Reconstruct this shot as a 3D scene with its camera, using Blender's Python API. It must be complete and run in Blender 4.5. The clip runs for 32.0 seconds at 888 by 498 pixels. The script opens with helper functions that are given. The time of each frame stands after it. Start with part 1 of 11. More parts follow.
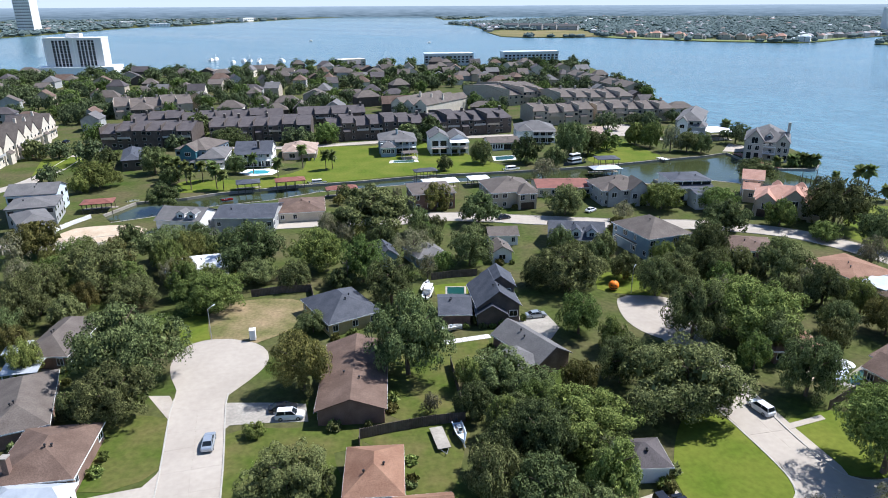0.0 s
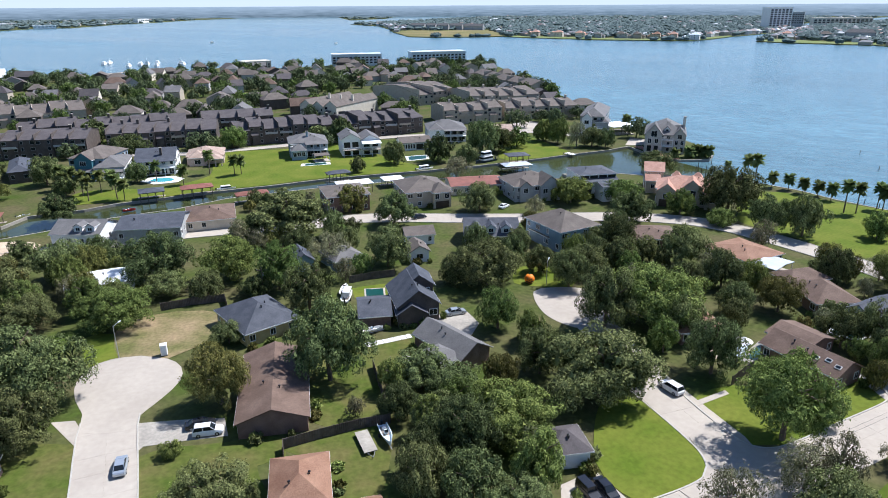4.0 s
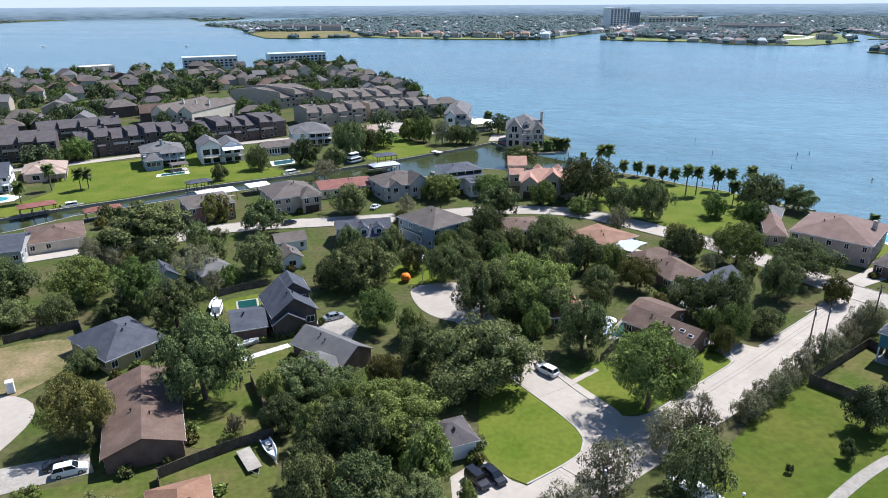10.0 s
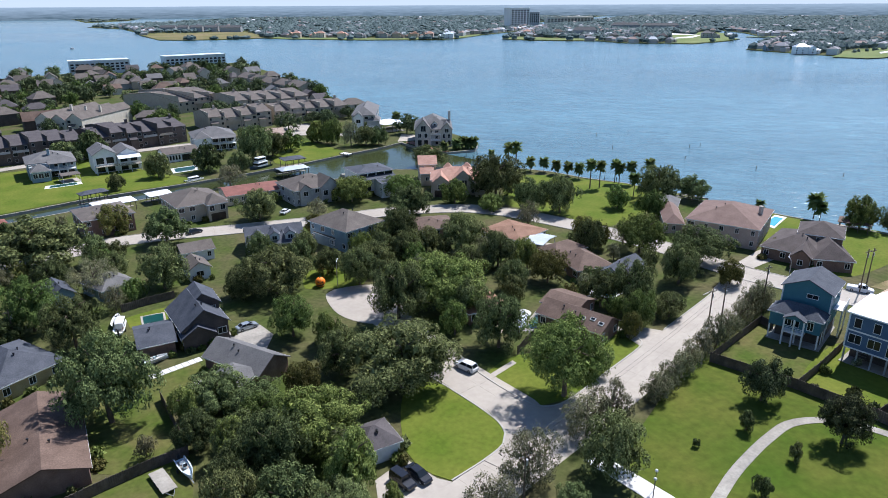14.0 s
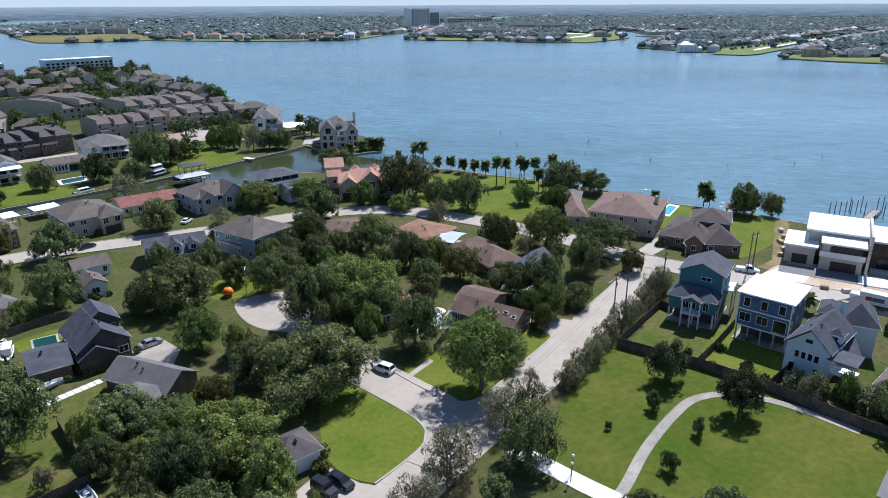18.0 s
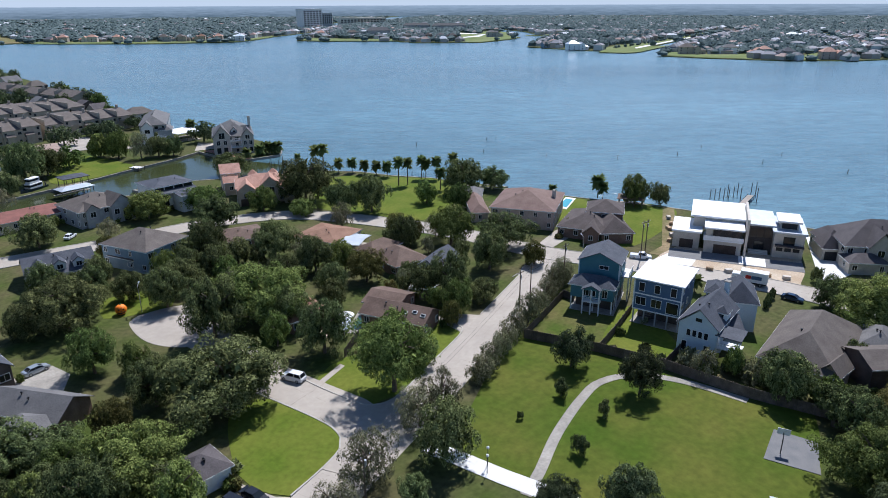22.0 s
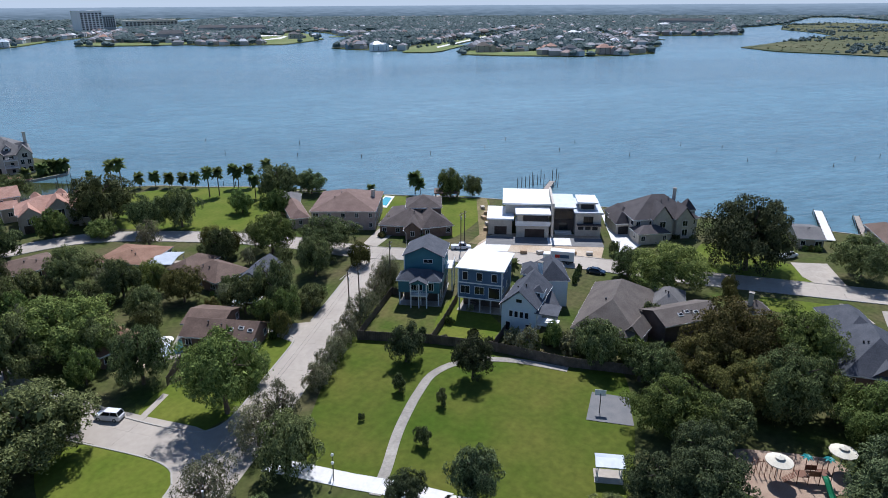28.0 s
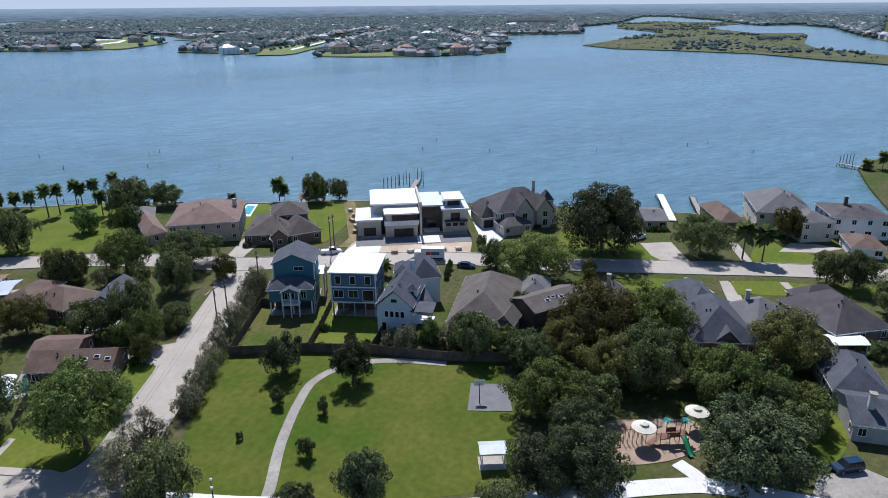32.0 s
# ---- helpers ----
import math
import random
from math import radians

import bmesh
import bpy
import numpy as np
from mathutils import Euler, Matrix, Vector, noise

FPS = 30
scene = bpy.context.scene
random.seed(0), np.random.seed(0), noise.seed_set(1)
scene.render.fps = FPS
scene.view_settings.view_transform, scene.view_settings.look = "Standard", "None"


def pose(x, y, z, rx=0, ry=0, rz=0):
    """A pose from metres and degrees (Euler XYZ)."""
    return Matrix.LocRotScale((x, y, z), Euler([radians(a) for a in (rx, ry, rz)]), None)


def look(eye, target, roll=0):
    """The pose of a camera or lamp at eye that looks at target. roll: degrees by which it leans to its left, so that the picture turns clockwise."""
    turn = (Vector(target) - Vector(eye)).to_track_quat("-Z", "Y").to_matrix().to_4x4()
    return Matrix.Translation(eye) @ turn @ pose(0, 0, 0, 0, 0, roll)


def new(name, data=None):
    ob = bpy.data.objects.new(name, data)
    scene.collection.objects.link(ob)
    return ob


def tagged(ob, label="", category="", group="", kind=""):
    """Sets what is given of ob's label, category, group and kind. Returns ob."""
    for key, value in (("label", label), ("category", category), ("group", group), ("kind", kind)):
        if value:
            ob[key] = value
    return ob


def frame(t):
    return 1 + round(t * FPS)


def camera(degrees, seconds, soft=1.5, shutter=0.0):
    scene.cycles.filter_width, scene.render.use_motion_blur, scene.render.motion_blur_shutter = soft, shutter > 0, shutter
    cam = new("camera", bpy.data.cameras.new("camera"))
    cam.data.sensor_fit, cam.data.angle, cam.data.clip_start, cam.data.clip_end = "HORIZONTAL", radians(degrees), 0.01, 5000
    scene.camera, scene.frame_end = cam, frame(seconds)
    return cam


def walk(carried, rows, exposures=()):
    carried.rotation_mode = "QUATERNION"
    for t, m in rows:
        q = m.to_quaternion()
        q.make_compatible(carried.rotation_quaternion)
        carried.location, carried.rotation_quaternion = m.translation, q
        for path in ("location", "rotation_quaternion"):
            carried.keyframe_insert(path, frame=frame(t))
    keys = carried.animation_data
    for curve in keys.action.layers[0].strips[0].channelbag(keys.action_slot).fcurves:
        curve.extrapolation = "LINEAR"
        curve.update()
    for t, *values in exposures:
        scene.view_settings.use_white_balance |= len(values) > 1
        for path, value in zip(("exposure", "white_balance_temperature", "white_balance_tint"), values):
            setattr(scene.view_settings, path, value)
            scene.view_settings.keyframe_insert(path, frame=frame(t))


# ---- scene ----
# ---- camera and walk ----
cam = camera(67.7, 32.0, soft=0.9)
EYE_Z = 64.0
PATH = [
    (0.0, 69.72, 0.26, 0.00), (0.5, 69.72, 0.27, -0.87), (1.0, 69.72, 0.27, -1.82),
    (1.5, 69.71, 0.28, -2.81), (2.0, 69.71, 0.28, -3.80), (2.5, 69.71, 0.29, -4.78),
    (3.0, 69.70, 0.29, -5.75), (3.5, 69.70, 0.29, -6.69), (5.5, 69.69, 0.30, -10.54),
    (6.0, 69.69, 0.30, -11.51), (6.5, 69.69, 0.30, -12.49), (7.0, 69.68, 0.30, -13.46),
    (7.5, 69.68, 0.29, -14.42), (8.0, 69.68, 0.29, -15.40), (8.5, 69.68, 0.29, -16.37),
    (9.0, 69.68, 0.29, -17.33), (9.5, 69.68, 0.29, -18.27), (10.0, 69.68, 0.29, -19.20),
    (10.5, 69.67, 0.28, -20.15), (11.0, 69.67, 0.28, -21.11), (11.5, 69.67, 0.28, -22.08),
    (12.0, 69.67, 0.27, -23.07), (12.5, 69.67, 0.27, -24.08), (13.0, 69.67, 0.27, -25.08),
    (13.5, 69.67, 0.27, -26.08), (14.0, 69.67, 0.26, -27.08), (14.5, 69.67, 0.26, -28.09),
    (16.5, 69.67, 0.25, -32.11), (17.0, 69.67, 0.25, -33.12), (17.5, 69.67, 0.25, -34.16),
    (18.0, 69.67, 0.24, -35.21), (18.5, 69.67, 0.24, -36.24), (19.0, 69.67, 0.24, -37.26),
    (19.5, 69.67, 0.24, -38.31), (20.0, 69.67, 0.24, -39.39), (20.5, 69.67, 0.24, -40.49),
    (21.0, 69.67, 0.24, -41.58), (21.5, 69.67, 0.24, -42.70), (22.0, 69.67, 0.24, -43.89),
    (22.5, 69.67, 0.25, -45.18), (23.0, 69.67, 0.25, -46.52), (23.5, 69.67, 0.25, -47.87),
    (24.0, 69.68, 0.26, -49.18), (24.5, 69.68, 0.26, -50.49), (25.0, 69.68, 0.26, -51.82),
    (25.5, 69.68, 0.27, -53.15), (27.5, 69.68, 0.30, -58.62), (28.0, 69.68, 0.31, -60.00),
    (28.5, 69.68, 0.32, -61.39), (29.0, 69.68, 0.33, -62.78), (29.5, 69.68, 0.34, -64.19),
    (30.0, 69.68, 0.35, -65.62), (30.5, 69.68, 0.37, -67.09), (31.0, 69.68, 0.38, -68.61),
    (31.5, 69.69, 0.40, -70.21), (32.0, 69.69, 0.42, -71.91),]
walk(cam, [(t, pose(0, 0, EYE_Z, rx, ry, rz)) for t, rx, ry, rz in PATH],
     exposures=[(0.0, 0.58, 5780, 12.5), (9.0, 0.57, 5780, 12.5), (14.0, 0.42, 5720, 13), (20.0, 0.20, 5680, 13.5), (32.0, 0.05, 5650, 14)])

# ---- sky and sun ----
SUN_AZ, SUN_EL = 65.0, 54.0      # clockwise from +y, above the horizon
world = bpy.data.worlds.new("sky")
scene.world = world
world.use_nodes = True
wn = world.node_tree
sky = wn.nodes.new("ShaderNodeTexSky")
sky.sky_type, sky.sun_disc = "NISHITA", False
sky.sun_elevation, sky.sun_rotation = radians(SUN_EL), radians(SUN_AZ)
sky.air_density, sky.dust_density, sky.ozone_density = 1.0, 0.15, 2.0
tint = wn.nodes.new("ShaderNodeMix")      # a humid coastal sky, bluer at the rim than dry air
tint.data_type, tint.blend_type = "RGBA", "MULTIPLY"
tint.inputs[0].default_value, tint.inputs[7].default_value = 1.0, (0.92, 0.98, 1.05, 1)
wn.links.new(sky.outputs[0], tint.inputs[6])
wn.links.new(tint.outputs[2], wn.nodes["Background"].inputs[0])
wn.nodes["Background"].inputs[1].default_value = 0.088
sun = new("sun", bpy.data.lights.new("sun", "SUN"))
sun.data.energy, sun.data.angle, sun.data.color = 5.4, radians(0.53), (1.0, 0.95, 0.87)
sa, se = radians(SUN_AZ), radians(SUN_EL)
sun.matrix_world = look((0, 0, 0), (-math.sin(sa) * math.cos(se), -math.cos(sa) * math.cos(se), -math.sin(se)))


# ---- materials ----
def mat(name, a, b, rough=0.8, scale=1.0, fine=12.0, mix=0.35, bump=0.15, metal=0.0, vary=0.0, coords="pos", spec=0.3, dist=0.05, trans=0.0):
    """A surface that wanders between the colours a and b at two scales, with fine relief."""
    m = bpy.data.materials.new(name)
    m.use_nodes = True
    n, l = m.node_tree.nodes, m.node_tree.links
    p = n["Principled BSDF"]
    p.inputs["Roughness"].default_value, p.inputs["Metallic"].default_value = rough, metal
    p.inputs["Specular IOR Level"].default_value = spec
    if coords == "pos":
        src = n.new("ShaderNodeNewGeometry").outputs["Position"]
    else:
        src = n.new("ShaderNodeTexCoord").outputs["Object"]
    big, small = n.new("ShaderNodeTexNoise"), n.new("ShaderNodeTexNoise")
    big.inputs["Scale"].default_value, small.inputs["Scale"].default_value = scale, fine
    big.inputs["Detail"].default_value, small.inputs["Detail"].default_value = 4, 3
    l.new(src, big.inputs["Vector"]), l.new(src, small.inputs["Vector"])
    ramp = n.new("ShaderNodeMapRange")
    ramp.inputs[1].default_value, ramp.inputs[2].default_value = 0.32, 0.68
    l.new(big.outputs[0], ramp.inputs[0])
    c = n.new("ShaderNodeMix")
    c.data_type = "RGBA"
    c.inputs[6].default_value, c.inputs[7].default_value = (*a, 1), (*b, 1)
    l.new(ramp.outputs[0], c.inputs[0])
    d = n.new("ShaderNodeMapRange")
    d.inputs[1].default_value, d.inputs[2].default_value = 0.25, 0.75
    d.inputs[3].default_value, d.inputs[4].default_value = 1 - mix, 1 + mix
    l.new(small.outputs[0], d.inputs[0])
    e = n.new("ShaderNodeVectorMath")
    e.operation = "SCALE"
    l.new(c.outputs[2], e.inputs[0]), l.new(d.outputs[0], e.inputs["Scale"])
    out = e.outputs[0]
    if vary:
        info = n.new("ShaderNodeObjectInfo")
        r = n.new("ShaderNodeMapRange")
        r.inputs[3].default_value, r.inputs[4].default_value = 1 - vary, 1 + vary
        l.new(info.outputs["Random"], r.inputs[0])
        f = n.new("ShaderNodeVectorMath")
        f.operation = "SCALE"
        l.new(out, f.inputs[0]), l.new(r.outputs[0], f.inputs["Scale"])
        out = f.outputs[0]
    l.new(out, p.inputs["Base Color"])
    if bump:
        k = n.new("ShaderNodeBump")
        k.inputs["Strength"].default_value, k.inputs["Distance"].default_value = bump, dist
        l.new(small.outputs[0], k.inputs["Height"]), l.new(k.outputs[0], p.inputs["Normal"])
    return m


def leaf_mat(name, a, b, glow=0.28):
    """Foliage: each spray of leaves its own green, each tree a little off its neighbours, some light through the leaf."""
    m = bpy.data.materials.new(name)
    m.use_nodes = True
    n, l = m.node_tree.nodes, m.node_tree.links
    p = n["Principled BSDF"]
    p.inputs["Roughness"].default_value, p.inputs["Specular IOR Level"].default_value = 0.85, 0.05
    geo, info = n.new("ShaderNodeNewGeometry"), n.new("ShaderNodeObjectInfo")
    c = n.new("ShaderNodeMix")
    c.data_type = "RGBA"
    c.inputs[6].default_value, c.inputs[7].default_value = (*a, 1), (*b, 1)
    l.new(geo.outputs["Random Per Island"], c.inputs[0])
    hsv = n.new("ShaderNodeHueSaturation")
    hue, val = n.new("ShaderNodeMapRange"), n.new("ShaderNodeMapRange")
    hue.inputs[3].default_value, hue.inputs[4].default_value = 0.478, 0.522
    val.inputs[3].default_value, val.inputs[4].default_value = 0.68, 1.28
    spread = n.new("ShaderNodeMath")
    spread.operation, spread.inputs[1].default_value = "MULTIPLY", 7.31
    wrap = n.new("ShaderNodeMath")
    wrap.operation = "FRACT"
    l.new(info.outputs["Random"], spread.inputs[0]), l.new(spread.outputs[0], wrap.inputs[0])
    l.new(info.outputs["Random"], hue.inputs[0]), l.new(wrap.outputs[0], val.inputs[0])
    l.new(hue.outputs[0], hsv.inputs["Hue"]), l.new(val.outputs[0], hsv.inputs["Value"])
    l.new(c.outputs[2], hsv.inputs["Color"]), l.new(hsv.outputs[0], p.inputs["Base Color"])
    t, s = n.new("ShaderNodeBsdfTranslucent"), n.new("ShaderNodeMixShader")
    l.new(hsv.outputs[0], t.inputs["Color"])
    s.inputs[0].default_value = glow
    l.new(p.outputs[0], s.inputs[1]), l.new(t.outputs[0], s.inputs[2])
    l.new(s.outputs[0], n["Material Output"].inputs[0])
    return m


def water_mat(name, base, rough, waves, height, dist):
    m = bpy.data.materials.new(name)
    m.use_nodes = True
    n, l = m.node_tree.nodes, m.node_tree.links
    p = n["Principled BSDF"]
    p.inputs["Base Color"].default_value = (*base, 1)
    p.inputs["Roughness"].default_value, p.inputs["IOR"].default_value = rough, 1.33
    geo, mp = n.new("ShaderNodeNewGeometry"), n.new("ShaderNodeMapping")
    turn = n.new("ShaderNodeMapping")
    turn.inputs["Rotation"].default_value = (0, 0, radians(-48))     # the wind comes down the bay
    mp.inputs["Scale"].default_value = (1.0, 0.30, 1.0)
    l.new(geo.outputs["Position"], turn.inputs["Vector"]), l.new(turn.outputs[0], mp.inputs["Vector"])
    prev = None
    for sc, st in ((waves, height), (waves * 0.3, height * 1.1), (waves * 3.2, height * 0.5)):
        t = n.new("ShaderNodeTexNoise")
        t.inputs["Scale"].default_value, t.inputs["Detail"].default_value = sc, 3
        l.new(mp.outputs[0], t.inputs["Vector"])
        k = n.new("ShaderNodeBump")
        k.inputs["Strength"].default_value, k.inputs["Distance"].default_value = st, dist
        l.new(t.outputs[0], k.inputs["Height"])
        if prev:
            l.new(prev.outputs[0], k.inputs["Normal"])
        prev = k
    l.new(prev.outputs[0], p.inputs["Normal"])
    # wind lanes and patches: broad changes of tone; ripple rows' light and dark painted into the colour
    mix = None
    for sc, lo, hi, amt in ((0.0035, 0.35, 0.65, 0.30), (0.02, 0.3, 0.7, 0.14), (0.13, 0.36, 0.64, 0.16), (0.5, 0.38, 0.62, 0.26)):
        big, r = n.new("ShaderNodeTexNoise"), n.new("ShaderNodeMapRange")
        big.inputs["Scale"].default_value, big.inputs["Detail"].default_value = sc, 4
        l.new(mp.outputs[0], big.inputs["Vector"])
        r.inputs[1].default_value, r.inputs[2].default_value = lo, hi
        r.inputs[3].default_value, r.inputs[4].default_value = 1 - amt * 0.5, 1 + amt * 0.5
        l.new(big.outputs[0], r.inputs[0])
        if mix is None:
            mix = r
            rr = n.new("ShaderNodeMapRange")
            rr.inputs[1].default_value, rr.inputs[2].default_value = 0.3, 0.7
            rr.inputs[3].default_value, rr.inputs[4].default_value = rough * 0.75, rough * 1.3
            l.new(big.outputs[0], rr.inputs[0]), l.new(rr.outputs[0], p.inputs["Roughness"])
        else:
            mm = n.new("ShaderNodeMath")
            mm.operation = "MULTIPLY"
            l.new(mix.outputs[0], mm.inputs[0]), l.new(r.outputs[0], mm.inputs[1])
            mix = mm
    cm = n.new("ShaderNodeMix")
    cm.data_type, cm.blend_type = "RGBA", "MULTIPLY"
    cm.inputs[0].default_value, cm.inputs[6].default_value = 1.0, (*base, 1)
    l.new(mix.outputs[0], cm.inputs[7]), l.new(cm.outputs[2], p.inputs["Base Color"])
    return m


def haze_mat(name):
    """The far horizon: glowing rows of woods and roofs, haze painted in paler row by row until they melt into the sky.
    """
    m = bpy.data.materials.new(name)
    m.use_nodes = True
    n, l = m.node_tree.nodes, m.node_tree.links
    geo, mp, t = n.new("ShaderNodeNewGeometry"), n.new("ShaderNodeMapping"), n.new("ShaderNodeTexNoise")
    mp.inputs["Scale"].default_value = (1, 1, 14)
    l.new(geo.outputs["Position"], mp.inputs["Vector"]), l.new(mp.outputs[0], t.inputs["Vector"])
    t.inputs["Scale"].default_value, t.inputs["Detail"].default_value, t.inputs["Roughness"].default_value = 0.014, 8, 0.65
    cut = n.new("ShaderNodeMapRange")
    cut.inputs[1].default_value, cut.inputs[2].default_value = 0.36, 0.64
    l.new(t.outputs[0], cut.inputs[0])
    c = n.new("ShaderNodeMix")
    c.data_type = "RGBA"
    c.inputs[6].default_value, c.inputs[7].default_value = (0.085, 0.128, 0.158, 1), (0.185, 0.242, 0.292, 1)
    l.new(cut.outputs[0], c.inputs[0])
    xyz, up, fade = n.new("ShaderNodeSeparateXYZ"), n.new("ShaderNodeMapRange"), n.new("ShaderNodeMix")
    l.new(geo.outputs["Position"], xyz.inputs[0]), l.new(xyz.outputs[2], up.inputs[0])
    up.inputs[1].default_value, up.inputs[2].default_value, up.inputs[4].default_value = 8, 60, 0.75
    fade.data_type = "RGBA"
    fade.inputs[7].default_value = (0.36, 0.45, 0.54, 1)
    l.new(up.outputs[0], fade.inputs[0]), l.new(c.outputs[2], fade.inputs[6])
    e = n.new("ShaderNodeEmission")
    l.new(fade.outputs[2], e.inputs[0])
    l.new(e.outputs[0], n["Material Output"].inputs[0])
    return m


def island_mat(name, colours, rough=0.8):
    """Every joined piece takes one of the colours."""
    m = bpy.data.materials.new(name)
    m.use_nodes = True
    n, l = m.node_tree.nodes, m.node_tree.links
    geo, ramp = n.new("ShaderNodeNewGeometry"), n.new("ShaderNodeValToRGB")
    ramp.color_ramp.interpolation = "CONSTANT"
    for k, c in enumerate(colours):
        e = ramp.color_ramp.elements[0] if k == 0 else ramp.color_ramp.elements.new(k / len(colours))
        e.color = (*c, 1)
    l.new(geo.outputs["Random Per Island"], ramp.inputs[0])
    p = n["Principled BSDF"]
    p.inputs["Roughness"].default_value = rough
    l.new(ramp.outputs[0], p.inputs["Base Color"])
    return m


def sky_mat(name):
    """The pale hazy sky low over the horizon."""
    m = bpy.data.materials.new(name)
    m.use_nodes = True
    n, l = m.node_tree.nodes, m.node_tree.links
    e = n.new("ShaderNodeEmission")
    e.inputs[0].default_value, e.inputs[1].default_value = (0.53, 0.60, 0.66, 1), 1.0
    l.new(e.outputs[0], n["Material Output"].inputs[0])
    return m


def glass_mat(name, base):
    m = bpy.data.materials.new(name)
    m.use_nodes = True
    p = m.node_tree.nodes["Principled BSDF"]
    p.inputs["Base Color"].default_value = (*base, 1)
    p.inputs["Roughness"].default_value, p.inputs["Specular IOR Level"].default_value = 0.12, 0.35
    return m


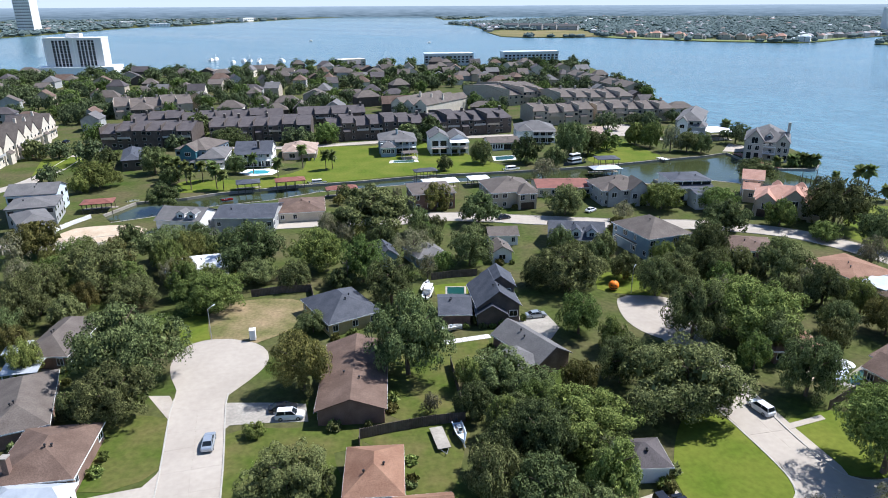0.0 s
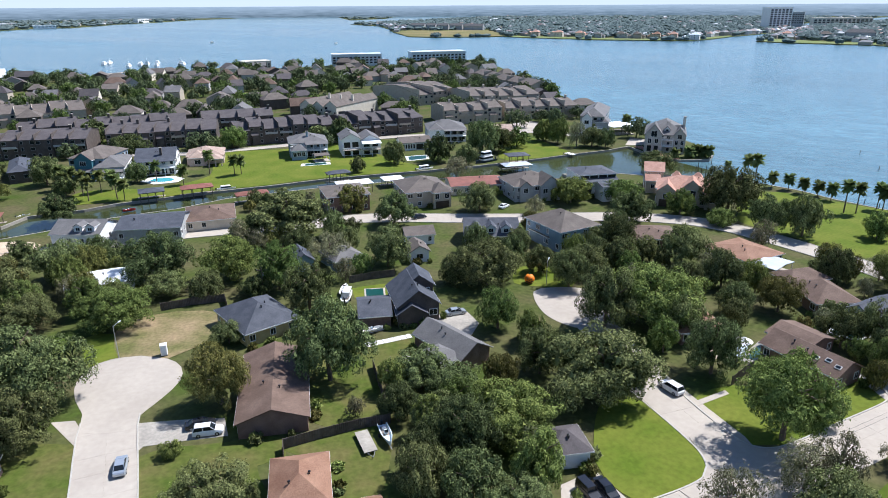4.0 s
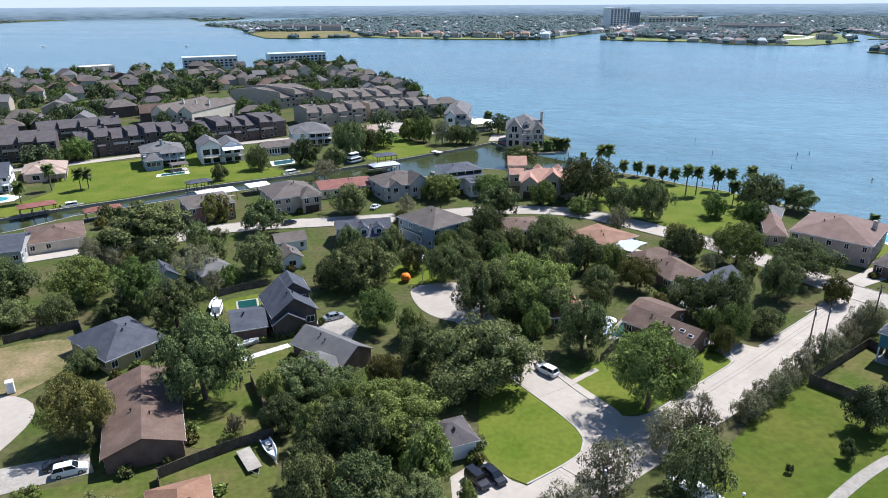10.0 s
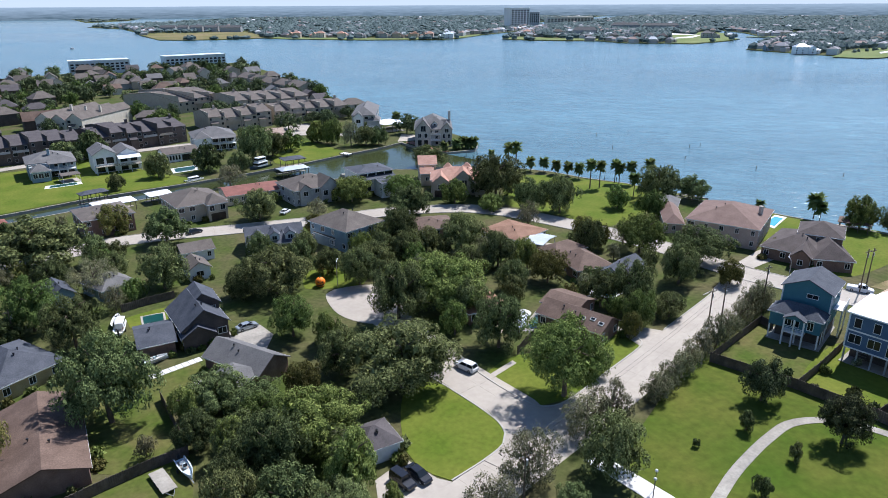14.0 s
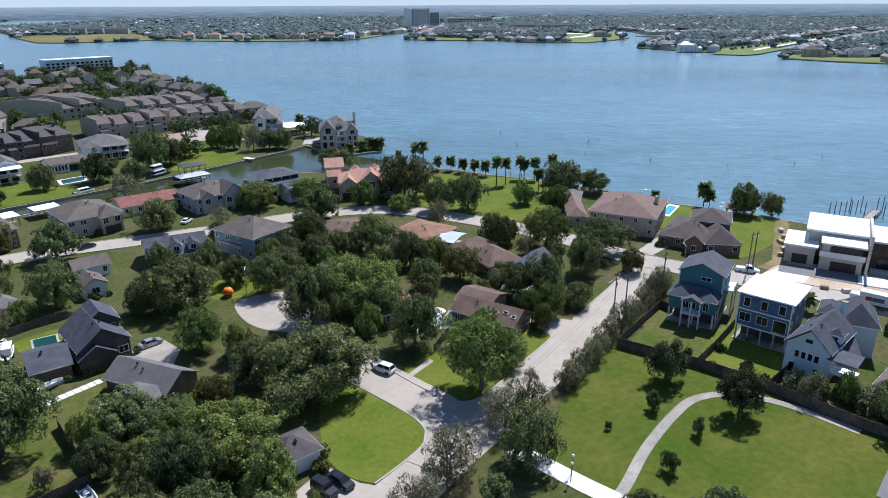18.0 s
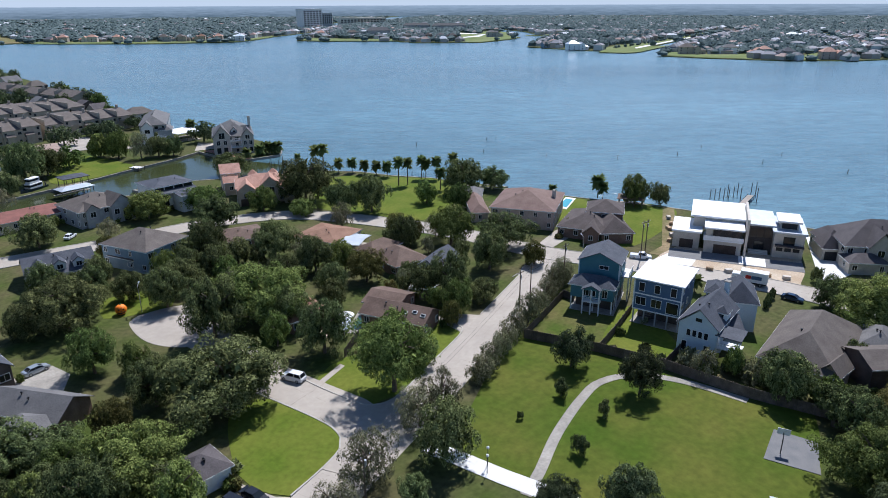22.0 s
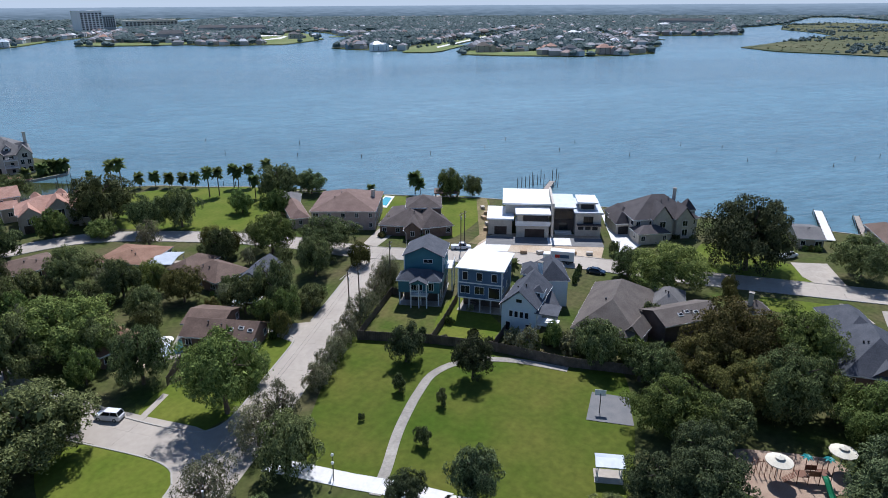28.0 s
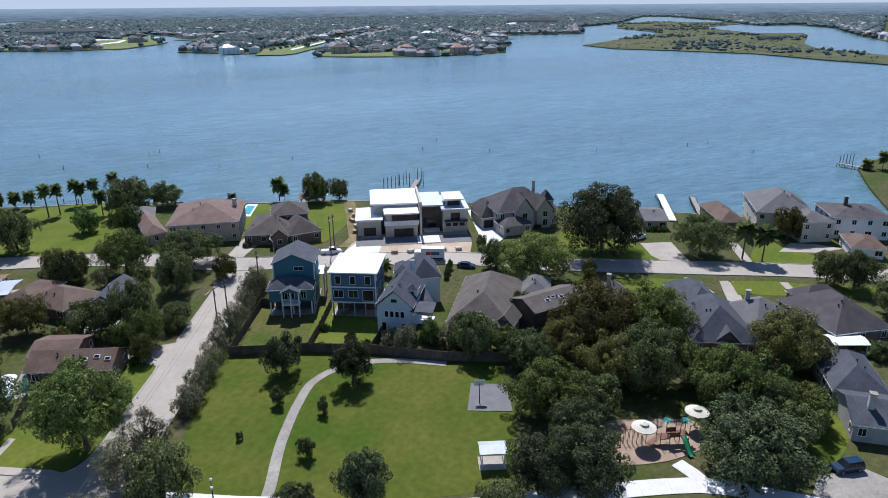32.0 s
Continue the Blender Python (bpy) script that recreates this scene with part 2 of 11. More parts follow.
M = {
    "grass": mat("grass", (0.050, 0.076, 0.012), (0.098, 0.086, 0.040), 0.95, 0.075, 0.9, 0.30, 0.5, dist=0.1, spec=0.1),
    "lawn": mat("lawn", (0.084, 0.122, 0.012), (0.134, 0.150, 0.023), 0.95, 0.11, 1.1, 0.17, 0.4, dist=0.06, spec=0.1),
    "park": mat("park_grass", (0.054, 0.090, 0.008), (0.108, 0.112, 0.020), 0.95, 0.07, 0.8, 0.20, 0.4, dist=0.1, spec=0.1),
    "yard": mat("yard_grass", (0.062, 0.092, 0.013), (0.118, 0.106, 0.036), 0.95, 0.16, 1.1, 0.22, 0.5, dist=0.08, spec=0.1),
    # the lawn again, paled in its base colour to stand for haze
    "hazylawn": mat("haze_paled_lawn", (0.125, 0.165, 0.050), (0.185, 0.205, 0.085), 0.95, 0.02, 0.4, 0.25, 0.4, spec=0.1),
    "dryfield": mat("dry_field", (0.115, 0.125, 0.040), (0.22, 0.17, 0.085), 0.95, 0.012, 0.3, 0.3, 0.4, spec=0.1),
    "dirt": mat("dirt", (0.27, 0.20, 0.115), (0.115, 0.115, 0.04), 0.95, 0.14, 1.4, 0.25, 0.5, spec=0.1),
    "sand": mat("sand", (0.42, 0.32, 0.22), (0.52, 0.43, 0.32), 0.95, 0.2, 3.0, 0.2, 0.4, spec=0.1),
    "mulch": mat("mulch", (0.30, 0.21, 0.15), (0.36, 0.27, 0.2), 0.95, 0.6, 9.0, 0.3, 0.5, spec=0.1),
    "concrete": mat("concrete", (0.345, 0.302, 0.25), (0.41, 0.362, 0.302), 0.85, 0.09, 0.9, 0.07, 0.1, vary=0.02),
    "drive": mat("driveway_concrete", (0.335, 0.295, 0.245), (0.42, 0.37, 0.31), 0.85, 0.2, 1.2, 0.09, 0.1, vary=0.02),
    "oldcon": mat("old_concrete", (0.26, 0.235, 0.20), (0.35, 0.32, 0.27), 0.9, 0.3, 2.0, 0.16, 0.15, vary=0.06),
    "bright": mat("bright_concrete", (0.62, 0.60, 0.56), (0.70, 0.68, 0.64), 0.8, 0.3, 2.0, 0.06, 0.1),
    "kerb": mat("kerb_concrete", (0.36, 0.335, 0.29), (0.43, 0.40, 0.345), 0.85, 0.5, 4.0, 0.1, 0.1),
    "court": mat("court_asphalt", (0.15, 0.15, 0.15), (0.19, 0.185, 0.18), 0.9, 0.5, 8.0, 0.12, 0.2),
    "paving": mat("red_paving", (0.33, 0.15, 0.10), (0.40, 0.20, 0.14), 0.85, 0.4, 6.0, 0.2, 0.2),
    "bulkhead": mat("bulkhead_timber", (0.10, 0.08, 0.06), (0.16, 0.13, 0.10), 0.9, 0.8, 5.0, 0.3, 0.3),
    "bark": mat("bark", (0.12, 0.085, 0.06), (0.19, 0.15, 0.11), 0.95, 1.5, 8.0, 0.3, 0.5, coords="obj"),
    "oak": leaf_mat("oak_leaves", (0.027, 0.038, 0.012), (0.228, 0.258, 0.100), 0.15),
    "live": leaf_mat("live_oak_leaves", (0.024, 0.034, 0.015), (0.150, 0.176, 0.080), 0.12),
    "elm": leaf_mat("light_leaves", (0.046, 0.070, 0.014), (0.255, 0.305, 0.088), 0.18),
    "pale": leaf_mat("pale_leaves", (0.090, 0.098, 0.044), (0.310, 0.298, 0.170), 0.18),
    "rust": leaf_mat("turning_leaves", (0.050, 0.054, 0.014), (0.215, 0.195, 0.062), 0.16),
    "palm": leaf_mat("palm_fronds", (0.072, 0.100, 0.026), (0.175, 0.205, 0.070), 0.28),
    # distance haze is painted into this pale bluish leaf colour
    "hazyleaf": leaf_mat("haze_tinted_leaves", (0.088, 0.124, 0.118), (0.168, 0.212, 0.205)),
    "scrub": leaf_mat("marsh_scrub", (0.055, 0.068, 0.032), (0.125, 0.128, 0.062)),
    "marsh": mat("marsh_grass", (0.062, 0.078, 0.034), (0.125, 0.120, 0.058), 0.95, 0.02, 0.4, 0.4, 0.5, dist=0.1, spec=0.1),
    "thatch": mat("dead_fronds", (0.16, 0.12, 0.07), (0.22, 0.17, 0.10), 0.95, 2.0, 8.0, 0.3, 0.4, coords="obj"),
    "slate": mat("slate_shingles", (0.050, 0.055, 0.068), (0.080, 0.085, 0.10), 0.8, 0.5, 5.0, 0.30, 0.35),
    "grey": mat("grey_shingles", (0.115, 0.11, 0.108), (0.155, 0.148, 0.142), 0.85, 0.4, 5.0, 0.25, 0.35),
    "brown": mat("brown_shingles", (0.105, 0.068, 0.050), (0.155, 0.104, 0.078), 0.85, 0.4, 5.0, 0.28, 0.35),
    "rustroof": mat("rust_brown_shingles", (0.20, 0.105, 0.065), (0.27, 0.155, 0.10), 0.85, 0.35, 5.0, 0.25, 0.35),
    "taupe": mat("taupe_shingles", (0.10, 0.082, 0.07), (0.14, 0.118, 0.10), 0.85, 0.4, 5.0, 0.25, 0.35),
    "dark": mat("dark_shingles", (0.066, 0.057, 0.058), (0.098, 0.085, 0.084), 0.85, 0.4, 5.0, 0.28, 0.35),
    "paletile": mat("pale_brown_tiles", (0.30, 0.215, 0.165), (0.39, 0.295, 0.235), 0.85, 0.5, 5.0, 0.22, 0.35),
    "darkbrown": mat("dark_brown_shingles", (0.070, 0.054, 0.048), (0.104, 0.083, 0.075), 0.85, 0.4, 5.0, 0.28, 0.35),
    "redbrown": mat("red_brown_shingles", (0.155, 0.098, 0.078), (0.205, 0.135, 0.108), 0.85, 0.4, 5.0, 0.26, 0.35),
    "terra": mat("terracotta_tiles", (0.37, 0.195, 0.135), (0.47, 0.275, 0.205), 0.8, 0.6, 5.0, 0.25, 0.5),
    "redmetal": mat("red_metal_roof", (0.17, 0.065, 0.048), (0.24, 0.095, 0.070), 0.7, 0.5, 3.0, 0.12, 0.1),
    "whiteroof": mat("white_membrane", (0.74, 0.74, 0.74), (0.82, 0.82, 0.81), 0.6, 0.3, 2.0, 0.04, 0.05),
    "palemetal": mat("pale_metal_roof", (0.42, 0.45, 0.48), (0.52, 0.55, 0.58), 0.45, 0.4, 2.0, 0.06, 0.05, metal=0.2),
    "white": mat("white_paint", (0.72, 0.71, 0.68), (0.80, 0.79, 0.77), 0.6, 0.8, 5.0, 0.05, 0.05),
    "cream": mat("cream_stucco", (0.56, 0.50, 0.40), (0.64, 0.58, 0.48), 0.85, 0.6, 6.0, 0.08, 0.15),
    "tan": mat("tan_stucco", (0.38, 0.32, 0.25), (0.45, 0.39, 0.31), 0.85, 0.6, 6.0, 0.1, 0.15),
    "pink": mat("pinkish_brick", (0.42, 0.32, 0.27), (0.50, 0.40, 0.34), 0.85, 0.6, 7.0, 0.15, 0.2),
    "brick": mat("brown_brick", (0.17, 0.105, 0.08), (0.23, 0.15, 0.115), 0.9, 0.6, 7.0, 0.25, 0.25),
    "yellow": mat("yellow_brick", (0.40, 0.30, 0.13), (0.47, 0.37, 0.18), 0.85, 0.6, 7.0, 0.15, 0.2),
    "teal": mat("teal_siding", (0.060, 0.165, 0.20), (0.075, 0.19, 0.225), 0.7, 0.6, 5.0, 0.06, 0.1),
    "blue": mat("slate_blue_siding", (0.075, 0.125, 0.205), (0.09, 0.145, 0.23), 0.7, 0.6, 5.0, 0.06, 0.1),
    "paleblue": mat("pale_blue_siding", (0.52, 0.59, 0.63), (0.59, 0.65, 0.68), 0.7, 0.6, 5.0, 0.06, 0.1),
    "greyblue": mat("grey_blue_siding", (0.20, 0.27, 0.32), (0.25, 0.32, 0.37), 0.7, 0.6, 5.0, 0.06, 0.1),
    "greywall": mat("grey_siding", (0.32, 0.32, 0.31), (0.40, 0.40, 0.385), 0.75, 0.6, 5.0, 0.08, 0.1),
    "darkwall": mat("dark_brown_siding", (0.075, 0.06, 0.052), (0.11, 0.09, 0.078), 0.85, 0.6, 5.0, 0.18, 0.15),
    "stone": mat("pale_stone_panel", (0.46, 0.41, 0.34), (0.55, 0.50, 0.43), 0.8, 0.7, 4.0, 0.1, 0.15),
    "garage": mat("brown_garage_door", (0.045, 0.03, 0.024), (0.07, 0.05, 0.04), 0.5, 0.6, 4.0, 0.1, 0.05),
    "fence": mat("weathered_fence", (0.085, 0.068, 0.055), (0.15, 0.12, 0.098), 0.9, 0.8, 8.0, 0.25, 0.2, vary=0.15),
    "wood": mat("raw_timber", (0.36, 0.25, 0.15), (0.45, 0.33, 0.21), 0.85, 0.7, 6.0, 0.2, 0.2),
    "deck": mat("deck_boards", (0.26, 0.22, 0.18), (0.34, 0.29, 0.24), 0.85, 0.7, 6.0, 0.15, 0.2),
    "black": mat("black_metal", (0.02, 0.02, 0.022), (0.03, 0.03, 0.032), 0.45, 0.7, 5.0, 0.1, 0.05),
    "steel": mat("grey_metal", (0.35, 0.36, 0.37), (0.42, 0.43, 0.44), 0.4, 0.7, 5.0, 0.1, 0.05, metal=0.6),
    "tyre": mat("rubber", (0.02, 0.02, 0.02), (0.03, 0.03, 0.03), 0.8, 2.0, 9.0, 0.1, 0.05),
    "carwhite": mat("white_car_paint", (0.72, 0.72, 0.73), (0.76, 0.76, 0.77), 0.22, 0.5, 2.0, 0.02, 0.0, spec=0.6, coords="obj"),
    "carsilver": mat("silver_car_paint", (0.40, 0.44, 0.48), (0.45, 0.49, 0.53), 0.25, 0.5, 2.0, 0.03, 0.0, metal=0.5, coords="obj"),
    "carblack": mat("black_car_paint", (0.012, 0.013, 0.016), (0.02, 0.021, 0.025), 0.2, 0.5, 2.0, 0.03, 0.0, spec=0.6, coords="obj"),
    "carblue": mat("dark_blue_car_paint", (0.012, 0.03, 0.06), (0.018, 0.04, 0.075), 0.2, 0.5, 2.0, 0.03, 0.0, spec=0.6, coords="obj"),
    "carred": mat("red_car_paint", (0.35, 0.02, 0.015), (0.4, 0.03, 0.02), 0.25, 0.5, 2.0, 0.03, 0.0, spec=0.6, coords="obj"),
    "orange": mat("orange_fabric", (0.85, 0.20, 0.012), (0.90, 0.26, 0.02), 0.6, 0.8, 4.0, 0.06, 0.05, coords="obj"),
    "canvas": mat("cream_canvas", (0.60, 0.55, 0.43), (0.68, 0.63, 0.51), 0.8, 0.8, 6.0, 0.06, 0.1),
    "playgreen": mat("green_plastic", (0.02, 0.18, 0.08), (0.03, 0.22, 0.10), 0.4, 1.0, 5.0, 0.05, 0.0),
    "playbrown": mat("brown_plastic", (0.14, 0.06, 0.03), (0.18, 0.08, 0.045), 0.5, 1.0, 5.0, 0.08, 0.0),
    "playteal": mat("teal_plastic", (0.02, 0.20, 0.19), (0.03, 0.26, 0.25), 0.4, 1.0, 5.0, 0.05, 0.0),
    "pool": mat("pool_lining", (0.05, 0.30, 0.35), (0.07, 0.37, 0.42), 0.25, 0.8, 3.0, 0.08, 0.05, spec=0.5),
    "darkpool": mat("dark_pool_cover", (0.006, 0.05, 0.04), (0.01, 0.065, 0.055), 0.3, 0.8, 3.0, 0.08, 0.05, spec=0.5),
    "signred": mat("red_sign_paint", (0.5, 0.03, 0.02), (0.55, 0.04, 0.03), 0.5, 1.0, 5.0, 0.05, 0.0),
    "farroof": island_mat("far_roofs", ((0.13, 0.13, 0.14), (0.19, 0.19, 0.20), (0.24, 0.23, 0.23), (0.21, 0.16, 0.15), (0.28, 0.27, 0.28), (0.20, 0.20, 0.22), (0.16, 0.16, 0.17), (0.28, 0.19, 0.16), (0.55, 0.56, 0.58))),
    "farwall": island_mat("far_walls", ((0.42, 0.36, 0.29), (0.50, 0.48, 0.45), (0.30, 0.25, 0.21), (0.40, 0.36, 0.31), (0.56, 0.56, 0.55))),
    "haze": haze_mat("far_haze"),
    "paleair": sky_mat("hazy_sky"),
    "glass": glass_mat("window_glass", (0.012, 0.016, 0.02)),
    "bay": water_mat("bay_water", (0.090, 0.167, 0.198), 0.20, 0.50, 0.50, 0.75),
    "canal": water_mat("canal_water", (0.045, 0.055, 0.022), 0.10, 0.6, 0.10, 0.25),
}


# ---- building blocks ----
def link(name, bm, m, parent=None, label=""):
    me = bpy.data.meshes.new(name)
    bm.to_mesh(me)
    bm.free()
    if m:
        me.materials.append(M[m])
    ob = new(name, me)
    if parent:
        ob.parent = parent
    if label:
        ob["label"] = label
    return ob


def part(name, bm, m, parent, label=""):
    return link(name, bm, m, parent, label)


def piece(name, me, parent, x, y, z, rz=0.0, s=(1, 1, 1)):
    """A piece on shared mesh data."""
    ob = new(name, me)
    ob.parent = parent
    ob.matrix_basis = Matrix.LocRotScale((x, y, z), Euler((0, 0, rz)), s)
    return ob


def box(bm, x0, y0, z0, x1, y1, z1, bev=0.0):
    v = [bm.verts.new(c) for c in ((x0, y0, z0), (x1, y0, z0), (x1, y1, z0), (x0, y1, z0), (x0, y0, z1), (x1, y0, z1), (x1, y1, z1), (x0, y1, z1))]
    fs = [bm.faces.new([v[i] for i in q]) for q in ((0, 3, 2, 1), (4, 5, 6, 7), (0, 1, 5, 4), (1, 2, 6, 5), (2, 3, 7, 6), (3, 0, 4, 7))]
    if bev:
        bmesh.ops.bevel(bm, geom=list({e for f in fs for e in f.edges}), offset=bev, segments=1, affect="EDGES")
    return bm


def boxes(*bs, bev=0.0):
    bm = bmesh.new()
    for b in bs:
        box(bm, *b, bev=bev)
    return bm


def tube(bm, a, b, r0, r1, n=8, cap=True):
    a, b = Vector(a), Vector(b)
    q = (b - a).to_track_quat("Z", "Y")
    rings = []
    for c, r in ((a, r0), (b, r1)):
        rings.append([bm.verts.new(c + q @ Vector((r * math.cos(2 * math.pi * i / n), r * math.sin(2 * math.pi * i / n), 0))) for i in range(n)])
    for i in range(n):
        bm.faces.new((rings[0][i], rings[0][(i + 1) % n], rings[1][(i + 1) % n], rings[1][i]))
    if cap:
        bm.faces.new(rings[0][::-1]), bm.faces.new(rings[1])
    return bm


def tubes(*ts, n=8):
    bm = bmesh.new()
    for t in ts:
        tube(bm, *t, n=n)
    return bm


def smooth_path(pts, step=2.0, closed=False):
    """A Catmull-Rom line through the points, about one step apart."""
    p = [Vector((*q, 0)) if len(q) == 2 else Vector(q) for q in pts]
    out, n = [], len(p)
    for i in range(n if closed else n - 1):
        a, b, c, d = (p[(i - 1) % n], p[i], p[(i + 1) % n], p[(i + 2) % n]) if closed else (p[max(i - 1, 0)], p[i], p[i + 1], p[min(i + 2, n - 1)])
        k = max(1, int((c - b).length / step))
        for j in range(k):
            t = j / k
            out.append(0.5 * (2 * b + (c - a) * t + (2 * a - 5 * b + 4 * c - d) * t * t + (3 * b - a - 3 * c + d) * t ** 3))
    if not closed:
        out.append(p[-1])
    return out


LIFT = [0]
ROADS = []


def sheet(name, pts, z, m, thick=0.05, step=0.0, kind="structure", label="", category=""):
    """A flat patch of ground cover with an edge of its own."""
    LIFT[0] += 1
    z += 0.0021 * (LIFT[0] % 40) - 0.02
    line = [Vector((v.x, v.y, 0)) for v in smooth_path(pts, step, True)] if step else [Vector((*q, 0)) for q in pts]
    bm = bmesh.new()
    vs = [bm.verts.new((v.x, v.y, z)) for v in line]
    es = [bm.edges.new((vs[i], vs[(i + 1) % len(vs)])) for i in range(len(vs))]
    bmesh.ops.triangle_fill(bm, use_beauty=True, edges=es, normal=(0, 0, 1))
    for f in bm.faces:
        if f.normal.z < 0:
            f.normal_flip()
    lo = [bm.verts.new((v.x, v.y, z - thick)) for v in line]
    for i in range(len(vs)):
        j = (i + 1) % len(vs)
        bm.faces.new((vs[i], vs[j], lo[j], lo[i]))
    bmesh.ops.recalc_face_normals(bm, faces=bm.faces)
    ob = link(name, bm, m)
    return tagged(ob, label, category, kind=kind)


def ribbon_pts(pts, width, step):
    line = smooth_path(pts, step)
    out = []
    for i, v in enumerate(line):
        d = (line[min(i + 1, len(line) - 1)] - line[max(i - 1, 0)]).normalized()
        nrm = Vector((-d.y, d.x, 0))
        out.append((v, nrm))
    return [v + nrm * width / 2 for v, nrm in out], [v - nrm * width / 2 for v, nrm in out]


def strip(name, pts, width, z, m, step=3.0, slabs=0, kind="structure", label="", category="", kerb=0.0):
    """A road or path along a line: one slab after another, each its own piece, with a kerb on each side."""
    root = new(name)
    tagged(root, label, category, kind=kind)
    LIFT[0] += 1
    z += 0.004 * (LIFT[0] % 20)
    ROADS.extend((v.x, v.y, width / 2) for v in smooth_path(pts, 3.0))
    left, right = ribbon_pts(pts, width, step)
    gap = 0.007
    for i in range(len(left) - 1):
        for a, b in (((0.0, 0.5), (0.5, 1.0)) if slabs == 2 else ((0.0, 1.0),)):
            q = [left[i].lerp(right[i], a), left[i].lerp(right[i], b), left[i + 1].lerp(right[i + 1], b), left[i + 1].lerp(right[i + 1], a)]
            c = sum(q, Vector()) / 4
            bm = bmesh.new()
            top = [bm.verts.new(((v - c) * (1 - gap / 2)).to_tuple()) for v in q]
            low = [bm.verts.new((v.co.x, v.co.y, -0.06)) for v in top]
            bm.faces.new(top)
            for k in range(4):
                bm.faces.new((top[k], low[k], low[(k + 1) % 4], top[(k + 1) % 4]))
            bmesh.ops.recalc_face_normals(bm, faces=bm.faces)
            ob = part("slab", bm, m, root)
            ob.location = (c.x, c.y, z)
    if kerb:
        for side, sgn in ((left, 1), (right, -1)):
            bm = bmesh.new()
            prev = None
            for i, v in enumerate(side):
                d = (side[min(i + 1, len(side) - 1)] - side[max(i - 1, 0)]).normalized()
                nn = Vector((-d.y, d.x, 0)) * sgn
                ring = [bm.verts.new((v.x + nn.x * o, v.y + nn.y * o, h)) for o, h in ((0, z - 0.05), (0.02, z + kerb), (0.22, z + kerb), (0.24, z - 0.05))]
                if prev:
                    for k in range(3):
                        bm.faces.new((prev[k], ring[k], ring[k + 1], prev[k + 1]))
                prev = ring
            bmesh.ops.recalc_face_normals(bm, faces=bm.faces)
            part("kerb", bm, "kerb", root)
    return root


def kerb_line(pts, z=0.19):
    """A low concrete kerb along the edge of a lawn."""
    left, right = ribbon_pts(pts, 0.26, 1.5)
    bm, prev = bmesh.new(), None
    for a, b in zip(left, right):
        ring = [bm.verts.new(c) for c in ((a.x, a.y, 0), (a.x, a.y, z), (b.x, b.y, z), (b.x, b.y, 0))]
        if prev:
            for k in range(3):
                bm.faces.new((prev[k], ring[k], ring[k + 1], prev[k + 1]))
        prev = ring
    bmesh.ops.recalc_face_normals(bm, faces=bm.faces)
    return tagged(link("kerb", bm, "kerb"), "low pale concrete kerb", "kerb", kind="structure")


# ---- houses ----
def solid(faces, thick):
    """A closed slab under a patch of faces (for roofs)."""
    bm = bmesh.new()
    cache = {}

    def vert(c):
        k = tuple(round(x, 4) for x in c)
        if k not in cache:
            cache[k] = bm.verts.new(k)
        return cache[k]
    fs = [bm.faces.new([vert(c) for c in f]) for f in faces]
    border = [e for e in bm.edges if len(e.link_faces) == 1]
    low = {v: bm.verts.new((v.co.x, v.co.y, v.co.z - thick)) for v in list(bm.verts)}
    for e in border:
        a, b = e.verts
        bm.faces.new((a, b, low[b], low[a]))
    for f in fs:
        bm.faces.new([low[v] for v in f.verts][::-1])
    bmesh.ops.recalc_face_normals(bm, faces=bm.faces)
    return bm


def roof_faces(w, d, z, rise, kind, o=0.45):
    """Slopes of a roof over a w x d wing with its corner at 0, 0 and its eaves at z."""
    x0, y0, x1, y1 = -o, -o, w + o, d + o
    W, D = x1 - x0, y1 - y0
    top = z + rise
    a, b, c, e = (x0, y0, z), (x1, y0, z), (x1, y1, z), (x0, y1, z)
    if kind == "hip":
        if W >= D:
            r = min(D / 2, W / 2 - 0.3)
            p, q = (x0 + r, (y0 + y1) / 2, top), (x1 - r, (y0 + y1) / 2, top)
            return [(a, b, q, p), (b, c, q), (c, e, p, q), (e, a, p)], []
        r = min(W / 2, D / 2 - 0.3)
        p, q = ((x0 + x1) / 2, y0 + r, top), ((x0 + x1) / 2, y1 - r, top)
        return [(a, b, p), (b, c, q, p), (c, e, q), (e, a, p, q)], []
    if kind == "gx":     # ridge along the front
        ym = (y0 + y1) / 2
        p, q = (x0, ym, top), (x1, ym, top)
        wt = z + rise * (1 - o / (D / 2))
        return [(a, b, q, p), (c, e, p, q)], [((0, 0, z), (0, d, z), (0, d / 2, wt)), ((w, 0, z), (w, d, z), (w, d / 2, wt))]
    if kind == "gy":     # gable towards the front
        xm = (x0 + x1) / 2
        p, q = (xm, y0, top), (xm, y1, top)
        wt = z + rise * (1 - o / (W / 2))
        return [(a, p, q, e), (b, c, q, p)], [((0, 0, z), (w, 0, z), (w / 2, 0, wt)), ((0, d, z), (w, d, z), (w / 2, d, wt))]
    if kind == "shed":   # high at the back
        return [((x0, y0, z), (x1, y0, z), (x1, y1, top), (x0, y1, top))], [((0, 0, z), (0, d, z), (0, d, top)), ((w, 0, z), (w, d, z), (w, d, top))]
    return [(a, b, c, e)], []


WIN = {}
SHRUBS = []
FAR = [False]     # whether the house being built stands far off


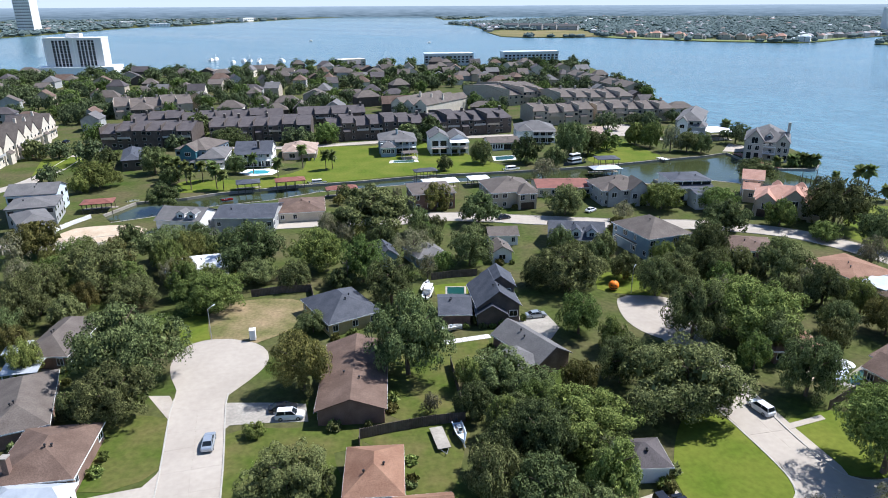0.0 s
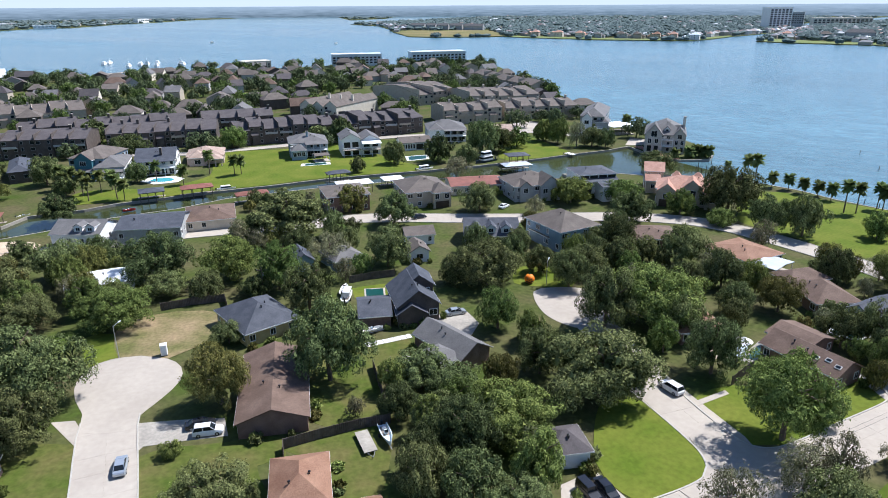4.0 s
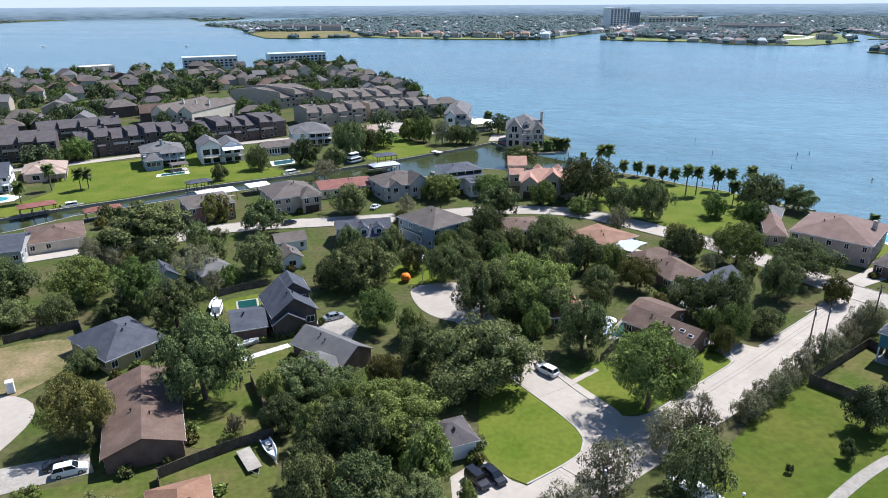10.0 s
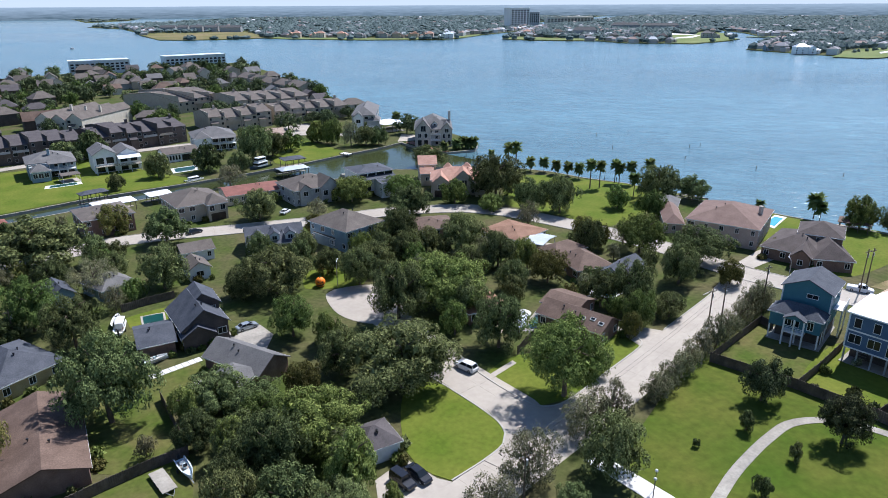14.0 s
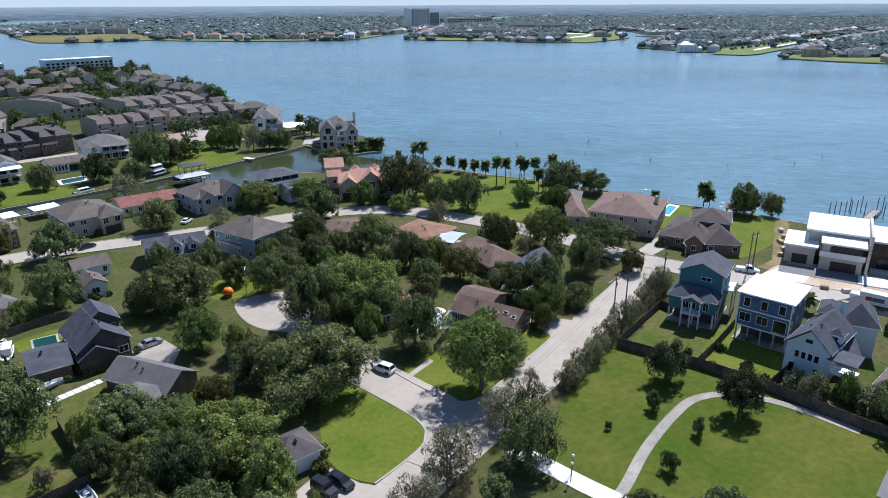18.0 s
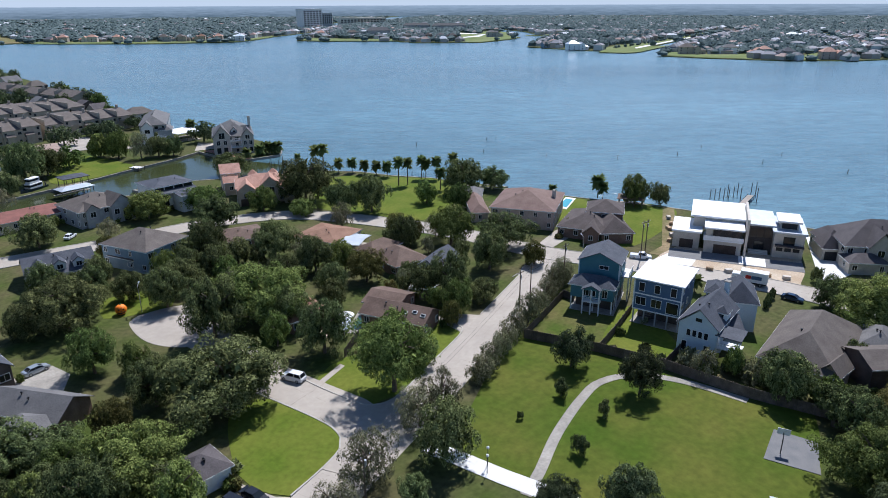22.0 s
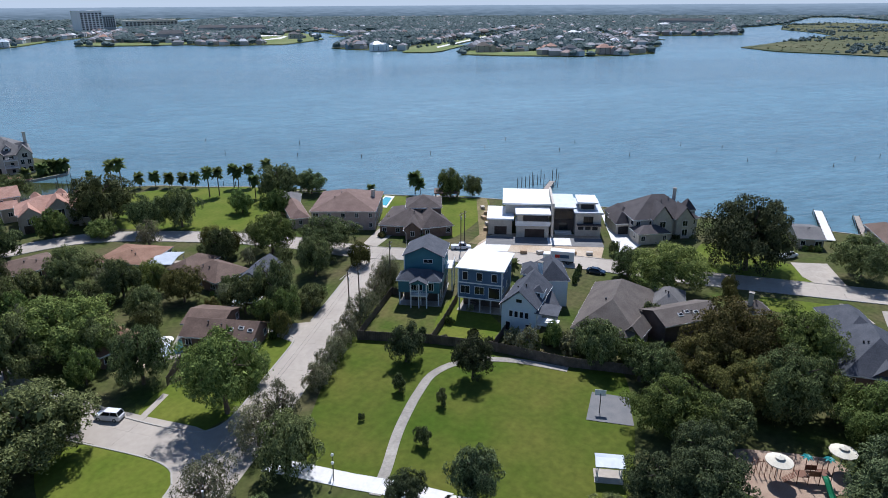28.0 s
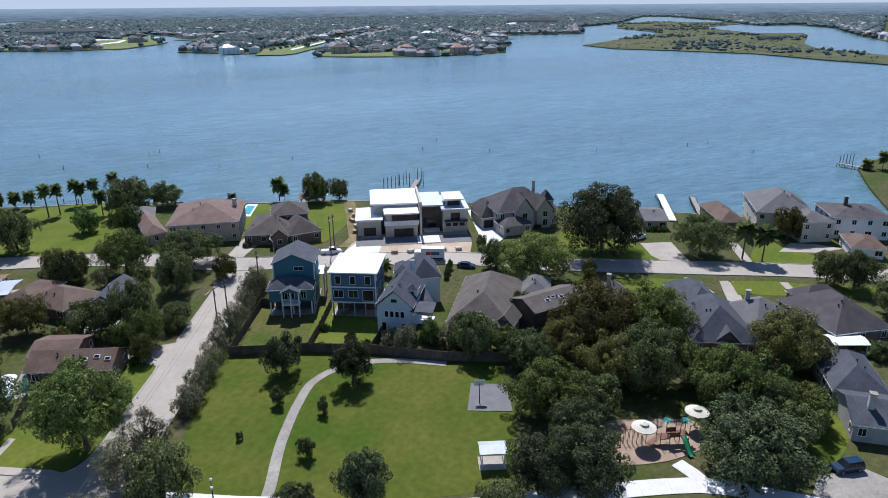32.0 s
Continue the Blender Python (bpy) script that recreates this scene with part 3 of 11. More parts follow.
def window(parent, x, y, z, rz, w=1.1, h=1.3, bars=1, trim="white"):
    """A window on a wall face: frame and panes, each a mesh of its own (one mesh where it is far off)."""
    if FAR[0]:
        key = (round(w, 1), round(h, 1))
        if key not in WIN:
            bm = boxes((-w / 2 - 0.09, -0.06, -h / 2 - 0.1, w / 2 + 0.09, 0.02, h / 2 + 0.1))
            v = [bm.verts.new(c) for c in ((-w / 2, -0.066, -h / 2), (w / 2, -0.066, -h / 2), (w / 2, -0.066, h / 2), (-w / 2, -0.066, h / 2))]
            bm.faces.new(v).material_index = 1
            me = bpy.data.meshes.new("window")
            bm.to_mesh(me), bm.free(), me.materials.append(M["greywall"]), me.materials.append(M["glass"])
            WIN[key] = me
        return piece("window", WIN[key], parent, x, y, z, rz)
    key = (round(w, 1), round(h, 1), bars, trim)
    if key not in WIN:
        t = 0.09
        bm = boxes((-w / 2 - t, -0.07, -h / 2 - t, -w / 2, 0.02, h / 2 + t), (w / 2, -0.07, -h / 2 - t, w / 2 + t, 0.02, h / 2 + t),
                   (-w / 2, -0.07, h / 2, w / 2, 0.02, h / 2 + t), (-w / 2, -0.10, -h / 2 - t, w / 2, 0.02, -h / 2))
        for k in range(bars):
            xx = -w / 2 + w * (k + 1) / (bars + 1)
            box(bm, xx - 0.03, -0.05, -h / 2, xx + 0.03, 0.02, h / 2)
        me = bpy.data.meshes.new("window")
        bm.to_mesh(me), bm.free(), me.materials.append(M[trim])
        bm = boxes((-w / 2, -0.025, -h / 2, w / 2, 0.015, h / 2))
        mp = bpy.data.meshes.new("pane")
        bm.to_mesh(mp), bm.free(), mp.materials.append(M["glass"])
        WIN[key] = me, mp
    me, mp = WIN[key]
    ob = piece("window", me, parent, x, y, z, rz)
    piece("pane", mp, ob, 0, 0, 0)
    return ob


def face_windows(parent, w, d, z0, ze, sides, rng, gap=3.4, size=(1.1, 1.3), trim="white", margin=1.3):
    """Rows of windows, storey by storey, on the named sides (f, r, b, l)."""
    floors = max(1, int((ze - z0) / 2.7 + 0.15))
    for s in sides:
        L = w if s in "fb" else d
        n = max(1, int((L - 2 * margin) / gap) + 1)
        for k in range(floors):
            z = z0 + (k + 0.56) * (ze - z0) / floors
            for i in range(n):
                if rng.random() < 0.12:
                    continue
                u = L / 2 if n == 1 else margin + (L - 2 * margin) * i / (n - 1)
                ww = size[0] * rng.choice((0.8, 1.0, 1.0, 1.5))
                p = {"f": (u, -0.01, 0), "b": (w - u, d + 0.01, math.pi), "r": (w + 0.01, u, math.pi / 2), "l": (-0.01, d - u, -math.pi / 2)}[s]
                window(parent, p[0], p[1], z, p[2], ww, size[1], 1, trim)


def wing_part(root, ox, oy, rot, w, d, z0, ze, rise, kind, wall, roof, sides="flr", seed=0, o=0.45, gap=3.4, trim="white", wins=True, fascia="white"):
    """One wing of a house: walls with gable ends, roof with eaves, windows."""
    rng = random.Random(seed)
    slopes, gables = roof_faces(w, d, ze, rise, kind, o)
    bm = boxes((0, 0, z0, w, d, ze - 0.02))
    for g in gables:
        n = 0.16 if g[0][0] == g[1][0] == 0 or g[0][1] == g[1][1] == 0 else -0.16
        off = Vector((n, 0, 0)) if g[0][0] == g[1][0] else Vector((0, n, 0))
        a = [bm.verts.new(Vector(c) - Vector((0, 0, 0.03))) for c in g]
        b = [bm.verts.new(Vector(c) + off - Vector((0, 0, 0.03))) for c in g]
        bm.faces.new(a), bm.faces.new(b[::-1])
        for i in range(3):
            bm.faces.new((a[i], b[i], b[(i + 1) % 3], a[(i + 1) % 3]))
    bmesh.ops.recalc_face_normals(bm, faces=bm.faces)
    body = part("wall", bm, wall, root)
    body.matrix_basis = pose(ox, oy, 0, 0, 0, rot)
    if kind == "flat":
        rb = boxes((-o, -o, ze, w + o, d + o, ze + 0.28), bev=0.03)
    else:
        rb = solid(slopes, 0.16)
    r = part("roof", rb, roof, root)
    r.matrix_basis = pose(ox, oy, 0.02, 0, 0, rot)
    if fascia and kind != "flat":
        x0, y0, x1, y1 = -o, -o, w + o, d + o
        runs = []
        if kind in ("hip", "gx", "shed"):
            runs.append((x0, y0 - 0.03, ze - 0.24, x1, y0 - 0.003, ze - 0.02))
        if kind in ("hip", "gx"):
            runs.append((x0, y1 + 0.003, ze - 0.24, x1, y1 + 0.03, ze - 0.02))
        if kind in ("hip", "gy"):
            runs.append((x0 - 0.03, y0, ze - 0.24, x0 - 0.003, y1, ze - 0.02))
            runs.append((x1 + 0.003, y0, ze - 0.24, x1 + 0.03, y1, ze - 0.02))
        for q in (() if FAR[0] else runs):
            part("gutter", boxes(q), fascia, root).matrix_basis = pose(ox, oy, 0.02, 0, 0, rot)
    if wins:
        face_windows(body, w, d, z0, ze, sides, rng, gap, trim=trim)
    return body, r


def chimney(root, x, y, z0, z1, w=0.9, m="brick"):
    c = part("chimney", boxes((x - w / 2, y - w / 2, z0, x + w / 2, y + w / 2, z1), bev=0.03), m, root)
    part("cap", boxes((x - w / 2 - 0.1, y - w / 2 - 0.1, z1 + 0.003, x + w / 2 + 0.1, y + w / 2 + 0.1, z1 + 0.15)), "oldcon", c)


def vents(root, ox, oy, rot, w, d, ze, rise, kind, n, seed):
    """Vent pipes and turbine caps that stand on a roof slope."""
    rng = random.Random(seed)
    for k in range(n):
        u, v = rng.uniform(0.3, 0.7) * w, rng.uniform(0.25, 0.42) * d
        z = ze + rise * (min(v, w / 2, u, w - u) / (min(w, d) / 2) if kind == "hip" else (v / (d / 2) if kind == "gx" else min(u, w - u) / (w / 2)))
        bm = tubes(((u, v, z - 0.25), (u, v, z + 0.45), 0.09, 0.09), ((u, v, z + 0.42), (u, v, z + 0.62), 0.2, 0.16))
        part("roof_vent", bm, "black", root).matrix_basis = pose(ox, oy, 0, 0, 0, rot)


def house(label, wings, wall="brick", roof="brown", category="house", name="house", sides="flr", seed=1, chim=(), trim="white", gap=3.4, wins=True, nvents=2, group="", o=0.45, shrubs=True, skylights=0, sky_from=0.35):
    """wings: (x, y, turn, width, depth, z0, eaves, rise, roof kind[, wall, roof]); the first one's corner is the thing's foot."""
    bx, by = wings[0][0], wings[0][1]
    root = new(name)
    root.location = (bx, by, 0)
    tagged(root, label, category, group)
    FAR[0] = math.hypot(bx, by) > 230
    for i, wg in enumerate(wings):
        x, y, rot, w, d, z0, ze, rise, kind = wg[:9]
        wl, rf = (wg[9], wg[10]) if len(wg) > 10 else (wall, roof)
        wing_part(root, x - bx, y - by, rot, w, d, z0, ze, rise, kind, wl, rf, sides, seed * 17 + i, trim=trim, gap=gap, wins=wins, o=o)
        if nvents and i == 0 and kind in ("hip", "gx", "gy"):
            vents(root, x - bx, y - by, rot, w, d, ze, rise, kind, nvents, seed)
        for k in range(skylights if i == 0 else 0):
            ang, t = math.atan2(rise, d / 2 + o), 0.45 + 0.12 * (k % 2)
            sk = part("skylight", boxes((-0.55, -0.4, 0.02, 0.55, 0.4, 0.16), bev=0.03), "white", root)
            sk.matrix_basis = pose(x - bx, y - by, 0, 0, 0, rot) @ pose(w * (sky_from + 0.14 * k), d / 2 * t, ze + rise * (d / 2 * t + o) / (d / 2 + o), math.degrees(ang), 0, 0)
            part("pane", boxes((-0.45, -0.3, 0.163, 0.45, 0.3, 0.17)), "glass", sk)
        if shrubs and i < 1 and 40 < math.hypot(bx, by) < 230:
            rng, c, sn = random.Random(seed * 5 + i), math.cos(radians(rot)), math.sin(radians(rot))
            for k in range(rng.randrange(3, 6)):
                u, v = rng.uniform(0, w), -rng.uniform(1.0, 1.7)
                if rng.random() < 0.3:
                    u, v = w + rng.uniform(1.0, 1.6), rng.uniform(0, d)
                SHRUBS.append((x + u * c - v * sn, y + u * sn + v * c, rng.uniform(0.8, 1.7), rng.uniform(0.7, 1.3), rng.choice(("oak", "elm", "elm", "rust"))))
    FAR[0] = False
    for cx, cy, z1, cm in chim:
        chimney(root, cx - bx, cy - by, 2.0, z1, 0.9, cm)
    return root


# ---- gables, decks and openings that stand on a wing ----
def spot(root, wing, u, v):
    """A point on a wing's own axes, in the house's."""
    p = pose(wing[0], wing[1], 0, 0, 0, wing[2]) @ Vector((u, v, 0))
    return p.x - root.location.x, p.y - root.location.y


def gable(root, wing, u, v, w, d, z0, ze, rise, wall, roof, kind="gy", turn=0, o=0.35, opening=None):
    """A cross gable, dormer, bay or turret."""
    x, y = spot(root, wing, u, v)
    body, r = wing_part(root, x, y, wing[2] + turn, w, d, z0, ze, rise, kind, wall, roof, "", 1, o, wins=False)
    if opening:
        window(body, w / 2, -0.012, *opening)
    return body


def opening(root, wing, u, z, w, h, bars=1, v=0.0, trim="white"):
    x, y = spot(root, wing, u, v - 0.015)
    return window(root, x, y, z, radians(wing[2]), w, h, bars, trim)


def door_panel(root, wing, u, w, h, m="garage", v=0.0, z=0.02):
    bm = boxes((0, -0.06, z, w, -0.004, h))
    for k in range(1, 4):
        box(bm, 0, -0.085, z + (h - z) * k / 4 - 0.02, w, -0.06, z + (h - z) * k / 4 + 0.02)
    x, y = spot(root, wing, u, v)
    part("garage_door", bm, m, root).matrix_basis = pose(x, y, 0, 0, 0, wing[2])


def veranda(root, wing, u0, u1, depth, z, top=0.0, m="white", v=0.0, rows=1, cover="whiteroof", slabm="white", side=0):
    """A deck on posts along the front of a wing (or turned to its side), with a railing and perhaps a roof over it."""
    x, y = spot(root, wing, u0, v)
    base = pose(x, y, 0, 0, 0, wing[2] + side)
    L = u1 - u0
    n = max(1, round(L / 3.4))
    deck = part("veranda_deck", boxes((0, -depth, z - 0.22, L, -0.006, z)), slabm, root)
    deck.matrix_basis = base
    bm = tubes(((0, -depth + 0.05, z + 1.0), (L, -depth + 0.05, z + 1.0), 0.06, 0.06), ((0, -depth + 0.05, z + 0.5), (L, -depth + 0.05, z + 0.5), 0.035, 0.035), n=4)
    for k in range(int(L / 0.5) + 1):
        tube(bm, (min(L, k * 0.5), -depth + 0.05, z), (min(L, k * 0.5), -depth + 0.05, z + 1.0), 0.03, 0.03, 4)
    part("railing", bm, m, deck)
    for k in range(n + 1):
        xx = 0.15 + (L - 0.3) * k / n
        part("post", boxes((xx - 0.13, -depth + 0.02, 0, xx + 0.13, -depth + 0.28, z - 0.23)), m, deck)
        if top:
            part("post", boxes((xx - 0.11, -depth + 0.02, z + 0.003, xx + 0.11, -depth + 0.24, top - 0.01)), m, deck)
    if top:
        part("veranda_roof", solid([((-0.3, -depth - 0.4, top), (L + 0.3, -depth - 0.4, top), (L + 0.3, -0.01, top + 0.7), (-0.3, -0.01, top + 0.7))], 0.16), cover, deck)
    return deck


# ---- trees ----
def crown_mesh(name, seed, m, leaves, size, blobs=30, core=0.10, airy=0.0):
    """A crown of fine leaf sprays on uneven billows, with coarser leaves inside: about 1 across each way from its foot, 1 high."""
    rng = np.random.default_rng(seed)
    cs, rs = [], []
    big = 1.30 / math.sqrt(blobs)
    for i in range(blobs):
        a, u = i * 2.399963 + rng.uniform(-0.5, 0.5), 1.0 - 1.72 * ((i + 0.5) / blobs) + rng.uniform(-0.08, 0.08)
        rr = math.sqrt(max(0.0, 1 - u * u)) if u > 0 else 1 - 0.42 * abs(u)
        out = noise.noise(Vector((math.cos(a) * 1.5 + seed, math.sin(a) * 1.5, u * 1.5)))
        k = rng.uniform(0.58, 0.90) * (1 + 0.55 * out)
        cs.append((rr * k * math.cos(a), rr * k * math.sin(a), 0.47 + 0.42 * u * (1 + 0.35 * out)))
        rs.append(rng.uniform(0.55, 1.5) * big)
    cs, rs = np.array(cs), np.array(rs)
    inner = int(leaves * core)
    n = leaves - inner
    pick = rng.choice(blobs, n, p=rs ** 2 / np.sum(rs ** 2))
    away = cs[pick] - np.array([0, 0, 0.38])
    away /= np.linalg.norm(away, axis=1)[:, None]
    v = rng.normal(size=(n, 3)) + away * 0.75
    v[:, 2] += 0.35
    v /= np.linalg.norm(v, axis=1)[:, None]
    if airy:                                           # twigs that reach up
        v[:, 2] = np.where(rng.random(n) < 0.7, np.abs(v[:, 2]), v[:, 2])
    rad = rng.uniform(0.78, 1.10, n) + np.where(rng.random(n) < 0.10 + airy, rng.uniform(0.05, 0.45, n), 0)
    pos = cs[pick] + v * (rs[pick] * rad)[:, None] * np.array([1, 1, 0.78])
    deep = rng.choice(blobs, inner)
    pos = np.concatenate([pos, np.array([0, 0, 0.42]) + (cs[deep] - np.array([0, 0, 0.42])) * rng.uniform(0.35, 0.95, inner)[:, None] + rng.normal(scale=0.05, size=(inner, 3))])
    flat = np.hypot(pos[:, 0], pos[:, 1])
    pos[:, :2] /= np.percentile(flat, 96)
    z0, z1 = np.percentile(pos[:, 2], (1, 99))
    pos[:, 2] = (pos[:, 2] - z0) / (z1 - z0)
    v = np.concatenate([v, rng.normal(size=(inner, 3))])
    nrm = v * 1.1 + rng.normal(scale=0.50, size=(leaves, 3)) + np.array([0, 0, 0.40])
    nrm /= np.linalg.norm(nrm, axis=1)[:, None]
    t = np.cross(nrm, rng.normal(size=(leaves, 3)))
    t /= np.linalg.norm(t, axis=1)[:, None]
    b = np.cross(nrm, t)
    s = size * np.concatenate([rng.uniform(0.55, 1.35, n), rng.uniform(2.4, 4.0, inner)])[:, None]
    asp = rng.uniform(0.5, 0.95, leaves)[:, None]
    q = np.stack([pos - t * s, pos + t * s * 0.9 - b * s * asp, pos + t * s * rng.uniform(-0.2, 0.7, leaves)[:, None] + b * s * asp], axis=1).reshape(-1, 3)
    me = bpy.data.meshes.new(name)
    me.from_pydata(q.tolist(), [], np.arange(leaves * 3).reshape(-1, 3).tolist())
    me.materials.append(M[m])
    return me


def trunk_mesh(name, seed, lean=0.05, limbs=7, fork=0.35, r=0.05, top=0.85):
    """A tapered trunk with limbs: 1 high, in the crown's unit size."""
    rng = random.Random(seed)
    bm = bmesh.new()
    a = Vector((0, 0, -0.03))
    pts = [a, Vector((rng.uniform(-lean, lean), rng.uniform(-lean, lean), fork)), Vector((rng.uniform(-2 * lean, 2 * lean), rng.uniform(-2 * lean, 2 * lean), top))]
    tube(bm, pts[0], pts[1], r * 1.25, r * 0.9, 7)
    tube(bm, pts[1], pts[2], r * 0.85, r * 0.25, 6)
    for i in range(limbs):
        an = 2 * math.pi * i / limbs + rng.uniform(-0.4, 0.4)
        k = rng.uniform(0.0, 0.55)
        s = pts[1].lerp(pts[2], k)
        mid = s + Vector((math.cos(an) * 0.28, math.sin(an) * 0.28, rng.uniform(0.08, 0.2)))
        e = mid + Vector((math.cos(an + rng.uniform(-.4, .4)) * 0.3, math.sin(an + rng.uniform(-.4, .4)) * 0.3, rng.uniform(0.02, 0.16)))
        tube(bm, s, mid, r * 0.5, r * 0.33, 5, False)
        tube(bm, mid, e, r * 0.33, r * 0.1, 5, False)
    me = bpy.data.meshes.new(name)
    bm.to_mesh(me), bm.free(), me.materials.append(M["bark"])
    return me


CROWNS, TRUNKS = {}, {}


def crown_for(kind, r, far):
    """Shared crown meshes, a few of each kind and size class."""
    rng = random.Random(len(TREES) * 7 + 3)
    lod = "far" if far > 330 else ("mid" if far > 190 else "near")
    big = "s" if r < 2.6 else ("m" if r < 5.0 else "l")
    k = rng.randrange(4 if lod != "far" else 3)
    key = (kind, lod, big, k)
    if key not in CROWNS:
        n = {"near": {"s": 2600, "m": 8200, "l": 16000}, "mid": {"s": 1300, "m": 4600, "l": 9000}, "far": {"s": 420, "m": 1900, "l": 3200}}[lod][big]
        sz = {"near": {"s": 0.055, "m": 0.0295, "l": 0.0200}, "mid": {"s": 0.080, "m": 0.041, "l": 0.029}, "far": {"s": 0.19, "m": 0.086, "l": 0.068}}[lod][big]
        nb = {"s": 22, "m": 46, "l": 84}[big]
        thin = kind == "pale"
        CROWNS[key] = crown_mesh("crown", 17 * len(CROWNS) + 5 * k, kind, int(n * 0.8) if thin else n, sz * 0.8 if thin else sz, nb, 0.03 if thin else 0.12, 0.3 if thin else 0.0)
    return CROWNS[key]


TREES = []
TREE_LABEL = {"oak": "broad dark green oak with a dense rounded crown", "elm": "bright green leafy tree with a full crown", "live": "wide grey-green live oak with a low dense crown",
              "pale": "thin grey-green tree with sparse airy foliage", "rust": "tree with yellowing olive and rust foliage"}


def tree(x, y, h, r, kind="oak", low=0.07, name="tree"):
    """A tree at x, y: h high, crown r in radius, whose foliage begins at low x h."""
    far = math.hypot(x, y)
    root = new(name)
    root.location = (x, y, 0)
    tagged(root, TREE_LABEL[kind], "tree", "trees")
    k = len(TREES) % 5
    if k not in TRUNKS:
        TRUNKS[k] = trunk_mesh("trunk", k + 1)
    rz = (len(TREES) * 2.399) % (2 * math.pi)
    tr = new("trunk", TRUNKS[k])
    tr.parent = root
    sr = min(r, 0.55 * h)
    tr.matrix_basis = Matrix.LocRotScale((0, 0, 0), Euler((0, 0, rz)), (sr, sr, h))
    cr = new("crown", crown_for(kind, r, far))
    cr.parent = root
    cr.matrix_basis = Matrix.LocRotScale((0, 0, low * h), Euler((0, 0, rz * 1.7)), (r * 1.04, r * 0.97, h * (1 - low)))
    TREES.append(root)
    return root


def bush(x, y, h, r, kind="elm"):
    root = new("bush")
    root.location = (x, y, 0)
    tagged(root, "low rounded green garden bush", "bush", "garden bushes")
    cr = new("foliage", crown_for(kind, r, 400))
    cr.parent = root
    cr.matrix_basis = Matrix.LocRotScale((0, 0, -0.02 * h), Euler((0, 0, x)), (r, r, h))
    st = new("stem", TRUNKS.setdefault(0, trunk_mesh("trunk", 1)))
    st.parent = root
    st.scale = (r * 0.5, r * 0.5, h * 0.8)
    TREES.append(root)
    return root


PALM = {}


def palm(x, y, h, r=1.7, kind=0):
    """A palm: ringed trunk, a skirt of dead fronds and a head of arching fronds."""
    if not PALM:
        for k in range(3):
            rng = random.Random(k)
            bm = bmesh.new()
            for i in range(64):
                az, el = rng.uniform(0, 6.283), rng.uniform(-1.0, 1.4)
                L = rng.uniform(0.8, 1.05)
                d = Vector((math.cos(az), math.sin(az), 0))
                side = Vector((-d.y, d.x, 0))
                prev = None
                for j in range(5):
                    s = j / 4
                    ang = el - s * s * 1.5
                    p = d * (L * s * math.cos(el * 0.6)) + Vector((0, 0, L * (math.sin(el) * s - 0.32 * s * s)))
                    wd = 0.25 * math.sin(math.pi * (0.12 + 0.86 * s)) + 0.012
                    row = [bm.verts.new(p - side * wd - Vector((0, 0, wd * 0.45))), bm.verts.new(p), bm.verts.new(p + side * wd - Vector((0, 0, wd * 0.45)))]
                    if prev:
                        bm.faces.new((prev[0], prev[1], row[1], row[0])), bm.faces.new((prev[1], prev[2], row[2], row[1]))
                    prev = row
            me = bpy.data.meshes.new("fronds")
            bm.to_mesh(me), bm.free(), me.materials.append(M["palm"])
            bm = bmesh.new()
            tube(bm, (0, 0, -0.02), (0.01, 0, 0.5), 0.022, 0.018, 8), tube(bm, (0.01, 0, 0.5), (0, 0, 1), 0.018, 0.015, 8)
            tm = bpy.data.meshes.new("trunk")
            bm.to_mesh(tm), bm.free(), tm.materials.append(M["bark"])
            bm = tubes(((0, 0, -0.55), (0, 0, -0.05), 0.10, 0.30), n=10)
            sm = bpy.data.meshes.new("dead_fronds")
            bm.to_mesh(sm), bm.free(), sm.materials.append(M["thatch"])
            PALM[k] = me, tm, sm
    root = new("palm_tree")
    root.location = (x, y, 0)
    tagged(root, "fan palm with a round green head on a bare trunk", "palm tree", "palms")
    k = int(abs(x * 7 + y * 3)) % 3
    fr, tm, sm = PALM[k]
    piece("trunk", tm, root, 0, 0, 0, x, (h * 1.0, h * 1.0, h - r * 0.6))
    piece("fronds", fr, root, 0, 0, h - r * 0.65, y, (r, r, r))
    piece("dead_fronds", sm, root, 0, 0, h - r * 0.6, 0, (r * 0.8, r * 0.8, r))
    return root


# ---- land and water ----
LANDS = []
MARSHES = []


def inside(poly, x, y):
    c, n = False, len(poly)
    for i in range(n):
        (ax, ay), (bx, by) = poly[i], poly[i - 1]
        if (ay > y) != (by > y) and x < (bx - ax) * (y - ay) / (by - ay) + ax:
            c = not c
    return c


def land(pts, cover=""):
    LANDS.append(pts)
    if cover:
        MARSHES.append(pts)


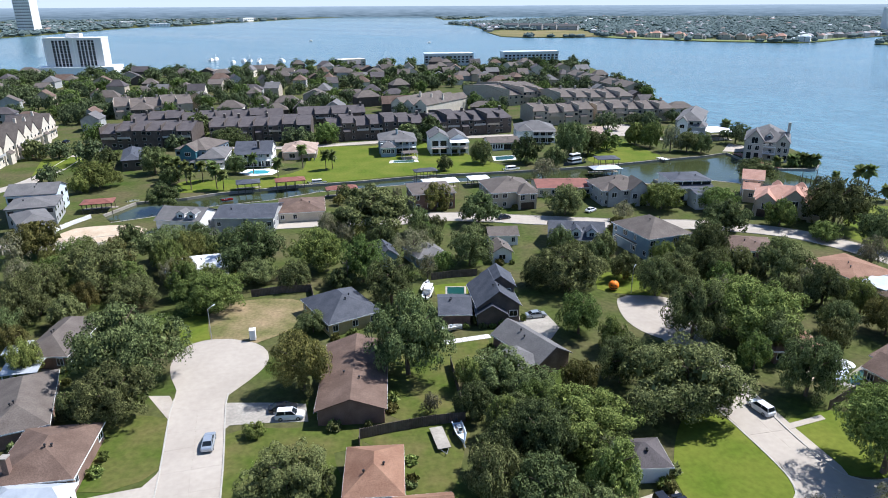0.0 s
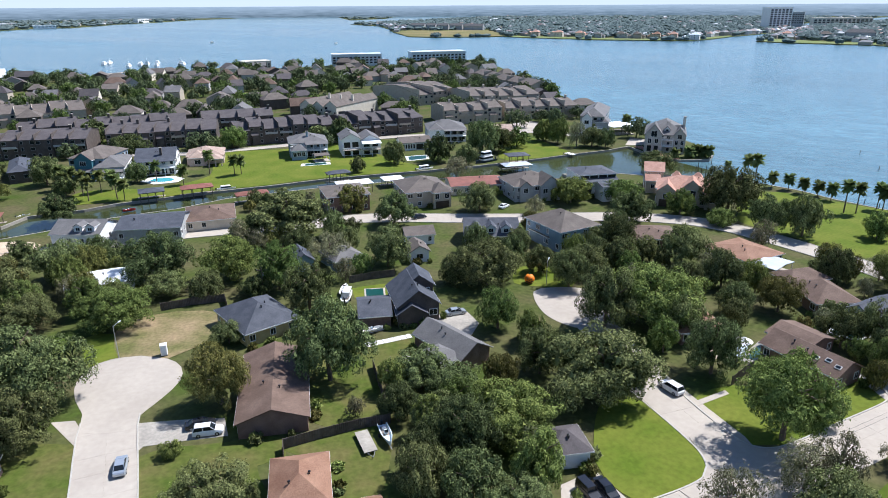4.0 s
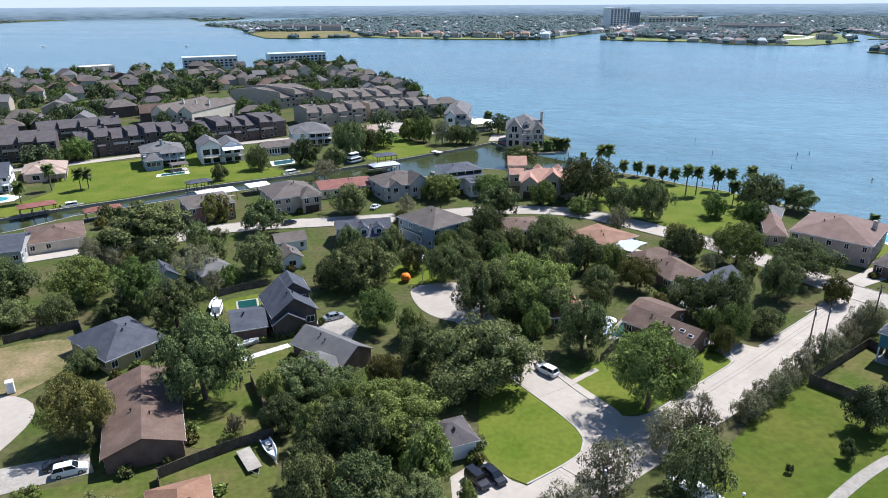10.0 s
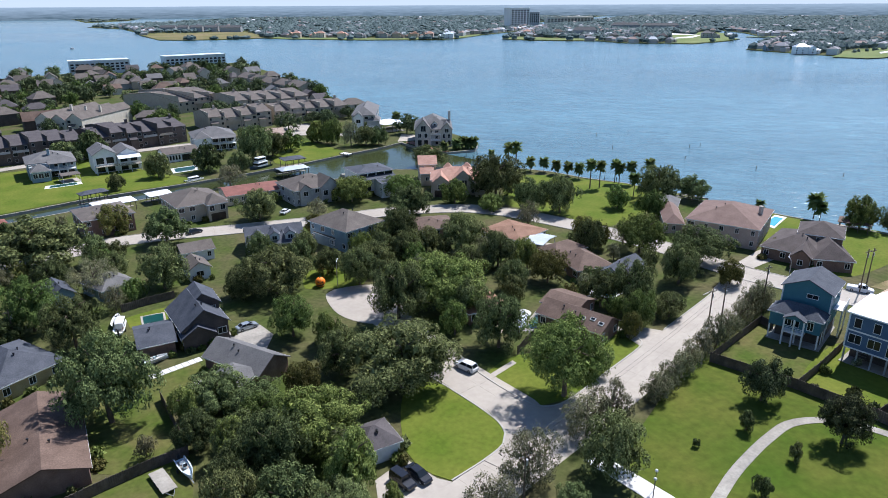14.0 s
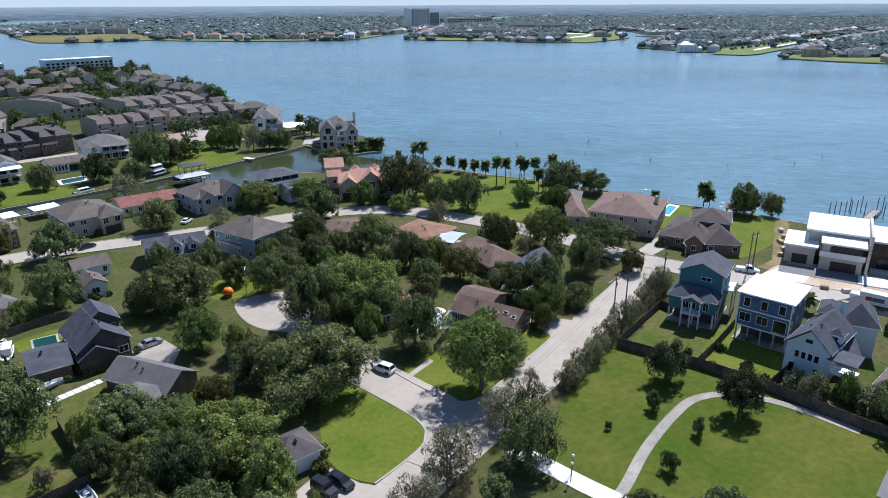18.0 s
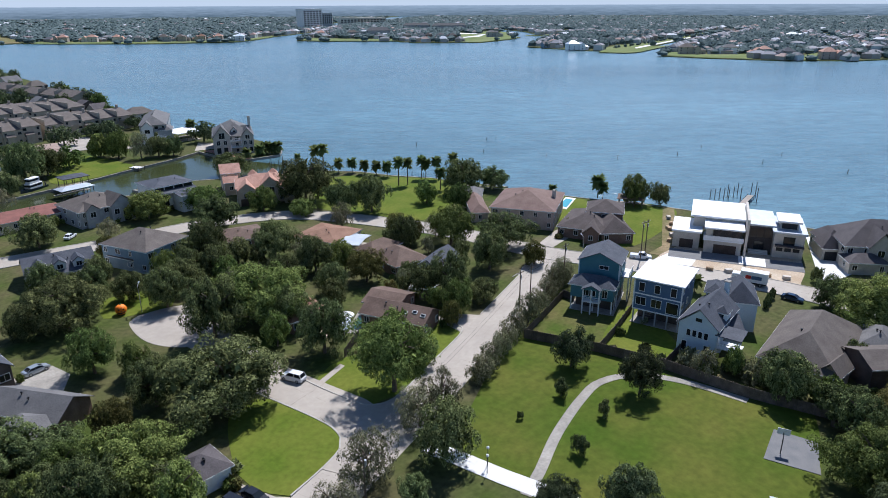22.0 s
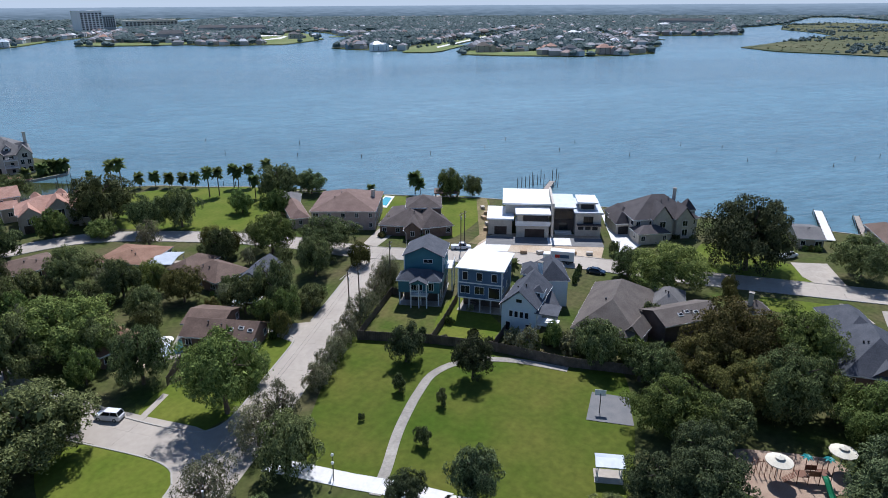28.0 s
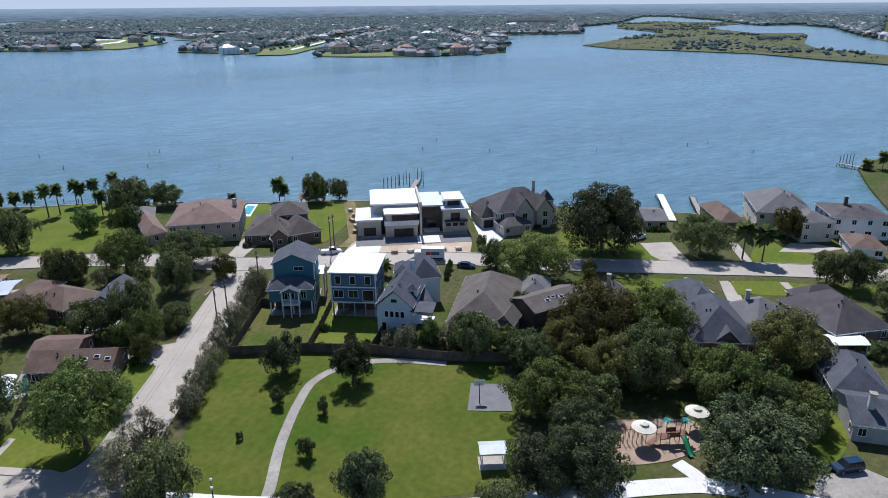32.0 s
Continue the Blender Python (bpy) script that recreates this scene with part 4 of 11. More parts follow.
def terrace(label, x, y, rot, w, d, ze, rise, kind, wall, roof, n):
    """A row of attached houses with stepped roofs and party walls, one unit after another."""
    root = new("terrace")
    root.location = (x, y, 0)
    tagged(root, label, "townhouses", "townhouse rows")
    rng = random.Random(int(abs(x * 3 + y)))
    root.rotation_euler = (0, 0, radians(rot))
    FAR[0] = True
    u, ze, rise = w / n, ze - 1.0, rise + 1.3
    for i in range(n):
        dz, dy = rng.choice((0, 0, 0.5, -0.5, 0.9)), rng.uniform(0, 1.8)
        wing_part(root, i * u + 0.02, dy, 0, u - 0.04, d - 1.6, 0, ze + dz, rise, kind, wall, roof, "f", int(x + i), 0.25, 3.9, trim="greywall")
        if kind == "gx":
            part("party_wall", boxes((i * u - 0.15, dy - 0.3, ze - 2, i * u + 0.15, dy + d * 0.5, ze + rise * 0.9 + max(dz, 0))), wall, root)
        if rng.random() < 0.6:
            chimney(root, i * u + u * 0.8, d * 0.45, ze, ze + rise + dz + 1.5, 1.1, wall)
        if rng.random() < 0.45:
            part("bay", boxes((i * u + u * 0.15, dy - 1.5, 0, i * u + u * 0.55, dy - 0.01, ze * 0.6)), wall, root)
            wing_part(root, i * u + u * 0.12, dy - 1.6, 0, u * 0.46, 1.55, ze * 0.6, ze * 0.6 + 0.1, 1.1, "shed", wall, roof, "", i, 0.1, wins=False)
        elif rng.random() < 0.8:
            z = ze * 0.62
            part("balcony", boxes((i * u + 0.5, dy - 1.2, z, i * u + u - 0.5, dy - 0.003, z + 0.18), (i * u + 0.5, dy - 1.2, z + 0.18, i * u + u - 0.5, dy - 1.12, z + 1.0)), "tan" if rng.random() < 0.5 else "greywall", root)
    FAR[0] = False
    return root


SHORE = [(223.3, -68.4), (223.3, -48.7), (220.2, -30.5), (218.6, -8.4), (216.4, 16.6), (210.5, 59.8), (200.5, 101.0), (189.2, 129.2), (182.4, 149.4), (170.4, 171.1), (182.7, 156.0), (175.4, 173.0), (171.7, 185.4), (163.1, 199.6), (157.9, 213.6), (149.6, 224.7), (142.0, 229.5)]
BANK_SOUTH = [(130.3, 231.8), (112.7, 242.5), (98.2, 250.1), (81.0, 250.2), (84.2, 242.4), (57.3, 246.2), (34.0, 250.1), (14.1, 248.7), (-11.9, 244.0), (-30.6, 238.6), (-46.5, 233.3), (-60.5, 223.1), (-79.7, 215.2), (-95.8, 203.3), (-105.2, 198.2)]
BANK_NORTH = [(-111.6, 206.6), (-107.2, 221.1), (-91.5, 226.5), (-83.3, 232.4), (-52.7, 243.9), (-31.9, 249.5), (-10.2, 257.3), (26.5, 264.2), (50.5, 269.7), (76.0, 277.5), (95.2, 284.8), (114.9, 291.3), (128.5, 298.3), (130.8, 278.6), (137.4, 267.0), (151.4, 265.7), (157.6, 273.8)]
POINT = [(161.6, 288.0), (162.0, 307.7), (151.5, 336.2), (141.8, 352.5), (146.4, 377.5), (151.1, 439.0), (152.8, 512.7), (152.2, 577.8), (157.3, 714.8), (148.7, 836.0), (94.0, 781.7), (35.0, 762.6), (-22.2, 780.6), (-84.0, 754.6), (-143.4, 772.3), (-181.6, 719.3), (-245.8, 697.6), (-311.0, 700.8), (-332.7, 667.3), (-386.8, 669.8), (-436.9, 707.0), (-501.3, 698.1)]
land([(450, -500), (300, -120)] + SHORE + BANK_SOUTH + BANK_NORTH + POINT + [(-1500, 640), (-1500, -500)])
land([(304.0, -77.9), (317.4, -83.6), (330.0, -95.1), (325.2, -125.1), (217.5, -88.5), (226.8, -74.1), (243.5, -73.5), (272.3, -74.7)])
land([(-987.6, 1335.7), (-963.1, 1505.1), (-957.8, 1600.4), (-961.6, 1726.2), (-966.0, 1873.0), (-977.3, 2095.9), (-951.3, 2280.4), (-866.7, 2327.2), (-845.1, 2716.7), (-792.8, 2931.9), (-718.0, 3428.5), (-571.3, 3842.5), (-280.2, 4128.6), (-131.2, 4774.7), (-0.3, 3081.2), (162.3, 3353.7), (371.1, 4604.8), (1100, 4700), (-400, 4800), (-3400, 4200)])
land([(-0.3, 2449.2), (89.2, 2206.5), (110.3, 1814.9), (103.2, 1851.5), (104.8, 1688.0), (120.1, 1461.0), (157.6, 1424.6), (240.1, 1410.3), (316.3, 1429.0), (342.4, 1371.3), (470.9, 1238.1), (602.6, 1179.2), (656.4, 1210.4), (771.2, 1317.9), (1010.4, 1496.6), (1112.2, 1633.7), (1217.0, 1884.1), (2900, 3300), (2900, 4000), (1500, 4700)])
land([(1152.1, 1663.9), (707.1, 1138.0), (726.9, 1075.5), (817.1, 983.1), (812.3, 910.5), (870.0, 864.3), (888.9, 832.7), (1004.8, 864.4), (1079.2, 900.1), (1135.1, 971.1), (1211.3, 1044.4), (1308.7, 1162.0), (2600, 2000), (3400, 2600), (3200, 3300)])
land([(1375.7, 1200.5), (1310.1, 1083.7), (1170.1, 920.3), (1290.6, 856.2), (1303.7, 1011.4), (1345.8, 1039.7), (2700, 1300), (4300, 1700), (3600, 3100)])
land([(1044.0, 809.4), (851.3, 696.3), (840.1, 653.5), (837.7, 573.7), (853.0, 517.0), (994.0, 556.7), (1292.4, 638.0), (1708.0, 735.7), (1863.0, 730.0), (3800, 1200), (2500, 1500), (1900, 1250)])
land([(1686.8, 701.6), (1217.9, 589.6), (1030.2, 536.4), (870.3, 477.8), (815.0, 443.0), (818.4, 386.2), (845.2, 305.8), (883.6, 260.4), (898.4, 242.8), (952.5, 219.8), (991.3, 232.5), (1024.2, 274.8), (1258.4, 357.6), (1438.2, 451.2), (1617.0, 520.4), (3000, 500), (3900, 700), (3400, 1100)])
land([(1596.5, 499.2), (1319.8, 366.5), (1315.2, 287.0), (1438.6, 393.7), (1512.6, 266.5), (1582.3, 189.4), (2019.5, 250.9), (2332.0, 172.0), (2616.9, 163.7), (3447.4, 139.4), (4200, -700), (4600, 500), (3800, 700)])
land([(1306.5, 383.2), (1148.5, 256.4), (1096.2, 251.2), (1069.2, 283.8), (1147.5, 333.2), ])
land([(1130.8, 134.1), (1219.5, 111.2), (1320.2, 90.0), (1605.2, 19.7), (1763.6, 68.4), (1914.4, 140.3), (2301.1, 160.9), (2579.2, 83.5), (2510.8, -128.8), (2381.6, -222.3), (1977.7, -67.9), (1752.4, -135.5), (1631.1, -171.9), (1644.0, -267.2), (1509.7, -252.2), (1233.9, -204.0), (1109.9, -202.1), (985.6, -259.0), (933.3, -311.8), (780.0, -262.9), (842.6, -223.3), (893.8, -173.7), (984.0, -107.3), (1031.2, -1.2), (1053.9, 79.0)], "marsh")
land([(3655.9, 66.6), (2784.3, -151.8), (2290.8, -206.2), (2183.8, -249.4), (2243.1, -346.0), (1965.6, -387.8), (1561.4, -350.2), (1345.6, -345.7), (1093.1, -362.8), (3000, -1100), (4300, -1200), (4500, -300)])
strip("road", [(-33.8, 65.8), (-37.4, 80.0), (-40.2, 89.7), (-41.9, 95.7), (-42.6, 99.5)], 8.7, 0.06, "concrete", 4.6, 2, label="pale concrete residential street ending in a turning circle", category="road", kerb=0.10)
sheet("turning_circle", [(-52.4, 111.3), (-52.0, 116.7), (-49.2, 119.9), (-44.3, 120.9), (-38.5, 118.9), (-34.9, 115.1), (-34.0, 110.1), (-35.7, 104.7), (-38.2, 99.2), (-38.2, 95.7), (-45.6, 95.8), (-47.7, 101.4), (-50.3, 105.6)], 0.09, "concrete", 0.1, 2.0, label="pale concrete turning circle with hairline cracks", category="road")
strip("road", [(29.2, 61.6), (38.2, 64.3), (48.5, 67.9), (64.4, 73.0), (89.2, 81.9), (104.9, 87.6), (122.4, 94.1), (124.3, 95.7), (135.3, 100.5)], 8.7, 0.06, "concrete", 4.6, 2, label="straight pale concrete street beside the park", category="road", kerb=0.00)
strip("road", [(53.7, 73.8), (53.8, 79.7), (51.8, 88.6), (50.0, 97.5), (49.0, 108.4), (48.5, 119.4), (47.5, 129.0)], 8.7, 0.06, "concrete", 4.6, 2, label="pale concrete side street under oak trees", category="road", kerb=0.00)
sheet("turning_circle", [(39.8, 139.5), (45.3, 141.2), (52.0, 139.5), (56.3, 133.6), (55.4, 126.1), (50.2, 120.3), (43.6, 120.3), (39.0, 127.9)], 0.09, "concrete", 0.1, 2.0, label="concrete turning circle shaded by trees", category="road")
strip("road", [(179.0, -84.5), (177.9, -57.1), (175.1, -35.3), (170.4, -15.0), (165.7, 5.8), (161.3, 25.7), (158.4, 48.0), (154.2, 62.2), (146.1, 81.9), (137.0, 103.6), (133.5, 124.0), (128.0, 143.0), (119.5, 162.0), (113.0, 174.0), (103.5, 184.2), (89.8, 190.5), (75.7, 193.8), (60.4, 194.4), (47.5, 196.2), (28.8, 199.0), (9.5, 202.4), (-4.5, 202.5), (-18.8, 198.1), (-40.0, 197.3), (-61.9, 193.1), (-89.3, 184.0), (-116.2, 175.6), (-140.6, 169.6)], 8.7, 0.06, "concrete", 4.6, 2, label="long pale concrete street along the waterfront houses", category="road", kerb=0.10)
strip("road", [(-169.2, 231.5), (-162.0, 243.3), (-161.6, 265.8), (-166.2, 302.1), (-159.0, 314.8), (-133.7, 319.6), (-82.5, 313.1), (-51.1, 320.5), (-12.9, 332.6), (33.8, 342.2), (75.3, 344.4), (100.8, 340.6), (109.5, 331.2), (143.3, 330.4)], 6.5, 0.06, "concrete", 4.6, 1, label="narrow pale street through the townhouse point", category="road", kerb=0.10)
strip("road", [(-338.7, 513.7), (-331.5, 530.6), (-342.2, 589.7), (-330.7, 635.7)], 8.0, 0.06, "concrete", 8.0, 1, label="access road near the hotel", category="road", kerb=0.10)
sheet("road_junction", [(49.4, 81.3), (49.2, 77.7), (48.6, 74.4), (46.8, 72.1), (42.2, 70.1), (44.7, 64.8), (56.8, 68.5), (65.1, 74.0), (64.3, 77.5), (60.1, 77.0), (57.3, 78.5), (55.7, 82.9), (54.8, 86.0)], 0.150, "concrete", 0.12, 0.0, label="pale concrete street junction", category="road")
kerb_line([(45.3, 96.6), (46.3, 92.1), (47.2, 88.3), (48.5, 82.5), (49.2, 77.7), (48.6, 74.4), (46.8, 72.1), (42.3, 70.2), (35.9, 68.4)])
kerb_line([(53.5, 97.3), (54.4, 90.2), (55.8, 83.1), (57.3, 78.5), (60.1, 77.0), (64.5, 77.7), (75.8, 81.8), (86.3, 85.6), (89.1, 87.5), (89.8, 90.1)])
kerb_line([(96.7, 89.3), (103.4, 91.7), (120.8, 98.2), (117.7, 98.1)])
strip("park_path", [(59.4, 45.8), (64.6, 47.5), (72.7, 50.9), (80.0, 53.2), (85.3, 54.5), (90.6, 55.3), (95.7, 53.9), (99.6, 50.7), (101.7, 47.0), (103.3, 42.2), (104.6, 34.2)], 1.7, 0.06, "oldcon", 1.6, 1, label="narrow winding grey concrete park path", category="path", kerb=0.00)
strip("park_walk", [(56.9, 63.7), (58.5, 57.5), (60.1, 50.4), (62.4, 42.3), (63.5, 36.5), (62.2, 38.8), (68.5, 21.6), (74.1, 10.2), (78.4, 1.5), (83.2, -9.8), (84.1, -17.3), (83.9, -27.7)], 3.2, 0.06, "bright", 3.2, 1, label="wide bright concrete walk along the park edge", category="path", kerb=0.00)
strip("park_path", [(87.5, -7.2), (85.6, -9.5), (83.4, -11.3)], 2.4, 0.06, "bright", 2.4, 1, label="short bright concrete path to the playground", category="path", kerb=0.00)
sheet("driveway", [(-45.3, 92.0), (-52.0, 99.6), (-48.2, 99.6), (-45.6, 95.8), (-44.0, 91.6)], 0.050, "drive", 0.06, 0.0, label="concrete driveway apron", category="driveway")
sheet("driveway", [(-51.4, 73.6), (-43.1, 76.2), (-42.2, 78.8), (-41.9, 81.3), (-39.2, 76.4), (-38.8, 73.5)], 0.050, "drive", 0.06, 0.0, label="pale concrete driveway", category="driveway")
sheet("driveway", [(-38.2, 95.7), (-37.8, 97.4), (-30.8, 97.4), (-23.9, 97.0), (-22.5, 91.9), (-29.3, 91.5), (-35.1, 90.9), (-36.2, 88.5)], 0.050, "oldcon", 0.06, 0.0, label="grey concrete driveway partly in tree shade", category="driveway")
sheet("driveway", [(26.2, 73.5), (32.0, 75.9), (34.3, 69.8), (35.8, 68.2), (29.9, 64.8), (24.4, 67.3)], 0.050, "drive", 0.06, 0.0, label="pale driveway in front of a white garage", category="driveway")
sheet("front_walk", [(54.4, 90.4), (62.0, 93.2), (62.2, 92.0), (54.3, 89.1)], 0.050, "drive", 0.06, 0.0, label="narrow front walk across a lawn", category="path")
sheet("driveway", [(88.0, 95.2), (92.1, 94.2), (96.4, 88.9), (87.5, 85.1)], 0.050, "drive", 0.06, 0.0, label="concrete driveway", category="driveway")
sheet("driveway", [(13.0, 128.0), (15.5, 131.0), (22.5, 130.8), (24.0, 125.0), (21.0, 119.0), (18.5, 121.5)], 0.050, "oldcon", 0.06, 0.0, label="shaded grey concrete driveway", category="driveway")
sheet("driveway", [(141.4, 108.8), (154.8, 112.8), (159.8, 111.6), (155.3, 106.5), (141.9, 104.2)], 0.050, "drive", 0.06, 0.0, label="curving pale driveway", category="driveway")
sheet("driveway", [(179.1, 48.2), (201.5, 58.2), (204.3, 55.7), (186.9, 47.5), (188.0, 42.4), (182.3, 39.3), (175.2, 40.7), (169.4, 43.7)], 0.050, "bright", 0.06, 0.0, label="bright white concrete driveway", category="driveway")
sheet("building_plot", [(160.9, 80.8), (167.5, 82.3), (182.2, 52.8), (171.1, 48.0), (161.4, 45.9), (150.7, 79.1)], 0.050, "sand", 0.06, 0.0, label="bare sandy building plot", category="ground")
sheet("driveway", [(153.4, 79.7), (161.7, 79.4), (163.9, 72.4), (155.6, 70.3), (152.5, 74.0)], 0.090, "bright", 0.06, 0.0, label="new white concrete driveway", category="driveway")
sheet("sand_strip", [(199.4, 102.4), (201.0, 99.2), (168.4, 80.4), (157.5, 80.5), (156.8, 83.1), (165.0, 83.6)], 0.050, "dirt", 0.06, 0.0, label="strip of bare sandy soil beside the building site", category="ground")
sheet("driveway", [(184.8, 2.4), (188.3, -5.9), (174.8, -10.3), (170.4, -15.0), (167.9, -8.1), (175.5, -0.9)], 0.050, "drive", 0.06, 0.0, label="wide pale driveway", category="driveway")
sheet("driveway", [(192.0, -21.1), (193.7, -23.5), (175.7, -26.8), (173.4, -24.6)], 0.050, "drive", 0.06, 0.0, label="curved pale driveway", category="driveway")
sheet("driveway", [(188.7, -33.8), (197.0, -37.8), (198.1, -44.4), (196.3, -51.1), (190.6, -43.1)], 0.050, "drive", 0.06, 0.0, label="pale courtyard drive", category="driveway")
sheet("driveway", [(160.6, -9.4), (161.5, -11.4), (154.4, -15.8), (153.2, -14.3)], 0.050, "drive", 0.06, 0.0, label="pale driveway", category="driveway")
sheet("driveway", [(161.6, -18.7), (162.9, -20.5), (152.2, -21.7), (150.1, -20.1)], 0.050, "drive", 0.06, 0.0, label="pale driveway", category="driveway")
sheet("parking_bay", [(84.0, -24.3), (90.7, -26.5), (94.2, -33.4), (91.8, -37.7), (86.7, -36.4)], 0.050, "oldcon", 0.06, 0.0, label="grey paved parking bay", category="parking")
sheet("basketball_court", [(91.0, 26.1), (99.5, 27.9), (100.8, 21.8), (93.1, 18.8)], 0.070, "court", 0.06, 0.0, label="dark asphalt half basketball court", category="court")
sheet("playground_surface", [(94.2, 4.4), (96.5, 0.2), (99.2, -9.8), (92.8, -11.7), (90.7, -9.6), (87.5, -6.0), (84.8, -0.5), (85.4, 1.9), (90.0, 2.0)], 0.050, "mulch", 0.06, 2.0, label="playground bed of pinkish wood chips", category="playground")
sheet("vacant_lot", [(-47.9, 120.4), (-52.1, 135.2), (-41.6, 140.3), (-30.9, 138.0), (-29.9, 130.7), (-33.7, 122.8), (-38.2, 118.7), (-43.6, 120.6)], 0.040, "dirt", 0.06, 4.0, label="vacant lot of dry yellow soil and sparse grass", category="ground")
sheet("building_plot", [(-114.0, 181.8), (-113.6, 192.1), (-99.7, 195.8), (-91.0, 191.8), (-89.3, 184.0), (-103.6, 179.2)], 0.050, "sand", 0.06, 4.0, label="bare sandy clearing", category="ground")
sheet("patio", [(6.0, 110.9), (7.0, 113.5), (8.9, 112.6), (8.1, 109.8)], 0.050, "bright", 0.06, 0.0, label="small white patio slab", category="patio")
sheet("lawn", [(-62.1, 312.6), (-34.2, 317.4), (-11.3, 328.1), (18.4, 283.1), (27.9, 267.1), (-10.3, 259.1), (-52.4, 248.2), (-59.6, 279.2)], 0.030, "lawn", 0.06, 3.0, label="wide bright green waterside lawn", category="lawn")
sheet("lawn", [(62.5, 282.2), (72.9, 326.2), (82.3, 336.4), (88.3, 325.8), (96.4, 292.9), (93.1, 286.0), (76.6, 279.7)], 0.030, "lawn", 0.06, 3.0, label="bright green lawn beside the canal", category="lawn")
sheet("lawn", [(-100.3, 250.8), (-80.9, 252.2), (-64.8, 259.2), (-57.6, 268.8), (-53.2, 246.5), (-84.4, 235.5), (-100.5, 234.2)], 0.030, "lawn", 0.06, 3.0, label="mown bright green lawn", category="lawn")
sheet("lawn", [(38.4, 91.5), (44.2, 93.7), (46.3, 91.7), (47.2, 88.3), (48.5, 82.5), (49.2, 77.7), (48.6, 74.4), (46.8, 72.1), (42.3, 70.2), (35.9, 68.4), (34.0, 70.9), (32.8, 77.8)], 0.030, "lawn", 0.06, 3.0, label="bright green corner lawn edged by a kerb", category="lawn")
sheet("lawn", [(54.4, 90.4), (64.1, 94.6), (78.2, 89.6), (87.5, 93.8), (90.0, 89.5), (87.9, 86.1), (75.9, 81.9), (63.3, 77.6), (58.2, 78.2), (56.0, 83.4)], 0.030, "lawn", 0.06, 3.0, label="mown bright green lawn", category="lawn")
sheet("lawn", [(142.2, 214.4), (165.3, 193.2), (175.0, 176.6), (163.7, 161.8), (136.8, 147.8), (127.2, 157.5), (125.4, 173.2), (122.8, 193.7)], 0.030, "lawn", 0.06, 3.0, label="mown bright green lawn", category="lawn")
sheet("lawn", [(118.3, 186.4), (147.3, 213.0), (164.0, 187.5), (161.6, 179.1), (138.3, 159.7), (131.9, 152.8), (122.5, 171.9)], 0.030, "lawn", 0.06, 3.0, label="bright green waterfront lawn", category="lawn")
sheet("lawn", [(169.2, 181.3), (186.4, 142.2), (187.9, 128.4), (200.2, 98.6), (159.0, 89.2), (157.5, 108.0), (179.4, 147.0)], 0.030, "lawn", 0.06, 3.0, label="mown bright green lawn", category="lawn")
sheet("lawn", [(95.1, 75.2), (114.9, 82.5), (118.3, 67.0), (103.9, 63.6)], 0.030, "yard", 0.06, 3.0, label="fenced back lawn, olive green", category="lawn")
sheet("lawn", [(103.6, 62.7), (124.7, 68.4), (112.4, 49.6), (107.4, 51.1)], 0.030, "lawn", 0.06, 3.0, label="fenced bright green back lawn", category="lawn")
sheet("lawn", [(68.2, 65.4), (94.6, 76.2), (101.4, 56.9), (104.7, 33.4), (108.4, 24.9), (82.6, 16.0), (73.3, 18.1), (61.9, 43.8), (59.8, 52.3), (58.9, 58.9)], 0.035, "park", 0.06, 3.0, label="large open mown park lawn", category="lawn")
sheet("lawn", [(112.0, -20.0), (120.3, -27.5), (110.1, -31.2), (102.5, -32.9), (95.1, -29.9), (89.2, -25.9), (102.0, -26.5)], 0.030, "lawn", 0.06, 3.0, label="mown bright green lawn", category="lawn")
sheet("lawn", [(-32.0, 74.0), (-35.2, 88.2), (-22.6, 90.3), (-13.5, 90.3), (-12.9, 85.2), (-17.0, 83.8), (-14.4, 71.8), (-30.3, 68.7)], 0.030, "yard", 0.06, 3.0, label="front lawn, olive green", category="lawn")
sheet("lawn", [(-14.5, 88.0), (0.3, 92.2), (4.0, 91.7), (2.8, 83.7), (0.2, 73.9), (-6.9, 73.9), (-8.4, 83.8)], 0.030, "yard", 0.06, 3.0, label="fenced back lawn, olive green", category="lawn")
sheet("lawn", [(-9.1, 93.4), (1.2, 95.8), (0.4, 120.0), (-11.1, 120.1)], 0.030, "yard", 0.06, 3.0, label="back lawn, dry in places", category="lawn")
sheet("lawn", [(-0.2, 117.6), (8.5, 121.2), (6.7, 108.8), (2.4, 105.8)], 0.030, "yard", 0.06, 3.0, label="small back lawn, dry in places", category="lawn")
sheet("lawn", [(-2.9, 147.5), (7.5, 149.1), (6.9, 142.4), (-2.2, 141.8)], 0.030, "lawn", 0.06, 3.0, label="mown bright green lawn", category="lawn")
sheet("lawn", [(-52.3, 75.3), (-59.2, 92.1), (-45.6, 92.8), (-42.5, 85.4), (-42.3, 80.1), (-43.7, 77.6)], 0.030, "yard", 0.06, 3.0, label="front lawn with tree shadows", category="lawn")
sheet("lawn", [(-57.6, 129.6), (-51.4, 130.9), (-47.3, 119.9), (-52.3, 117.6)], 0.030, "lawn", 0.06, 3.0, label="mown bright green lawn", category="lawn")
sheet("lawn", [(36.4, 145.1), (40.7, 155.5), (53.2, 151.0), (49.7, 141.1), (42.7, 142.1)], 0.030, "lawn", 0.06, 3.0, label="mown bright green lawn", category="lawn")
sheet("lawn", [(163.2, 20.6), (189.2, 25.1), (186.4, 11.5), (180.3, -2.3), (169.6, -1.6)], 0.030, "lawn", 0.06, 3.0, label="front lawn under a wide oak", category="lawn")
